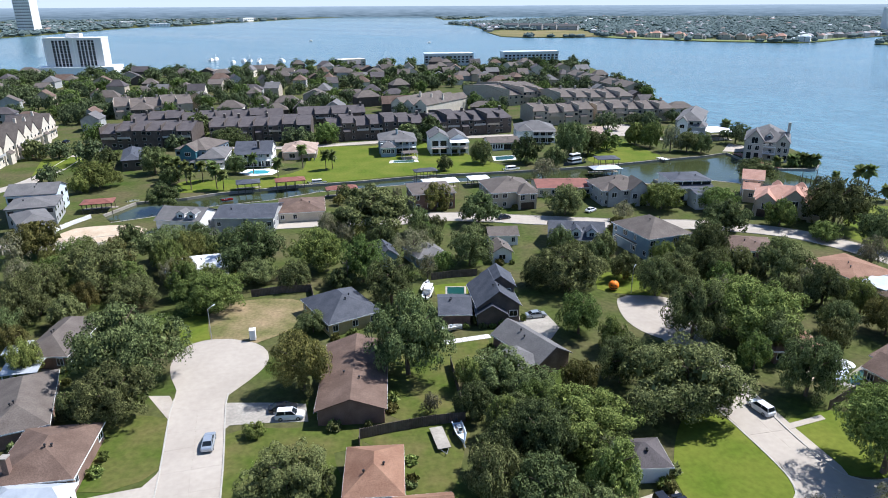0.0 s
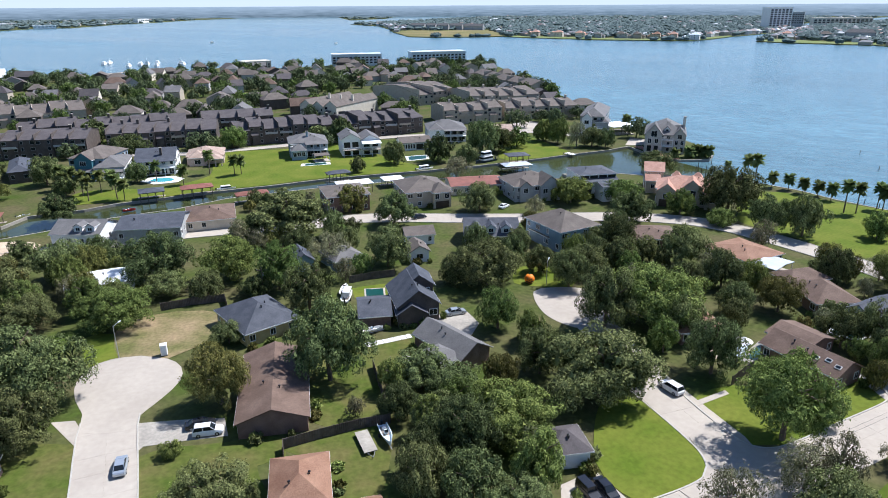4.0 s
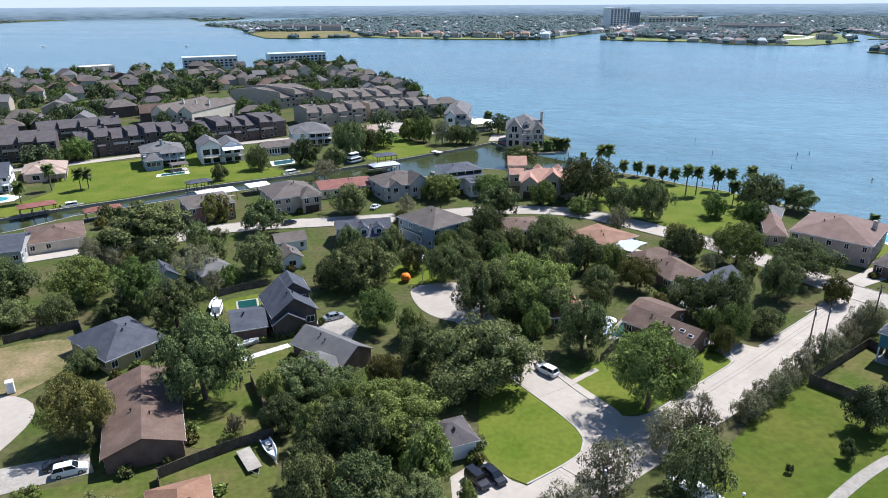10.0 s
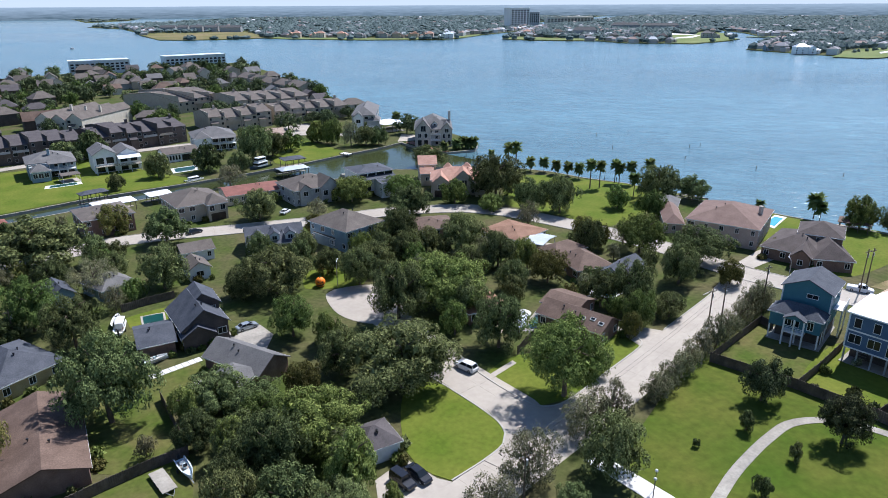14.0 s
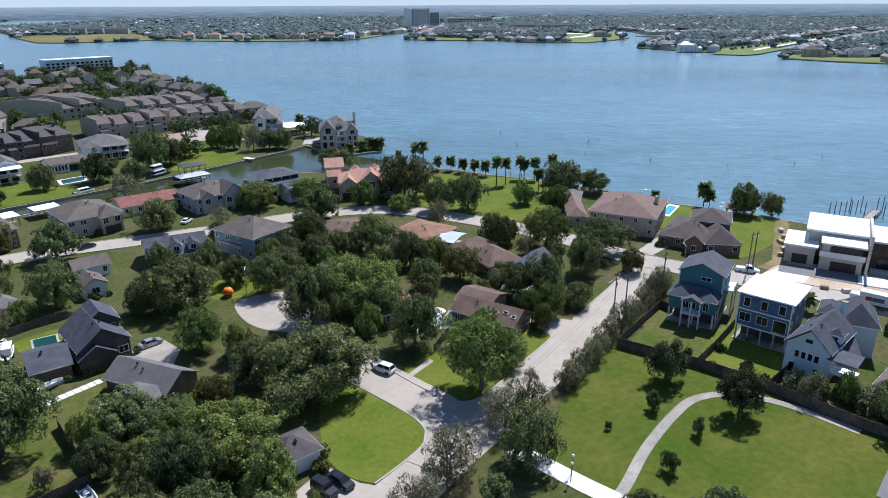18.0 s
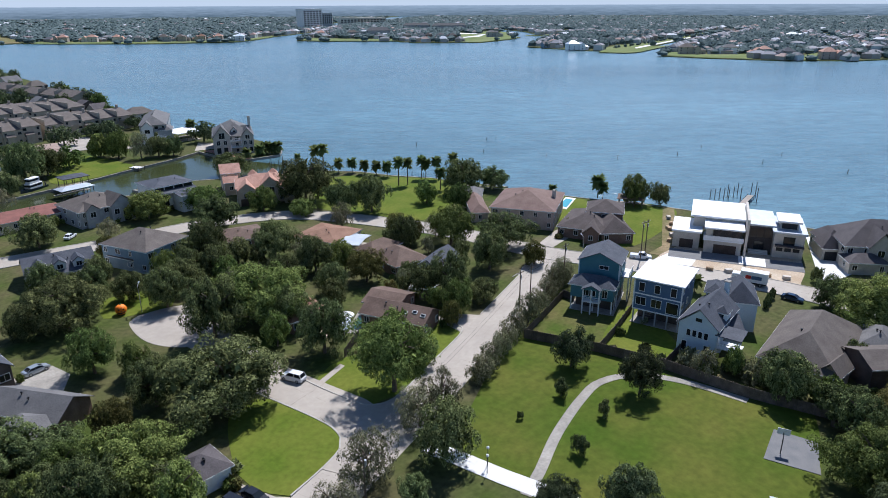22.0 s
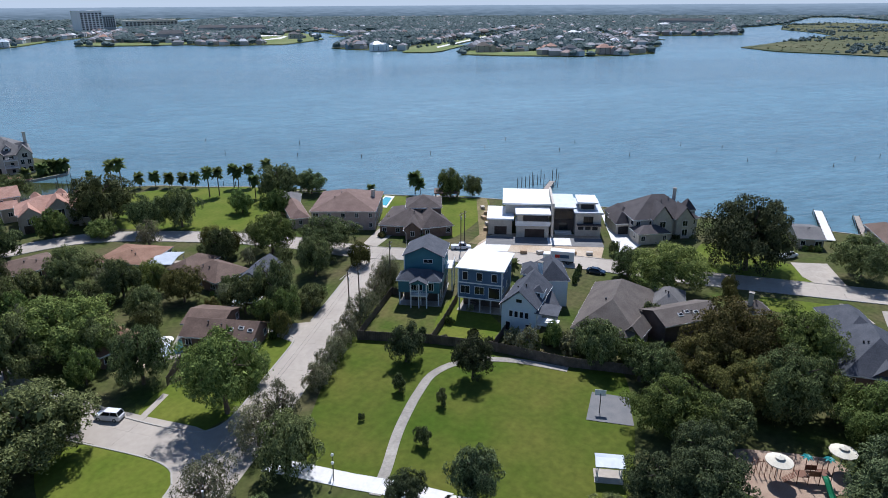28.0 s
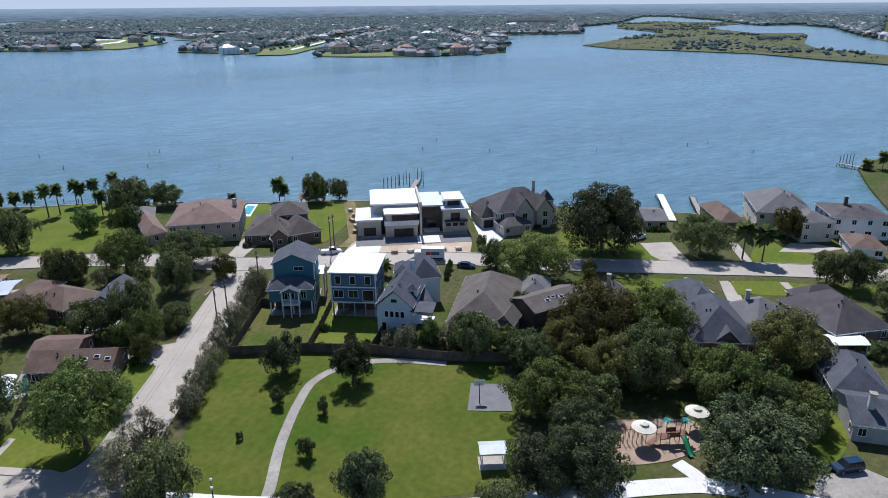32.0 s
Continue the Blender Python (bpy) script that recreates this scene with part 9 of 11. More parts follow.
def parasol(x, y, h=2.6, r=1.6, m="canvas", label="open cream garden parasol"):
    root = new("parasol")
    root.location = (x, y, 0)
    tagged(root, label, "parasol", "parasols")
    bm = bmesh.new()
    n = 12
    apex = bm.verts.new((0, 0, h))
    ring = [bm.verts.new((r * math.cos(2 * math.pi * i / n), r * math.sin(2 * math.pi * i / n), h - r * 0.32)) for i in range(n)]
    low = [bm.verts.new((v.co.x * 0.99, v.co.y * 0.99, v.co.z - 0.16)) for v in ring]
    for i in range(n):
        bm.faces.new((apex, ring[i], ring[(i + 1) % n])), bm.faces.new((ring[i], low[i], low[(i + 1) % n], ring[(i + 1) % n]))
    c = part("canopy", bm, m, root)
    bm = bmesh.new()
    a2 = bm.verts.new((0, 0, h + 0.28))
    r2 = [bm.verts.new((r * 0.36 * math.cos(2 * math.pi * i / n), r * 0.36 * math.sin(2 * math.pi * i / n), h + 0.02)) for i in range(n)]
    for i in range(n):
        bm.faces.new((a2, r2[i], r2[(i + 1) % n]))
    part("vent", bm, m, c)
    part("pole", tubes(((0, 0, 0), (0, 0, h + 0.35), 0.05, 0.04)), "steel", root)
    return root


def utility_pole(x, y, h=10.0, arm=True, lean=0.0, label="tall dark timber utility pole"):
    root = new("utility_pole")
    root.location = (x, y, 0)
    tagged(root, label, "utility pole", "utility poles")
    part("pole", tubes(((0, 0, 0), (lean, 0, h), 0.16, 0.11)), "bark", root)
    if arm:
        part("crossarm", boxes((lean - 1.1, -0.06, h - 0.8, lean + 1.1, 0.06, h - 0.66)), "bark", root)
        for s in (-1, -0.45, 0.45, 1):
            part("insulator", tubes(((lean + s, 0, h - 0.66), (lean + s, 0, h - 0.45), 0.05, 0.04)), "steel", root)
        part("transformer", tubes(((lean + 0.28, 0.1, h - 2.2), (lean + 0.28, 0.1, h - 1.3), 0.22, 0.22), n=10), "steel", root)
    return root


def wire(pts, sag=0.7, r=0.018):
    cu = bpy.data.curves.new("power_line", "CURVE")
    cu.dimensions, cu.bevel_depth, cu.bevel_resolution = "3D", r, 0
    sp = cu.splines.new("POLY")
    line = []
    for a, b in zip(pts, pts[1:]):
        for k in range(10):
            t = k / 10
            p = Vector(a).lerp(Vector(b), t)
            line.append((p.x, p.y, p.z - sag * 4 * t * (1 - t)))
    line.append(pts[-1])
    sp.points.add(len(line) - 1)
    for p, c in zip(sp.points, line):
        p.co = (*c, 1)
    cu.materials.append(M["black"])
    return tagged(new("power_line", cu), "thin dark overhead power line", "cable", "power lines")


def street_lamp(x, y, h=8.0, rot=0.0, label="grey metal street lamp with a short arm"):
    root = new("street_lamp")
    root.matrix_basis = pose(x, y, 0, 0, 0, rot)
    tagged(root, label, "street lamp", "street lamps")
    part("pole", tubes(((0, 0, 0), (0, 0, h), 0.09, 0.06)), "steel", root)
    part("arm", tubes(((0, 0, h - 0.1), (1.4, 0, h + 0.25), 0.05, 0.04)), "steel", root)
    part("lamp_head", boxes((1.2, -0.16, h + 0.16, 1.9, 0.16, h + 0.32), bev=0.04), "steel", root)
    return root


def park_lamp(x, y):
    root = new("park_lamp")
    root.location = (x, y, 0)
    tagged(root, "short park lamp post with a white globe", "lamp post", "park lamps")
    part("pole", tubes(((0, 0, 0), (0, 0, 3.0), 0.07, 0.05)), "black", root)
    bm = bmesh.new()
    bmesh.ops.create_uvsphere(bm, u_segments=12, v_segments=8, radius=0.24, matrix=Matrix.Translation((0, 0, 3.2)))
    part("globe", bm, "white", root)


def stepping_path(a, b, n, w, label):
    root = new("stepping_path")
    tagged(root, label, "path", kind="structure")
    a, b = Vector((*a, 0)), Vector((*b, 0))
    d = (b - a) / n
    me = bpy.data.meshes.new("slab")
    bm = boxes((-d.length * 0.46, -w / 2, 0, d.length * 0.46, w / 2, 0.09), bev=0.02)
    bm.to_mesh(me), bm.free(), me.materials.append(M["bright"])
    for i in range(n):
        p = a + d * (i + 0.5)
        piece("slab", me, root, p.x, p.y, 0.03, math.atan2(d.y, d.x))


def table_set(x, y):
    root = new("garden_table")
    root.location = (x, y, 0)
    tagged(root, "round pale garden table on a patio", "table")
    part("top", tubes(((0, 0, 0.72), (0, 0, 0.78), 0.6, 0.6), n=16), "white", root)
    part("leg", tubes(((0, 0, 0.02), (0, 0, 0.72), 0.06, 0.06)), "steel", root)
    part("foot", tubes(((0, 0, 0.1), (0, 0, 0.14), 0.3, 0.3)), "steel", root)
    for k in range(4):
        c = new("garden_chair")
        c.matrix_basis = pose(x + 1.1 * math.cos(k * 1.57), y + 1.1 * math.sin(k * 1.57), 0, 0, 0, k * 90)
        tagged(c, "pale garden chair round a patio table", "chair", "garden chairs")
        part("seat", boxes((-0.25, -0.25, 0.40, 0.25, 0.25, 0.45)), "white", c)
        part("backrest", boxes((0.2, -0.25, 0.45, 0.26, 0.25, 0.9)), "white", c)
        for sx in (-0.21, 0.21):
            for sy in (-0.21, 0.21):
                part("leg", boxes((sx - 0.02, sy - 0.02, 0, sx + 0.02, sy + 0.02, 0.4)), "steel", c)


def pumpkin(x, y, r):
    """A large inflatable pumpkin with a cut-out face."""
    root = new("inflatable_pumpkin")
    root.location = (x, y, 0)
    tagged(root, "large orange inflatable pumpkin on a lawn", "inflatable")
    bm = bmesh.new()
    bmesh.ops.create_uvsphere(bm, u_segments=40, v_segments=20, radius=1.0)
    for v in bm.verts:
        a = math.atan2(v.co.y, v.co.x)
        k = r * (1 + 0.05 * abs(math.sin(a * 5)) - 0.05)
        v.co = Vector((v.co.x * k, v.co.y * k, v.co.z * r * 0.95 + r * 0.95))
    for f in bm.faces:
        f.smooth = True
    part("shell", bm, "orange", root)
    part("stem", tubes(((0, 0, r * 1.85), (0.1, 0, r * 2.15), 0.16 * r, 0.09 * r)), "playgreen", root)
    d = Vector((-x, -y, 0)).normalized()
    rz = math.degrees(math.atan2(d.y, d.x)) + 90
    for nm, px, pz, s in (("eye", -0.38, 1.25, 0.28), ("eye", 0.38, 1.25, 0.28), ("nose", 0, 0.98, 0.16)):
        bm = bmesh.new()
        yy = -math.sqrt(max(0.1, 1 - px * px - (pz - 0.95) ** 2)) * r
        t = [bm.verts.new((px * r + s * r * c, yy - 0.06 * o, pz * r + s * r * e)) for o in (0, 1.6) for c, e in ((-0.6, -0.4), (0.6, -0.4), (0, 0.6))]
        bm.faces.new(t[3:])
        for i in range(3):
            bm.faces.new((t[i], t[(i + 1) % 3], t[3 + (i + 1) % 3], t[3 + i]))
        part(nm, bm, "black", root).matrix_basis = pose(0, 0, 0, 0, 0, rz)
    bm = bmesh.new()
    for k in range(5):
        a = -0.5 + 0.25 * k
        yy = -math.sqrt(max(0.1, 1 - a * a * 0.6 - 0.16)) * r
        box(bm, (a - 0.13) * r, yy - 0.1, (0.5 + 0.35 * a * a) * r, (a + 0.13) * r, yy + 0.02, (0.68 + 0.4 * a * a) * r)
    part("mouth", bm, "black", root).matrix_basis = pose(0, 0, 0, 0, 0, rz)


def playground(x, y, rot):
    root = new("play_structure")
    root.matrix_basis = pose(x, y, 0.05, 0, 0, rot)
    tagged(root, "brown and teal climbing frame with green slide", "play structure")
    for px in (0, 1.5, 3.0, 4.5):
        for py in (0, 1.5):
            part("post", tubes(((px, py, 0), (px, py, 3.6 if px > 1 else 2.6), 0.06, 0.06)), "playbrown", root)
    part("platform", boxes((0, 0, 1.3, 1.5, 1.5, 1.4)), "playbrown", root)
    part("platform", boxes((3.0, 0, 1.7, 4.5, 1.5, 1.8)), "playbrown", root)
    part("bridge", boxes((1.5, 0.2, 1.45, 3.0, 1.3, 1.55)), "playbrown", root)
    for k in range(6):
        part("step", boxes((-0.3 - 0.25 * k, 0.2, 1.15 - 0.2 * k, -0.05 - 0.25 * k, 1.3, 1.2 - 0.2 * k)), "playbrown", root)
    for py in (0.05, 1.45):
        part("guard_rail", boxes((1.5, py - 0.03, 1.55, 3.0, py + 0.03, 2.4)), "playbrown", root)
    bm = bmesh.new()
    prev = None
    for k in range(8):
        s = k / 7
        xx, zz = 3.4 + 0.3 * s, 1.8 - 1.55 * (3 * s * s - 2 * s ** 3)
        ring = [bm.verts.new((xx + dx, -0.1 - 3.0 * s, zz + dz)) for dx, dz in ((-0.35, 0.28), (-0.3, 0), (0.3, 0), (0.35, 0.28), (0.4, 0.28), (0.35, -0.06), (-0.35, -0.06), (-0.4, 0.28))]
        if prev:
            for i in range(8):
                bm.faces.new((prev[i], prev[(i + 1) % 8], ring[(i + 1) % 8], ring[i]))
        prev = ring
    bmesh.ops.recalc_face_normals(bm, faces=bm.faces)
    part("slide", bm, "playgreen", root)
    for px, py, z in ((1.5, 1.5, 3.7), (4.5, 1.5, 3.5)):
        for k in range(7):
            a = k * 0.9
            bm = bmesh.new()
            q = [bm.verts.new((px + 0.9 * s * math.cos(a) - w * math.sin(a), py + 0.9 * s * math.sin(a) + w * math.cos(a), z + 0.25 * math.sin(2.2 * s) - 0.3 * s * s + o)) for o in (0, -0.04) for s, w in ((0, 0.02), (0.5, 0.2), (1, 0.02), (0.5, -0.2))]
            bm.faces.new(q[:4]), bm.faces.new(q[4:][::-1])
            for i in range(4):
                bm.faces.new((q[i], q[4 + i], q[4 + (i + 1) % 4], q[(i + 1) % 4]))
            part("palm_leaf", bm, "playteal", root)
    return root


def climbing_hoops(x, y, rot):
    root = new("climbing_hoops")
    root.matrix_basis = pose(x, y, 0.05, 0, 0, rot)
    tagged(root, "row of dark metal overhead climbing hoops", "play equipment")
    for k in range(6):
        part("hoop", tubes(((k * 0.7, 0, 0), (k * 0.7, 0, 2.1), 0.05, 0.05), ((k * 0.7, 0, 2.1), (k * 0.7, 1.4, 2.1), 0.05, 0.05), ((k * 0.7, 1.4, 0), (k * 0.7, 1.4, 2.1), 0.05, 0.05), n=6), "playbrown", root)
    part("beam", tubes(((0, 0.7, 2.15), (3.5, 0.7, 2.15), 0.05, 0.05), n=6), "playbrown", root)


def hoop(x, y, rot):
    root = new("basketball_hoop")
    root.matrix_basis = pose(x, y, 0.05, 0, 0, rot)
    tagged(root, "basketball hoop on a dark gooseneck pole", "basketball hoop")
    part("pole", tubes(((0, 0, 0), (0, 0, 2.6), 0.08, 0.08), ((0, 0, 2.6), (0.9, 0, 3.2), 0.07, 0.06)), "black", root)
    part("backboard", boxes((0.9, -0.9, 2.85, 0.96, 0.9, 3.9)), "white", root)
    bm = bmesh.new()
    for k in range(12):
        a, b = 2 * math.pi * k / 12, 2 * math.pi * (k + 1) / 12
        tube(bm, (1.2 + 0.23 * math.cos(a), 0.23 * math.sin(a), 3.05), (1.2 + 0.23 * math.cos(b), 0.23 * math.sin(b), 3.05), 0.02, 0.02, 4, False)
    part("rim", bm, "orange", root)


def pavilion(x, y, rot, w, d, roof="palemetal", h=2.8, label="small open shelter with a low pale metal roof"):
    root = new("shelter")
    root.matrix_basis = pose(x, y, 0, 0, 0, rot)
    tagged(root, label, "shelter")
    part("roof", solid(roof_faces(w, d, h, 0.5, "gx", 0.3)[0], 0.14), roof, root)
    for px in (0.1, w - 0.1):
        for py in (0.1, d - 0.1):
            part("post", boxes((px - 0.07, py - 0.07, 0, px + 0.07, py + 0.07, h + 0.02)), "white", root)
    part("floor_slab", boxes((-0.3, -0.3, 0.0, w + 0.3, d + 0.3, 0.1)), "drive", root)


def portable_toilet(x, y, rot):
    root = new("portable_toilet")
    root.matrix_basis = pose(x, y, 0.08, 0, 0, rot)
    tagged(root, "white portable site toilet beside the kerb", "portable toilet")
    part("cabin", boxes((-0.6, -0.6, 0.1, 0.6, 0.6, 2.2), bev=0.04), "white", root)
    part("door", boxes((-0.42, -0.64, 0.2, 0.42, -0.603, 2.0)), "paleblue", root)
    part("roof", boxes((-0.66, -0.66, 2.203, 0.66, 0.66, 2.36), bev=0.06), "white", root)
    part("skid", boxes((-0.62, -0.62, 0.0, 0.62, 0.62, 0.098)), "black", root)


# ---- sheets and boats of the far shores ----
FAR_SHEETS = []


def far_sheet(name, pts, m, label, z):
    FAR_SHEETS.append(pts)
    return sheet(name, pts, z, m, 0.1, label=label, category=name)


def far_boats(pts, n):
    """A crowded far marina: hulls, cabins and masts, as one mesh."""
    rng = random.Random(n)
    vs, fs = [], []
    for k in range(n):
        u, v = rng.random(), round(rng.random() * 5) / 5
        x, y = [(pts[0][i] * (1 - u) + pts[1][i] * u) * (1 - v) + (pts[3][i] * (1 - u) + pts[2][i] * u) * v for i in (0, 1)]
        L, W = rng.uniform(9, 16), rng.uniform(3, 4.2)
        for x0, x1, y0, y1, z0, z1 in ((-L / 2, L * 0.36, -W / 2, W / 2, -0.7, 1.2), (L * 0.36, L / 2, -W / 5, W / 5, -0.4, 1.3), (-L / 4, L / 5, -W / 3, W / 3, 1.2, 2.8), (-0.1, 0.1, -0.1, 0.1, 2.8, rng.choice((3, 7)))):
            b = len(vs)
            vs += [(x + q, y + p, z) for z in (z0, z1) for p, q in ((x0, y0), (x1, y0), (x1, y1), (x0, y1))]
            fs += [(b, b + 3, b + 2, b + 1), (b + 4, b + 5, b + 6, b + 7), (b, b + 1, b + 5, b + 4), (b + 1, b + 2, b + 6, b + 5), (b + 2, b + 3, b + 7, b + 6), (b + 3, b, b + 4, b + 7)]
    me = bpy.data.meshes.new("moored_boats")
    me.from_pydata(vs, [], fs)
    me.materials.append(M["white"])
    return tagged(new("moored_boats", me), "white boats moored close together in a marina", "boats", kind="stuff")


# ---- tall buildings across the point ----
def tower(label, x, y, rot, w, d, h, floors, cols, wall="white", base=0, name="hotel", top=True):
    root = new(name)
    root.matrix_basis = pose(x, y, 0, 0, 0, rot)
    tagged(root, label, "building")
    b = part("wall", boxes((0, 0, 0, w, d, h)), wall, root)
    part("roof", boxes((-0.5, -0.5, h + 0.01, w + 0.5, d + 0.5, h + 1.2)), wall, root)
    if top:
        part("plant_room", boxes((w * 0.35, d * 0.3, h + 1.21, w * 0.6, d * 0.7, h + 5)), wall, root)
    if base:
        part("podium", boxes((-base, -base * 0.8, 0, w + base, d + base * 0.4, 7)), wall, root)
    cw, fh = w / cols, h / (floors + 0.6)
    me = None
    for j in range(1, floors, 1 if floors < 20 else 2):
        if me is None:
            bm = bmesh.new()
            for i in range(cols):
                if base and i in (0, 1, cols // 2 - 1, cols // 2, cols - 2, cols - 1):
                    continue
                box(bm, (i + 0.19) * cw, -0.14, 0, (i + 0.19) * cw + cw * (0.7 if base else 0.62), 0.0, fh * (0.84 if base else 0.62))
            me = bpy.data.meshes.new("window_row")
            bm.to_mesh(me), bm.free(), me.materials.append(M["glass"])
        tagged(piece("window_row", me, b, 0, 0, j * fh + fh * 0.25), kind="stuff")
    for i in range(0, cols + 1, 4):
        part("pier", boxes((i * cw - 0.5, -0.7, 0, i * cw + 0.5, -0.005, h)), wall, root)
    return root


teal_house(117.7, 78.8, -67.8, 8.9, 8.9, 10.2)
blue_house(117.2, 64.4, -76.4, 9.7, 10.9, 10.4)
w = (112.4, 51.6, -81.9, 7.2, 12.4, 0.0, 6.4, 3.6, "gy")
pale_house = house("pale blue L-shaped house with steep slate roofs", [w,
    (127.7, 49.5, -60.7, 6.2, 10.0, 0.0, 6.4, 3.4, "hip"),
    (124.7, 52.4, -70.0, 3.0, 5.4, 0.0, 8.6, 1.4, "hip"),
    (119.1, 45.1, -46.0, 3.4, 8.8, 0.0, 3.6, 2.2, "gx")], "paleblue", "slate", seed=91, gap=1.9, sides="r")
for k in range(4):
    opening(pale_house, w, 2.0 + 1.1 * k, 4.6, 0.7, 1.3, 0)
opening(pale_house, w, 3.6, 7.6, 1.0, 0.5, 1, 0, "black")
for u in (1.4, 5.6):
    opening(pale_house, w, u, 1.7, 0.9, 1.9, 0)
gable(pale_house, w, 5.2, 4.5, 2.2, 2.6, 6.4, 8.2, 1.1, "paleblue", "slate", "hip", o=0.2, opening=(7.5, 0, 1.0, 0.8, 1))
veranda(pale_house, w, 7.2, 11.4, 3.4, 3.0, 5.6, v=3.6, cover="slate")
chimney(pale_house, 15.5, -2.0, 3.0, 10.6, 0.9, "paleblue")
modern_house(166.8, 81.6, -65.3, 32.6)
car(-36.8, 85.9, 101, "sedan", "carsilver", "silver car parked against the kerb")
car(-25.7, 92.9, 5, "suv", "carwhite", "white car parked on a shaded driveway")
car(-27.3, 95.0, 10, "sedan", "carblack", "black car parked in tree shade")
car(19.7, 130.2, 13, "sedan", "carsilver", "silver car parked beside a slate roofed house")
car(52.6, 94.5, 112, "suv", "carwhite", "white estate car parked at the kerb")
car(29.4, 71.0, -73, "jeep", "carblack", "dark off-road car with a pale top on a driveway")
car(32.0, 71.3, -75, "sedan", "carblack", "black car on a driveway by a white garage")
car(93.2, -30.6, 119, "suv", "carblue", "dark blue car parked beside the park")
car(151.8, 82.6, -61, "truck", "carwhite", "white pickup parked at the building plot")
car(152.9, 44.4, -86, "sedan", "carblue", "dark car parked at the kerb")
car(47.8, 208.0, 46, "sedan", "carwhite", "white car by the canal row")
car(18.6, 200.5, 19, "sedan", "carblack", "dark car parked on the waterfront street")
car(-49.5, 203.6, 16, "sedan", "carwhite", "white car on a driveway")
car(-188.1, 295.3, 68, "truck", "carred", "red pickup on a forecourt")
car(-189.3, 310.2, 81, "sedan", "carwhite", "white car on a forecourt")
car(-189.0, 328.7, 89, "sedan", "carblack", "dark car on a side street")
car(188.3, 3.2, -36, "truck", "carwhite", "white pickup in deep oak shade")
def lumber_stack(x, y, rot, L, m, label):
    """A stack of boards or blocks on bearers."""
    root = new("material_stack")
    root.matrix_basis = pose(x, y, 0.06, 0, 0, rot)
    tagged(root, label, "building material", "site materials")
    for k in (-0.35, 0.35):
        part("bearer", boxes((k * L - 0.06, -0.7, 0, k * L + 0.06, 0.7, 0.1)), "wood", root)
    for k in range(4):
        part("layer", boxes((-L / 2 + 0.06 * (k % 2), -0.6, 0.103 + 0.2 * k, L / 2 - 0.05 * (k % 3), 0.6 - 0.04 * k, 0.297 + 0.2 * k)), m, root)
    return root


for k in range(5):
    lumber_stack(169.5 + 4.9 * k, 84.0 + 2.7 * k - 0.9 * (k % 2), 28 + 11 * (k % 3), 1.3 + 0.6 * (k % 3), ("wood", "stone", "wood")[k % 3],
                 ("stack of raw boards beside the building site", "stack of pale stone blocks beside the building site", "short stack of boards beside the building site")[k % 3])
for k in range(5):
    lumber_stack(157.0 + 1.9 * k, 66.0 - 4.0 * k, -62 + 25 * (k % 2), 1.8, ("wood", "stone", "white")[k % 3],
                 ("stack of raw boards on the sandy forecourt", "stack of pale stone blocks on the sandy forecourt", "stack of wrapped panels on the sandy forecourt")[k % 3])
delivery_truck(155.3, 55.2, 106)
boat(2.3, 87.6, 0.5, -78, 5.4, "blue and white motorboat on a trailer", trailer=True, paint='paleblue')
boat(1.4, 123.9, 0.4, 16, 4.4, "white motorboat stored on a lawn", trailer=True)
boat(54.9, 276.8, -0.7, -147, 11.4, "white cabin cruiser moored on the canal", cabin=2, paint='carblue')
boat(27.5, 267.6, -0.7, 21, 7.8, "white motorboat moored at the bank", cabin=1)
boat(-48.8, 247.4, -0.7, 13, 6.9, "white motorboat moored by a boathouse", cabin=1)
boat(-109.0, 223.1, -0.7, 31, 4.0, "small white motorboat on the canal")
boat(-76.7, 225.1, -0.7, 21, 3.8, "small red motorboat on the canal", paint='carred')
boat(-252.6, 1313.8, -0.7, 50, 9.0, "motorboat under way on the bay", cabin=1)
boat(-26.5, 1235.4, -0.7, 56, 9.0, "motorboat under way on the bay", cabin=1)
flat_trailer(-0.9, 86.7, -75, 5.6)
boathouse(-61.7, 236.0, 18.0, 10.3, 5.4, "redmetal", 3.2, "red roofed open boathouse on the canal")
boathouse(-41.1, 224.6, 16.1, 10.4, 4.1, "redmetal", 3.2, "red roofed open boathouse on the canal")
boathouse(-75.3, 233.0, 16.8, 7.9, 6.3, "slate", 3.2, "grey roofed open boathouse on the canal")
boathouse(-118.9, 207.6, 15.5, 9.3, 6.1, "redmetal", 3.2, "red roofed boathouse at the canal end")
boathouse(-10.9, 247.4, 18.1, 8.4, 3.9, "slate", 4.0, "boat lift with a slate roof")
boathouse(63.2, 267.6, 5.7, 8.9, 6.4, "slate", 4.0, "open boat lift frame with a dark roof")
boathouse(59.3, 256.5, 8.7, 11.3, 5.7, "palemetal", 2.4, "low boat lift platform with canopies")
boathouse(130.9, 324.7, 11.1, 14.2, 14.8, "whiteroof", 4.5, "pale roofed boathouse on the bay")
boathouse(9.8, 238.8, 12.6, 7.2, 6.0, "whiteroof", 3.0, "white roofed boat shelter")
boathouse(-6.8, 231.8, 14.3, 12.3, 6.7, "whiteroof", 3.4, "white roofed boat shelter")
jetty(208.1, -6.3, 8.3, 30.8, 2.4, 0.3, "pale concrete jetty running into the bay", "bright")
jetty(213.1, -15.1, 5.7, 25.0, 1.6, 0.3, "narrow timber jetty on piles", "deck")
jetty(212.0, 83.3, 10.8, 21.6, 2.0, 0.3, "timber pier behind the modern house", "deck")
jetty(301.9, -81.5, 51.6, 12.3, 2.0, 0.3, "timber pier with a boat lift", "deck")
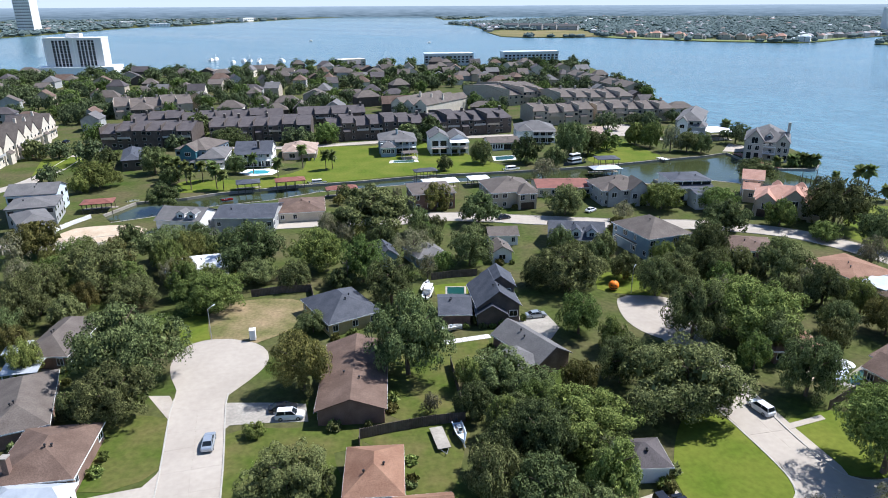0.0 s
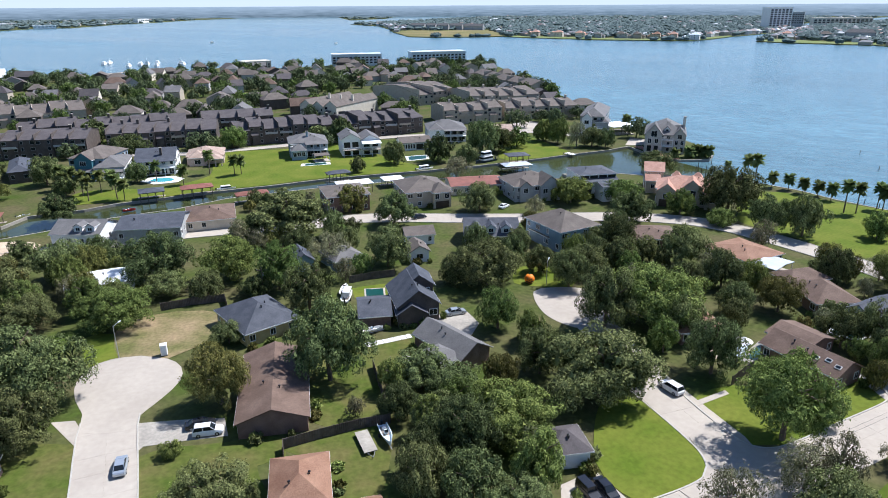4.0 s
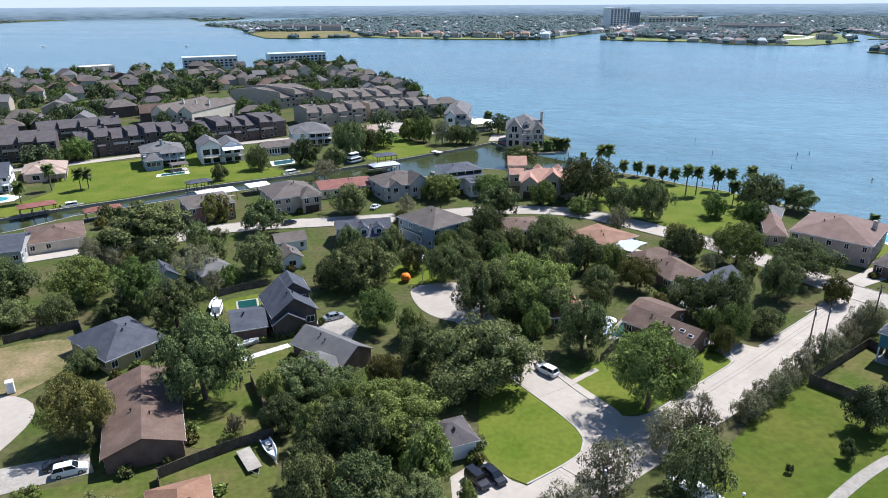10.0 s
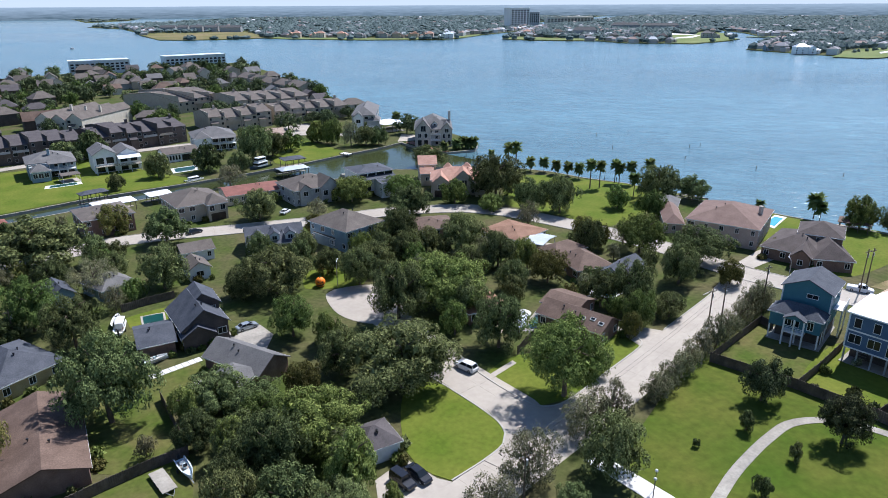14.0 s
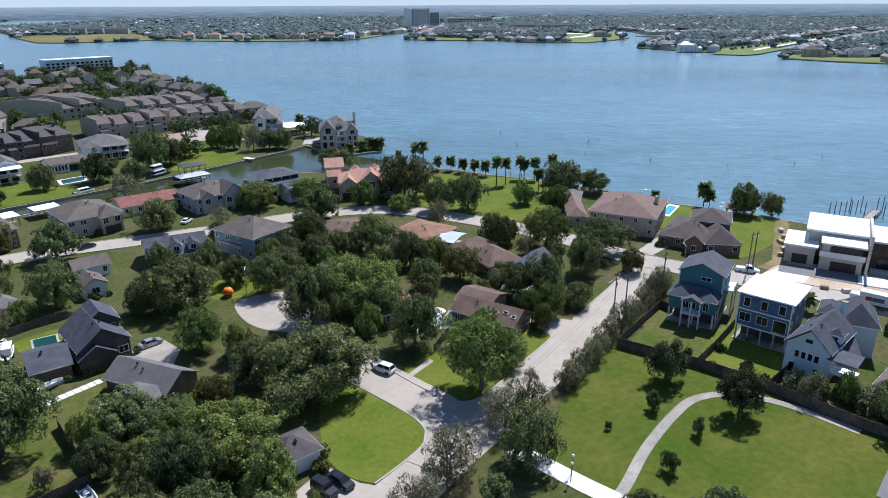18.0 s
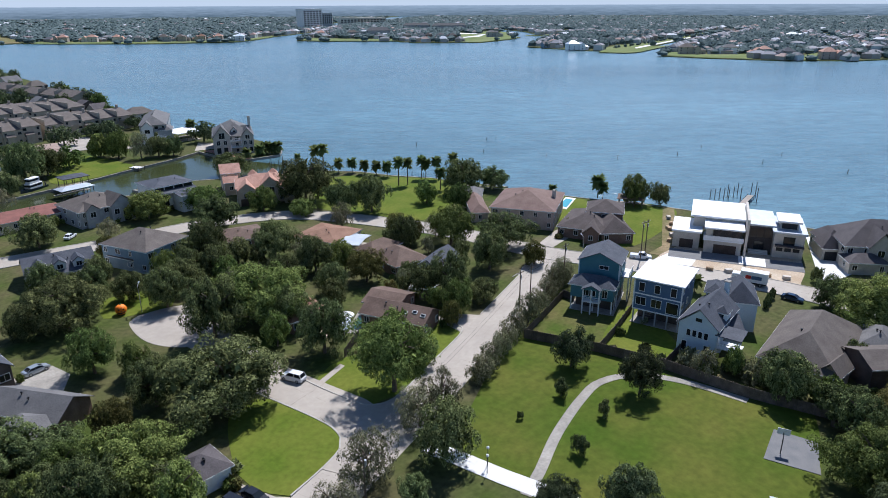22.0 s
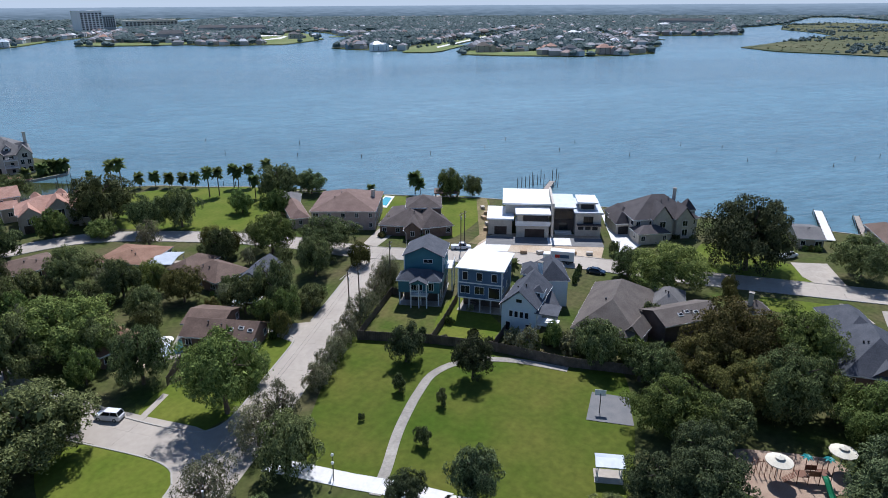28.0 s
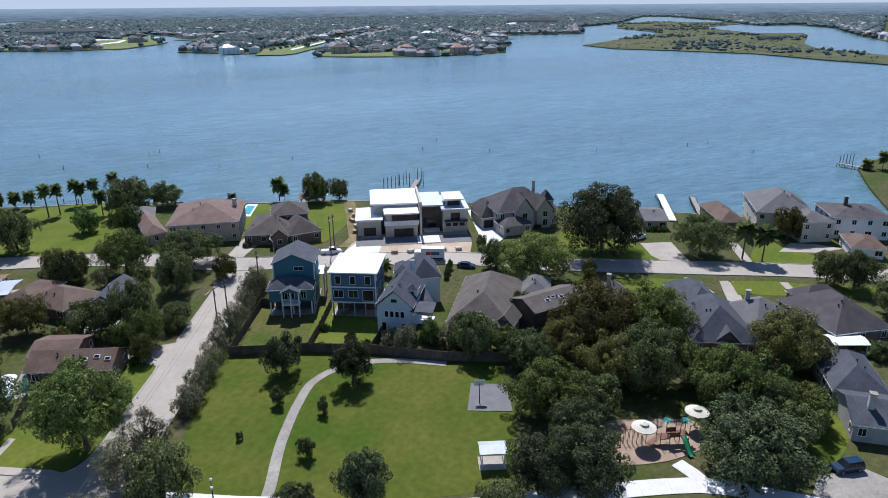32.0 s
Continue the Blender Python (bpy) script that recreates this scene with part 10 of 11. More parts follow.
jetty(131.9, 295.8, -80.3, 29.1, 4.0, 0.3, "reddish paved landing beside the villa", "paving")
jetty(94.2, 287.1, -63.2, 5.1, 3.0, 0.3, "small concrete landing on the canal", "bright")
jetty(-253.1, 710.2, 42.2, 95.6, 8.0, 0.3, "long low pier of the marina", "deck")
piling(220.7, 96.2, 3.4)
piling(222.6, 95.4, 3.4)
piling(224.4, 94.6, 3.4)
piling(226.3, 93.8, 3.4)
piling(228.2, 92.9, 3.4)
piling(230.1, 92.1, 3.4)
piling(234.3, 92.5, 4.2)
piling(228.5, 88.9, 4.2)
piling(236.4, 88.6, 4.2)
piling(231.0, 84.3, 4.2)
piling(238.8, 87.9, 4.2)
piling(229.6, 94.0, 4.2)
piling(309.7, -72.3, 4.0)
piling(311.3, -73.8, 4.0)
piling(312.8, -75.4, 4.0)
piling(314.4, -77.0, 4.0)
piling(316.0, -78.6, 4.0)
piling(131.2, 238.3, 4.5)
piling(132.0, 235.8, 4.5)
piling(135.3, 238.2, 4.5)
piling(135.5, 244.8, 4.5)
piling(140.9, 244.8, 4.5)
piling(226.5, 269.5, 1.0)
piling(212.4, 240.5, 1.0)
piling(223.9, 206.5, 1.0)
piling(246.2, 225.2, 1.0)
piling(235.5, 179.2, 1.0)
piling(171.0, 196.7, 1.0)
piling(172.6, 191.8, 1.0)
piling(366.7, 693.1, 1.0)
piling(390.1, 709.0, 1.0)
piling(498.3, 560.8, 1.0)
piling(541.2, 578.8, 1.0)
piling(569.1, 433.6, 1.0)
piling(688.7, 472.6, 1.0)
piling(711.6, 406.5, 1.0)
piling(256.6, 155.7, 1.0)
piling(279.9, 139.6, 1.0)
piling(291.9, 106.6, 1.0)
piling(313.4, 106.8, 1.0)
piling(297.6, 75.3, 1.0)
piling(338.4, 18.4, 1.0)
piling(316.0, -4.9, 1.0)
piling(335.0, -12.7, 1.0)
piling(333.2, 41.4, 1.0)
piling(310.4, 27.6, 1.0)
piling(156.1, 569.2, 1.0)
piling(152.5, 530.3, 1.0)
piling(252.5, 224.6, 1.0)
piling(302.7, 139.5, 1.0)
piling(331.6, 59.9, 1.0)
piling(346.0, -22.3, 1.0)
piling(326.5, -40.8, 1.0)
piling(834.6, -124.5, 1.0)
fence([(95.0, 75.5), (98.0, 68.1), (100.8, 61.7), (104.1, 49.7), (105.6, 34.8), (108.4, 24.9), (109.1, 22.0)], 2.1, label="tall dark board fence along the park")
fence([(107.0, 21.9), (110.7, 11.4), (114.2, 0.3), (117.9, -10.3), (121.6, -21.9), (121.9, -32.4)], 2.1, label="tall dark board fence behind the park trees")
fence([(95.0, 75.5), (104.6, 78.4), (117.0, 82.1), (116.9, 78.9)], 1.9, label="weathered brown board fence")
fence([(100.8, 61.7), (110.3, 63.9), (121.8, 67.1)], 1.9, label="weathered brown board fence")
fence([(104.1, 49.7), (111.8, 50.6), (119.0, 51.1)], 1.9, label="weathered brown board fence")
fence([(-13.3, 85.2), (-13.5, 87.3), (-7.9, 89.2), (-1.6, 91.0), (3.2, 91.7)], 1.9, label="weathered brown board fence")
fence([(3.2, 91.7), (2.1, 101.0), (0.9, 109.9)], 1.9, label="weathered brown board fence")
fence([(-3.4, 151.0), (2.0, 152.8), (8.0, 153.8)], 1.9, label="weathered brown board fence")
fence([(-45.2, 141.3), (-38.4, 143.5), (-31.9, 144.4), (-30.0, 138.0)], 1.9, label="weathered brown board fence")
fence([(92.3, 104.5), (95.0, 99.8), (101.0, 102.0)], 1.9, label="weathered brown board fence")
fence([(64.1, 94.6), (69.7, 98.5), (74.3, 100.6)], 1.9, label="weathered brown board fence")
fence([(-97.9, 131.3), (-92.4, 134.7), (-83.9, 135.5)], 1.8, label="weathered brown board fence")
pool([(0.5, 142.5), (4.5, 142.4), (4.6, 146.4), (0.5, 146.4)], "darkpool", "dark covered rectangular pool with pale coping", "drive", 0.6)
pool([(94.9, 110.3), (98.1, 107.6), (101.9, 108.4), (99.9, 111.7), (97.3, 112.0)], "pool", "turquoise swimming pool with pale deck", "bright", 1.2)
pool([(176.1, 127.9), (176.3, 124.7), (185.3, 128.6), (184.8, 131.1)], "pool", "turquoise pool in a white terrace on the bay", "bright", 2.2)
pool([(-80.5, 263.8), (-76.5, 261.4), (-72.2, 262.2), (-71.4, 265.4), (-74.5, 267.6), (-79.0, 267.4)], "pool", "round turquoise pool with wide pale deck", "bright", 3.5)
pool([(72.1, 103.4), (77.2, 107.5), (77.2, 104.7), (73.3, 101.0)], "darkpool", "dark shaded pool beside parasols", "oldcon", 2.0)
pool([(-22.4, 280.6), (-13.0, 282.2), (-13.4, 285.6), (-22.0, 284.2)], "darkpool", "small dark pool in a pale terrace", "bright", 1.8)
pool([(22.5, 284.4), (30.2, 286.6), (31.0, 293.4), (22.6, 291.6)], "darkpool", "dark rectangular pool in a white terrace", "bright", 1.6)
parasol(73.0, 106.2, 2.6, 1.7, "white", "open white garden parasol by a pool")
parasol(69.4, 102.1, 2.5, 1.4, "paleblue", "open pale blue garden parasol by a pool")
parasol(71.0, 104.1, 2.5, 1.3, "paleblue", "open pale blue garden parasol by a pool")
sheet("patio", [(65.7, 103.8), (69.9, 103.4), (70.3, 107.2), (66.1, 107.6)], 0.06, "sand", 0.06, 0.0, label="small sandy patio under trees", category="patio")
table_set(67.9, 105.4)
parasol(90.4, -2.1, 3.9, 1.9, "canvas", "large cream shade parasol in the playground")
parasol(97.2, -9.9, 3.9, 1.9, "canvas", "large cream shade parasol in the playground")
playground(90.6, -4.7, -66)
climbing_hoops(89.6, 0.7, -70)
hoop(93.9, 24.8, 20)
pavilion(77.4, 20.0, -68.4, 3.5, 2.5)
pavilion(97.5, 142.8, -60.1, 5.4, 8.6, "palemetal", 2.6, "carport with a flat pale metal roof")
pavilion(-79.2, 102.7, 11.3, 5.7, 5.6, "palemetal", 2.5, "patio cover with a pale metal roof")
pavilion(-83.6, 110.4, 10.5, 3.4, 4.8, "palemetal", 2.4, "small patio cover with a pale roof")
pavilion(129.9, -35.8, -72.7, 6.4, 3.9, "whiteroof", 2.4, "white roofed patio cover")
pavilion(-17.8, 286.5, 16.5, 6.2, 5.6, "taupe", 2.8, "thatched brown garden gazebo")
pumpkin(40.1, 144.7, 1.25)
portable_toilet(-39.2, 120.3, 10)
stepping_path((-0.2, 118.6), (9.2, 121.4), 8, 1.7, "row of large pale concrete paving slabs")
utility_pole(105.9, 86.0, 8.9)
utility_pole(105.2, 82.5, 11.2)
utility_pole(122.4, 86.1, 11.0)
utility_pole(42.7, 60.2, 8.1)
utility_pole(158.5, 85.1, 9.0)
wire([(121.4, 86.1, 10.0), (104.2, 82.5, 10.0), (41.7, 60.2, 9.5)])
wire([(123.4, 86.1, 10.0), (106.2, 82.5, 10.0), (43.7, 60.2, 9.5)])
street_lamp(-47.7, 120.4, 6.9, 60)
street_lamp(43.7, 142.5, 6.4, 60)
street_lamp(138.9, 92.2, 6.9, 60)
utility_pole(-23.3, 146.0, 7.3, True)
utility_pole(4.1, 106.4, 4.0, False)
utility_pole(151.0, 82.2, 11.0, True)
utility_pole(202.0, 7.8, 4.5, True)
park_lamp(60.3, 53.8)
park_lamp(58.9, 52.6)
boathouse(189.7, 113.5, -61.1, 7.8, 6.0, "brown", 2.8, "small brown boathouse at the edge of the bay")
for k, (x, y, h, r) in enumerate(((107.5, 55.5, 1.8, 1.2), (109.0, 47.5, 3.4, 2.1), (108.2, 43.0, 4.0, 2.0), (106.4, 51.4, 1.5, 0.8), (103.2, 60.0, 1.3, 1.0), (110.4, 63.0, 1.5, 1.1), (104.0, 65.6, 1.2, 0.9), (111.0, 35.6, 4.6, 2.6), (113.5, 24.5, 4.8, 2.8), (124.0, 59.8, 2.2, 1.3), (118.2, 61.9, 1.4, 1.0))):
    bush(x, y, h, r, ("oak", "pale", "elm")[k % 3])
bush(144.3, 47.0, 2.6, 0.7, "oak")
bush(147.3, 47.5, 2.6, 0.7, "oak")
bush(150.4, 48.0, 2.6, 0.7, "oak")
fence([(-117.6, 189.8), (-116.2, 196.0), (-113.7, 203.2)], 1.4, "white", "white lattice fence along a sandy yard")
tower("white slab hotel with rows of dark windows", -394.4, 681.4, 9.8, 53.1, 24, 33.4, 13, 16, base=10)
tower("slim white residential tower", -1107.7, 1812.7, 0, 42, 36, 135, 36, 9, name="apartment_tower")
tower("long low white apartment block on the shore", 66.4, 760.8, 10.5, 62.7, 18.0, 13.3, 4, 14, wall="paleblue", name="apartment_building", top=False)
tower("long low pale apartment block on the shore", -21.6, 758.4, 4.6, 53.7, 18.0, 12.1, 4, 12, wall="paleblue", name="apartment_building", top=False)
tower("low cream building with an orange tile roof", -111.4, 728.7, 25.1, 28.5, 16.0, 8.1, 3, 8, wall="cream", name="apartment_building", top=False)
tower("far white waterfront building", -557.4, 4208.8, 56.2, 212.8, 20.0, 16.0, 2, 10, wall="white", name="apartment_building", top=False)
tower("far white waterfront building", -828.6, 2891.1, 79.9, 95.7, 20.0, 13.2, 2, 5, wall="white", name="apartment_building", top=False)
tower("far shore storage building", -1202.4, 2078.4, 35.8, 41.8, 20.0, 8.0, 2, 6, wall="white", name="apartment_building", top=False)
tower("far shore storage building", -1240.8, 2483.9, 27.8, 67.7, 20.0, 9.5, 2, 6, wall="white", name="apartment_building", top=False)
tower("far shore storage building", -1172.8, 2542.5, 47.0, 51.5, 20.0, 9.7, 2, 6, wall="white", name="apartment_building", top=False)
tower("far shore storage building", -948.3, 2251.1, 26.3, 59.9, 20.0, 8.6, 2, 6, wall="white", name="apartment_building", top=False)
house("far villa with terracotta roof on the shore", [(370.4, 1408.4, -33, 16.7, 13.0, 0, 9.0, 4.2, "hip"), (363.5, 1409.3, -33, 8.0, 11.7, 0, 7.6, 3.2, "gy"), (360.2, 1416.8, -33, 7.7, 10.4, 0, 5.0, 2.6, "hip")], "tan", "terra", seed=505, sides="f", nvents=0, gap=6.5, group="far shore houses")
house("far villa with terracotta roof on the shore", [(411.5, 1381.9, -33, 18.3, 13.0, 0, 9.0, 4.2, "hip"), (404.2, 1383.1, -33, 8.8, 11.7, 0, 7.6, 3.2, "gy"), (400.3, 1391.0, -33, 8.5, 10.4, 0, 5.0, 2.6, "hip")], "cream", "terra", seed=545, sides="f", nvents=0, gap=6.5, group="far shore houses")
house("far villa with terracotta roof on the shore", [(445.3, 1346.1, -33, 14.7, 13.0, 0, 9.0, 4.3, "hip"), (454.7, 1336.4, -33, 7.1, 11.7, 0, 7.6, 3.2, "gy"), (462.4, 1336.8, -33, 6.8, 10.4, 0, 5.0, 2.6, "hip")], "cream", "terra", seed=595, sides="f", nvents=0, gap=6.5, group="far shore houses")
house("far grey villa on the shore", [(473.1, 1314.5, -33, 11.3, 13.0, 0, 8.0, 3.8, "hip"), (479.9, 1306.5, -33, 5.4, 11.7, 0, 6.6, 3.2, "gy"), (486.4, 1307.7, -33, 5.2, 10.4, 0, 4.4, 2.6, "hip")], "greywall", "grey", seed=627, sides="f", nvents=0, gap=6.5, group="far shore houses")
house("far grey villa with taupe roof on the shore", [(509.3, 1291.3, -33, 16.0, 13.0, 0, 9.0, 4.6, "hip"), (519.6, 1281.0, -33, 7.7, 11.7, 0, 7.6, 3.2, "gy"), (527.8, 1281.1, -33, 7.4, 10.4, 0, 5.0, 2.6, "hip")], "greywall", "taupe", seed=665, sides="f", nvents=0, gap=6.5, group="far shore houses")
house("far tan villa with brown roof on the shore", [(535.7, 1274.3, -33, 12.7, 13.0, 0, 9.0, 4.6, "hip"), (543.6, 1265.6, -33, 6.1, 11.7, 0, 7.6, 3.2, "gy"), (550.6, 1266.4, -33, 5.9, 10.4, 0, 5.0, 2.6, "hip")], "tan", "taupe", seed=692, sides="f", nvents=0, gap=6.5, group="far shore houses")
house("far three-storey tan villa on the shore", [(567.2, 1254.1, -33, 13.6, 13.0, 0, 9.0, 4.6, "hip"), (561.3, 1254.3, -33, 6.6, 11.7, 0, 7.6, 3.2, "gy"), (559.0, 1261.2, -33, 6.3, 10.4, 0, 5.0, 2.6, "hip")], "tan", "rustroof", seed=716, sides="f", nvents=0, gap=6.5, group="far shore houses")
house("far pinkish villa with terracotta roof", [(592.0, 1238.1, -33, 15.2, 13.0, 0, 9.0, 4.6, "hip"), (585.6, 1238.7, -33, 7.3, 11.7, 0, 7.6, 3.2, "gy"), (582.8, 1245.9, -33, 7.0, 10.4, 0, 5.0, 2.6, "hip")], "pink", "terra", seed=741, sides="f", nvents=0, gap=6.5, group="far shore houses")
house("row of pale grey gabled apartments behind the field", [(161.7, 1894.2, -34, 41.6, 13.0, 0, 11.1, 5.2, "gx")], "greywall", "grey", seed=282, sides="f", nvents=0, gap=13.9, group="far shore houses")
house("row of pale grey gabled apartments behind the field", [(201.2, 1867.7, -34, 27.8, 13.0, 0, 11.0, 5.2, "gx")], "greywall", "grey", seed=314, sides="f", nvents=0, gap=9.3, group="far shore houses")
house("row of pale grey gabled apartments behind the field", [(228.7, 1849.2, -34, 32.2, 13.0, 0, 11.0, 5.2, "gx")], "greywall", "grey", seed=336, sides="f", nvents=0, gap=10.7, group="far shore houses")
house("row of pale grey gabled apartments behind the field", [(259.7, 1828.3, -34, 35.7, 13.0, 0, 11.0, 5.2, "gx")], "greywall", "grey", seed=361, sides="f", nvents=0, gap=11.9, group="far shore houses")
house("row of pale grey gabled apartments behind the field", [(293.1, 1805.9, -34, 54.7, 13.0, 0, 10.9, 5.1, "gx")], "greywall", "grey", seed=388, sides="f", nvents=0, gap=18.2, group="far shore houses")
house("far grey waterside house", [(128.5, 1874.7, -34, 20.9, 13.0, 0, 9.0, 4.6, "hip"), (120.3, 1876.6, -34, 10.1, 11.7, 0, 7.6, 3.2, "gy"), (115.7, 1885.1, -34, 9.7, 10.4, 0, 5.0, 2.6, "hip")], "greyblue", "grey", seed=247, sides="f", nvents=0, gap=6.5, group="far shore houses")
house("far tall white waterside house", [(618.1, 1208.0, -33, 17.1, 16.0, 0, 9.0, 4.6, "hip"), (611.1, 1209.0, -33, 8.3, 14.4, 0, 7.6, 3.2, "gy"), (607.6, 1216.6, -33, 8.0, 12.8, 0, 5.0, 2.6, "hip")], "white", "paleblue", seed=772, sides="f", nvents=0, gap=6.5, group="far shore houses")
house("far cream building with terracotta roof", [(820.7, 1236.3, -33, 16.7, 13.0, 0, 8.5, 4.0, "hip"), (831.6, 1225.7, -33, 8.0, 11.7, 0, 7.1, 3.2, "gy"), (840.0, 1225.5, -33, 7.7, 10.4, 0, 4.7, 2.6, "hip")], "cream", "terra", seed=924, sides="f", nvents=0, gap=6.5, group="far shore houses")
house("far grey apartment house with brown roof", [(857.7, 1181.0, -33, 21.1, 13.0, 0, 9.0, 4.6, "hip"), (871.9, 1168.2, -33, 10.2, 11.7, 0, 7.6, 3.2, "gy"), (881.9, 1167.1, -33, 9.8, 10.4, 0, 5.0, 2.6, "hip")], "greywall", "taupe", seed=976, sides="f", nvents=0, gap=6.5, group="far shore houses")
house("far grey apartment house", [(876.5, 1139.0, -33, 48.1, 13.0, 0, 13.0, 6.1, "hip")], "greywall", "grey", seed=1011, sides="f", nvents=0, gap=16.0, group="far shore houses")
house("far tan waterside villa", [(861.2, 1002.2, -32, 11.5, 13.0, 0, 9.0, 4.6, "hip"), (855.9, 1001.9, -32, 5.6, 11.7, 0, 7.6, 3.2, "gy"), (854.3, 1008.3, -32, 5.4, 10.4, 0, 5.0, 2.6, "hip")], "tan", "grey", seed=1071, sides="f", nvents=0, gap=6.5, group="far shore houses")
house("far white and blue waterside villa", [(871.5, 971.8, -32, 11.3, 13.0, 0, 9.0, 4.6, "hip"), (866.4, 971.5, -32, 5.5, 11.7, 0, 7.6, 3.2, "gy"), (864.8, 977.8, -32, 5.3, 10.4, 0, 5.0, 2.6, "hip")], "white", "slate", seed=1099, sides="f", nvents=0, gap=6.5, group="far shore houses")
house("far brown waterside villa", [(882.7, 964.6, -32, 7.3, 13.0, 0, 9.0, 4.6, "hip"), (886.7, 958.6, -32, 3.5, 11.7, 0, 7.6, 3.2, "gy"), (891.7, 960.7, -32, 3.4, 10.4, 0, 5.0, 2.6, "hip")], "brick", "taupe", seed=1121, sides="f", nvents=0, gap=6.5, group="far shore houses")
house("far white waterside villa", [(901.9, 952.5, -32, 9.6, 13.0, 0, 9.0, 4.4, "hip"), (897.2, 951.9, -32, 4.6, 11.7, 0, 7.6, 3.2, "gy"), (896.3, 957.8, -32, 4.4, 10.4, 0, 5.0, 2.6, "hip")], "white", "grey", seed=1136, sides="f", nvents=0, gap=6.5, group="far shore houses")
house("far dark brown waterside villa", [(906.4, 926.7, -32, 12.7, 13.0, 0, 9.0, 4.6, "hip"), (900.7, 926.7, -32, 6.1, 11.7, 0, 7.6, 3.2, "gy"), (898.7, 933.3, -32, 5.9, 10.4, 0, 5.0, 2.6, "hip")], "brick", "dark", seed=1155, sides="f", nvents=0, gap=6.5, group="far shore houses")
house("long grey three-storey apartment row", [(1180.5, 1379.6, -35, 69.8, 13.0, 0, 12.0, 5.6, "hip")], "greywall", "grey", seed=1079, sides="f", nvents=0, gap=23.3, group="far shore houses")
house("long grey three-storey apartment row", [(1218.0, 1308.3, -34, 87.8, 13.0, 0, 11.7, 5.5, "hip")], "greywall", "grey", seed=1134, sides="f", nvents=0, gap=29.3, group="far shore houses")
house("far grey house on a green tip", [(1046.5, 959.6, -33, 18.5, 13.0, 0, 9.0, 4.6, "hip"), (1058.7, 948.1, -33, 8.9, 11.7, 0, 7.6, 3.2, "gy"), (1067.9, 947.5, -33, 8.6, 10.4, 0, 5.0, 2.6, "hip")], "greywall", "grey", seed=1240, sides="f", nvents=0, gap=6.5, group="far shore houses")
house("far grey blue waterside houses", [(843.0, 656.9, -31, 12.8, 11.7, 0, 5.4, 3.9, "gx"), (857.1, 652.4, -31, 12.8, 10.7, 0, 5.8, 3.8, "hip")], "greyblue", "grey", seed=1351, sides="f", nvents=0, gap=8, group="far shore houses")
house("far white waterside house with pale roof", [(818.5, 592.7, -31, 18.0, 13.0, 0, 9.0, 4.6, "hip"), (830.8, 581.8, -31, 8.7, 11.7, 0, 7.6, 3.2, "gy"), (839.7, 581.7, -31, 8.4, 10.4, 0, 5.0, 2.6, "hip")], "white", "palemetal", seed=1404, sides="f", nvents=0, gap=6.5, group="far shore houses")
tower("pale pink hotel block by the far marina", 1064.2, 1667.6, 8.6, 68.9, 30.0, 51.1, 9, 6, wall="white", name="apartment_building", top=False)
tower("low white block beside the hotel", 1254.6, 1856.4, -36.3, 30.4, 30.0, 37.4, 6, 5, wall="greywall", name="apartment_building", top=False)
tower("long pale office building with dark window bands", 1334.6, 1873.5, -13.6, 163.7, 25.0, 20.9, 3, 14, wall="cream", name="apartment_building", top=False)
house("far tan villa with a broad brown hip roof", [(857.3, 441.1, -50, 18.8, 13.0, 0, 9.0, 4.4, "hip"), (865.8, 426.3, -50, 9.1, 11.7, 0, 7.6, 3.2, "gy"), (874.4, 423.0, -50, 8.7, 10.4, 0, 5.0, 2.6, "hip")], "tan", "taupe", seed=1139, sides="f", nvents=0, gap=6.5, group="far shore houses")
house("far white and grey modern villa", [(897.2, 402.0, -50, 20.5, 13.0, 0, 8.4, 4.0, "hip"), (889.9, 405.9, -50, 9.9, 11.7, 0, 7.0, 3.2, "gy"), (887.9, 415.3, -50, 9.5, 10.4, 0, 4.6, 2.6, "hip")], "white", "grey", seed=1190, sides="f", nvents=0, gap=6.5, group="far shore houses")
house("far cream villa with arched windows and red roof", [(891.6, 351.7, -50, 14.8, 13.0, 0, 8.6, 4.0, "hip"), (885.7, 354.0, -50, 7.2, 11.7, 0, 7.2, 3.2, "gy"), (885.2, 361.6, -50, 6.9, 10.4, 0, 4.7, 2.6, "hip")], "cream", "terra", seed=1258, sides="f", nvents=0, gap=6.5, group="far shore houses")
house("far tall grey villa with a steep slate roof", [(862.4, 312.7, -50, 14.0, 13.0, 0, 9.0, 4.6, "hip"), (856.7, 314.8, -50, 6.8, 11.7, 0, 7.6, 3.2, "gy"), (856.4, 322.1, -50, 6.5, 10.4, 0, 5.0, 2.6, "hip")], "greywall", "slate", seed=1297, sides="f", nvents=0, gap=6.5, group="far shore houses")
house("far large villa with terracotta roof", [(886.8, 276.8, -50, 17.4, 13.0, 0, 9.0, 4.6, "hip"), (894.5, 263.0, -50, 8.4, 11.7, 0, 7.6, 3.2, "gy"), (902.7, 260.1, -50, 8.1, 10.4, 0, 5.0, 2.6, "hip")], "pink", "terra", seed=1380, sides="f", nvents=0, gap=6.5, group="far shore houses")
house("far small pavilion by the water", [(907.1, 252.8, -50, 4.9, 13.0, 0, 7.1, 3.4, "hip"), (907.6, 247.5, -50, 2.3, 11.7, 0, 5.7, 3.2, "gy"), (912.4, 248.8, -50, 2.3, 10.4, 0, 3.9, 2.6, "hip")], "greywall", "taupe", seed=1427, sides="f", nvents=0, gap=6.5, group="far shore houses")
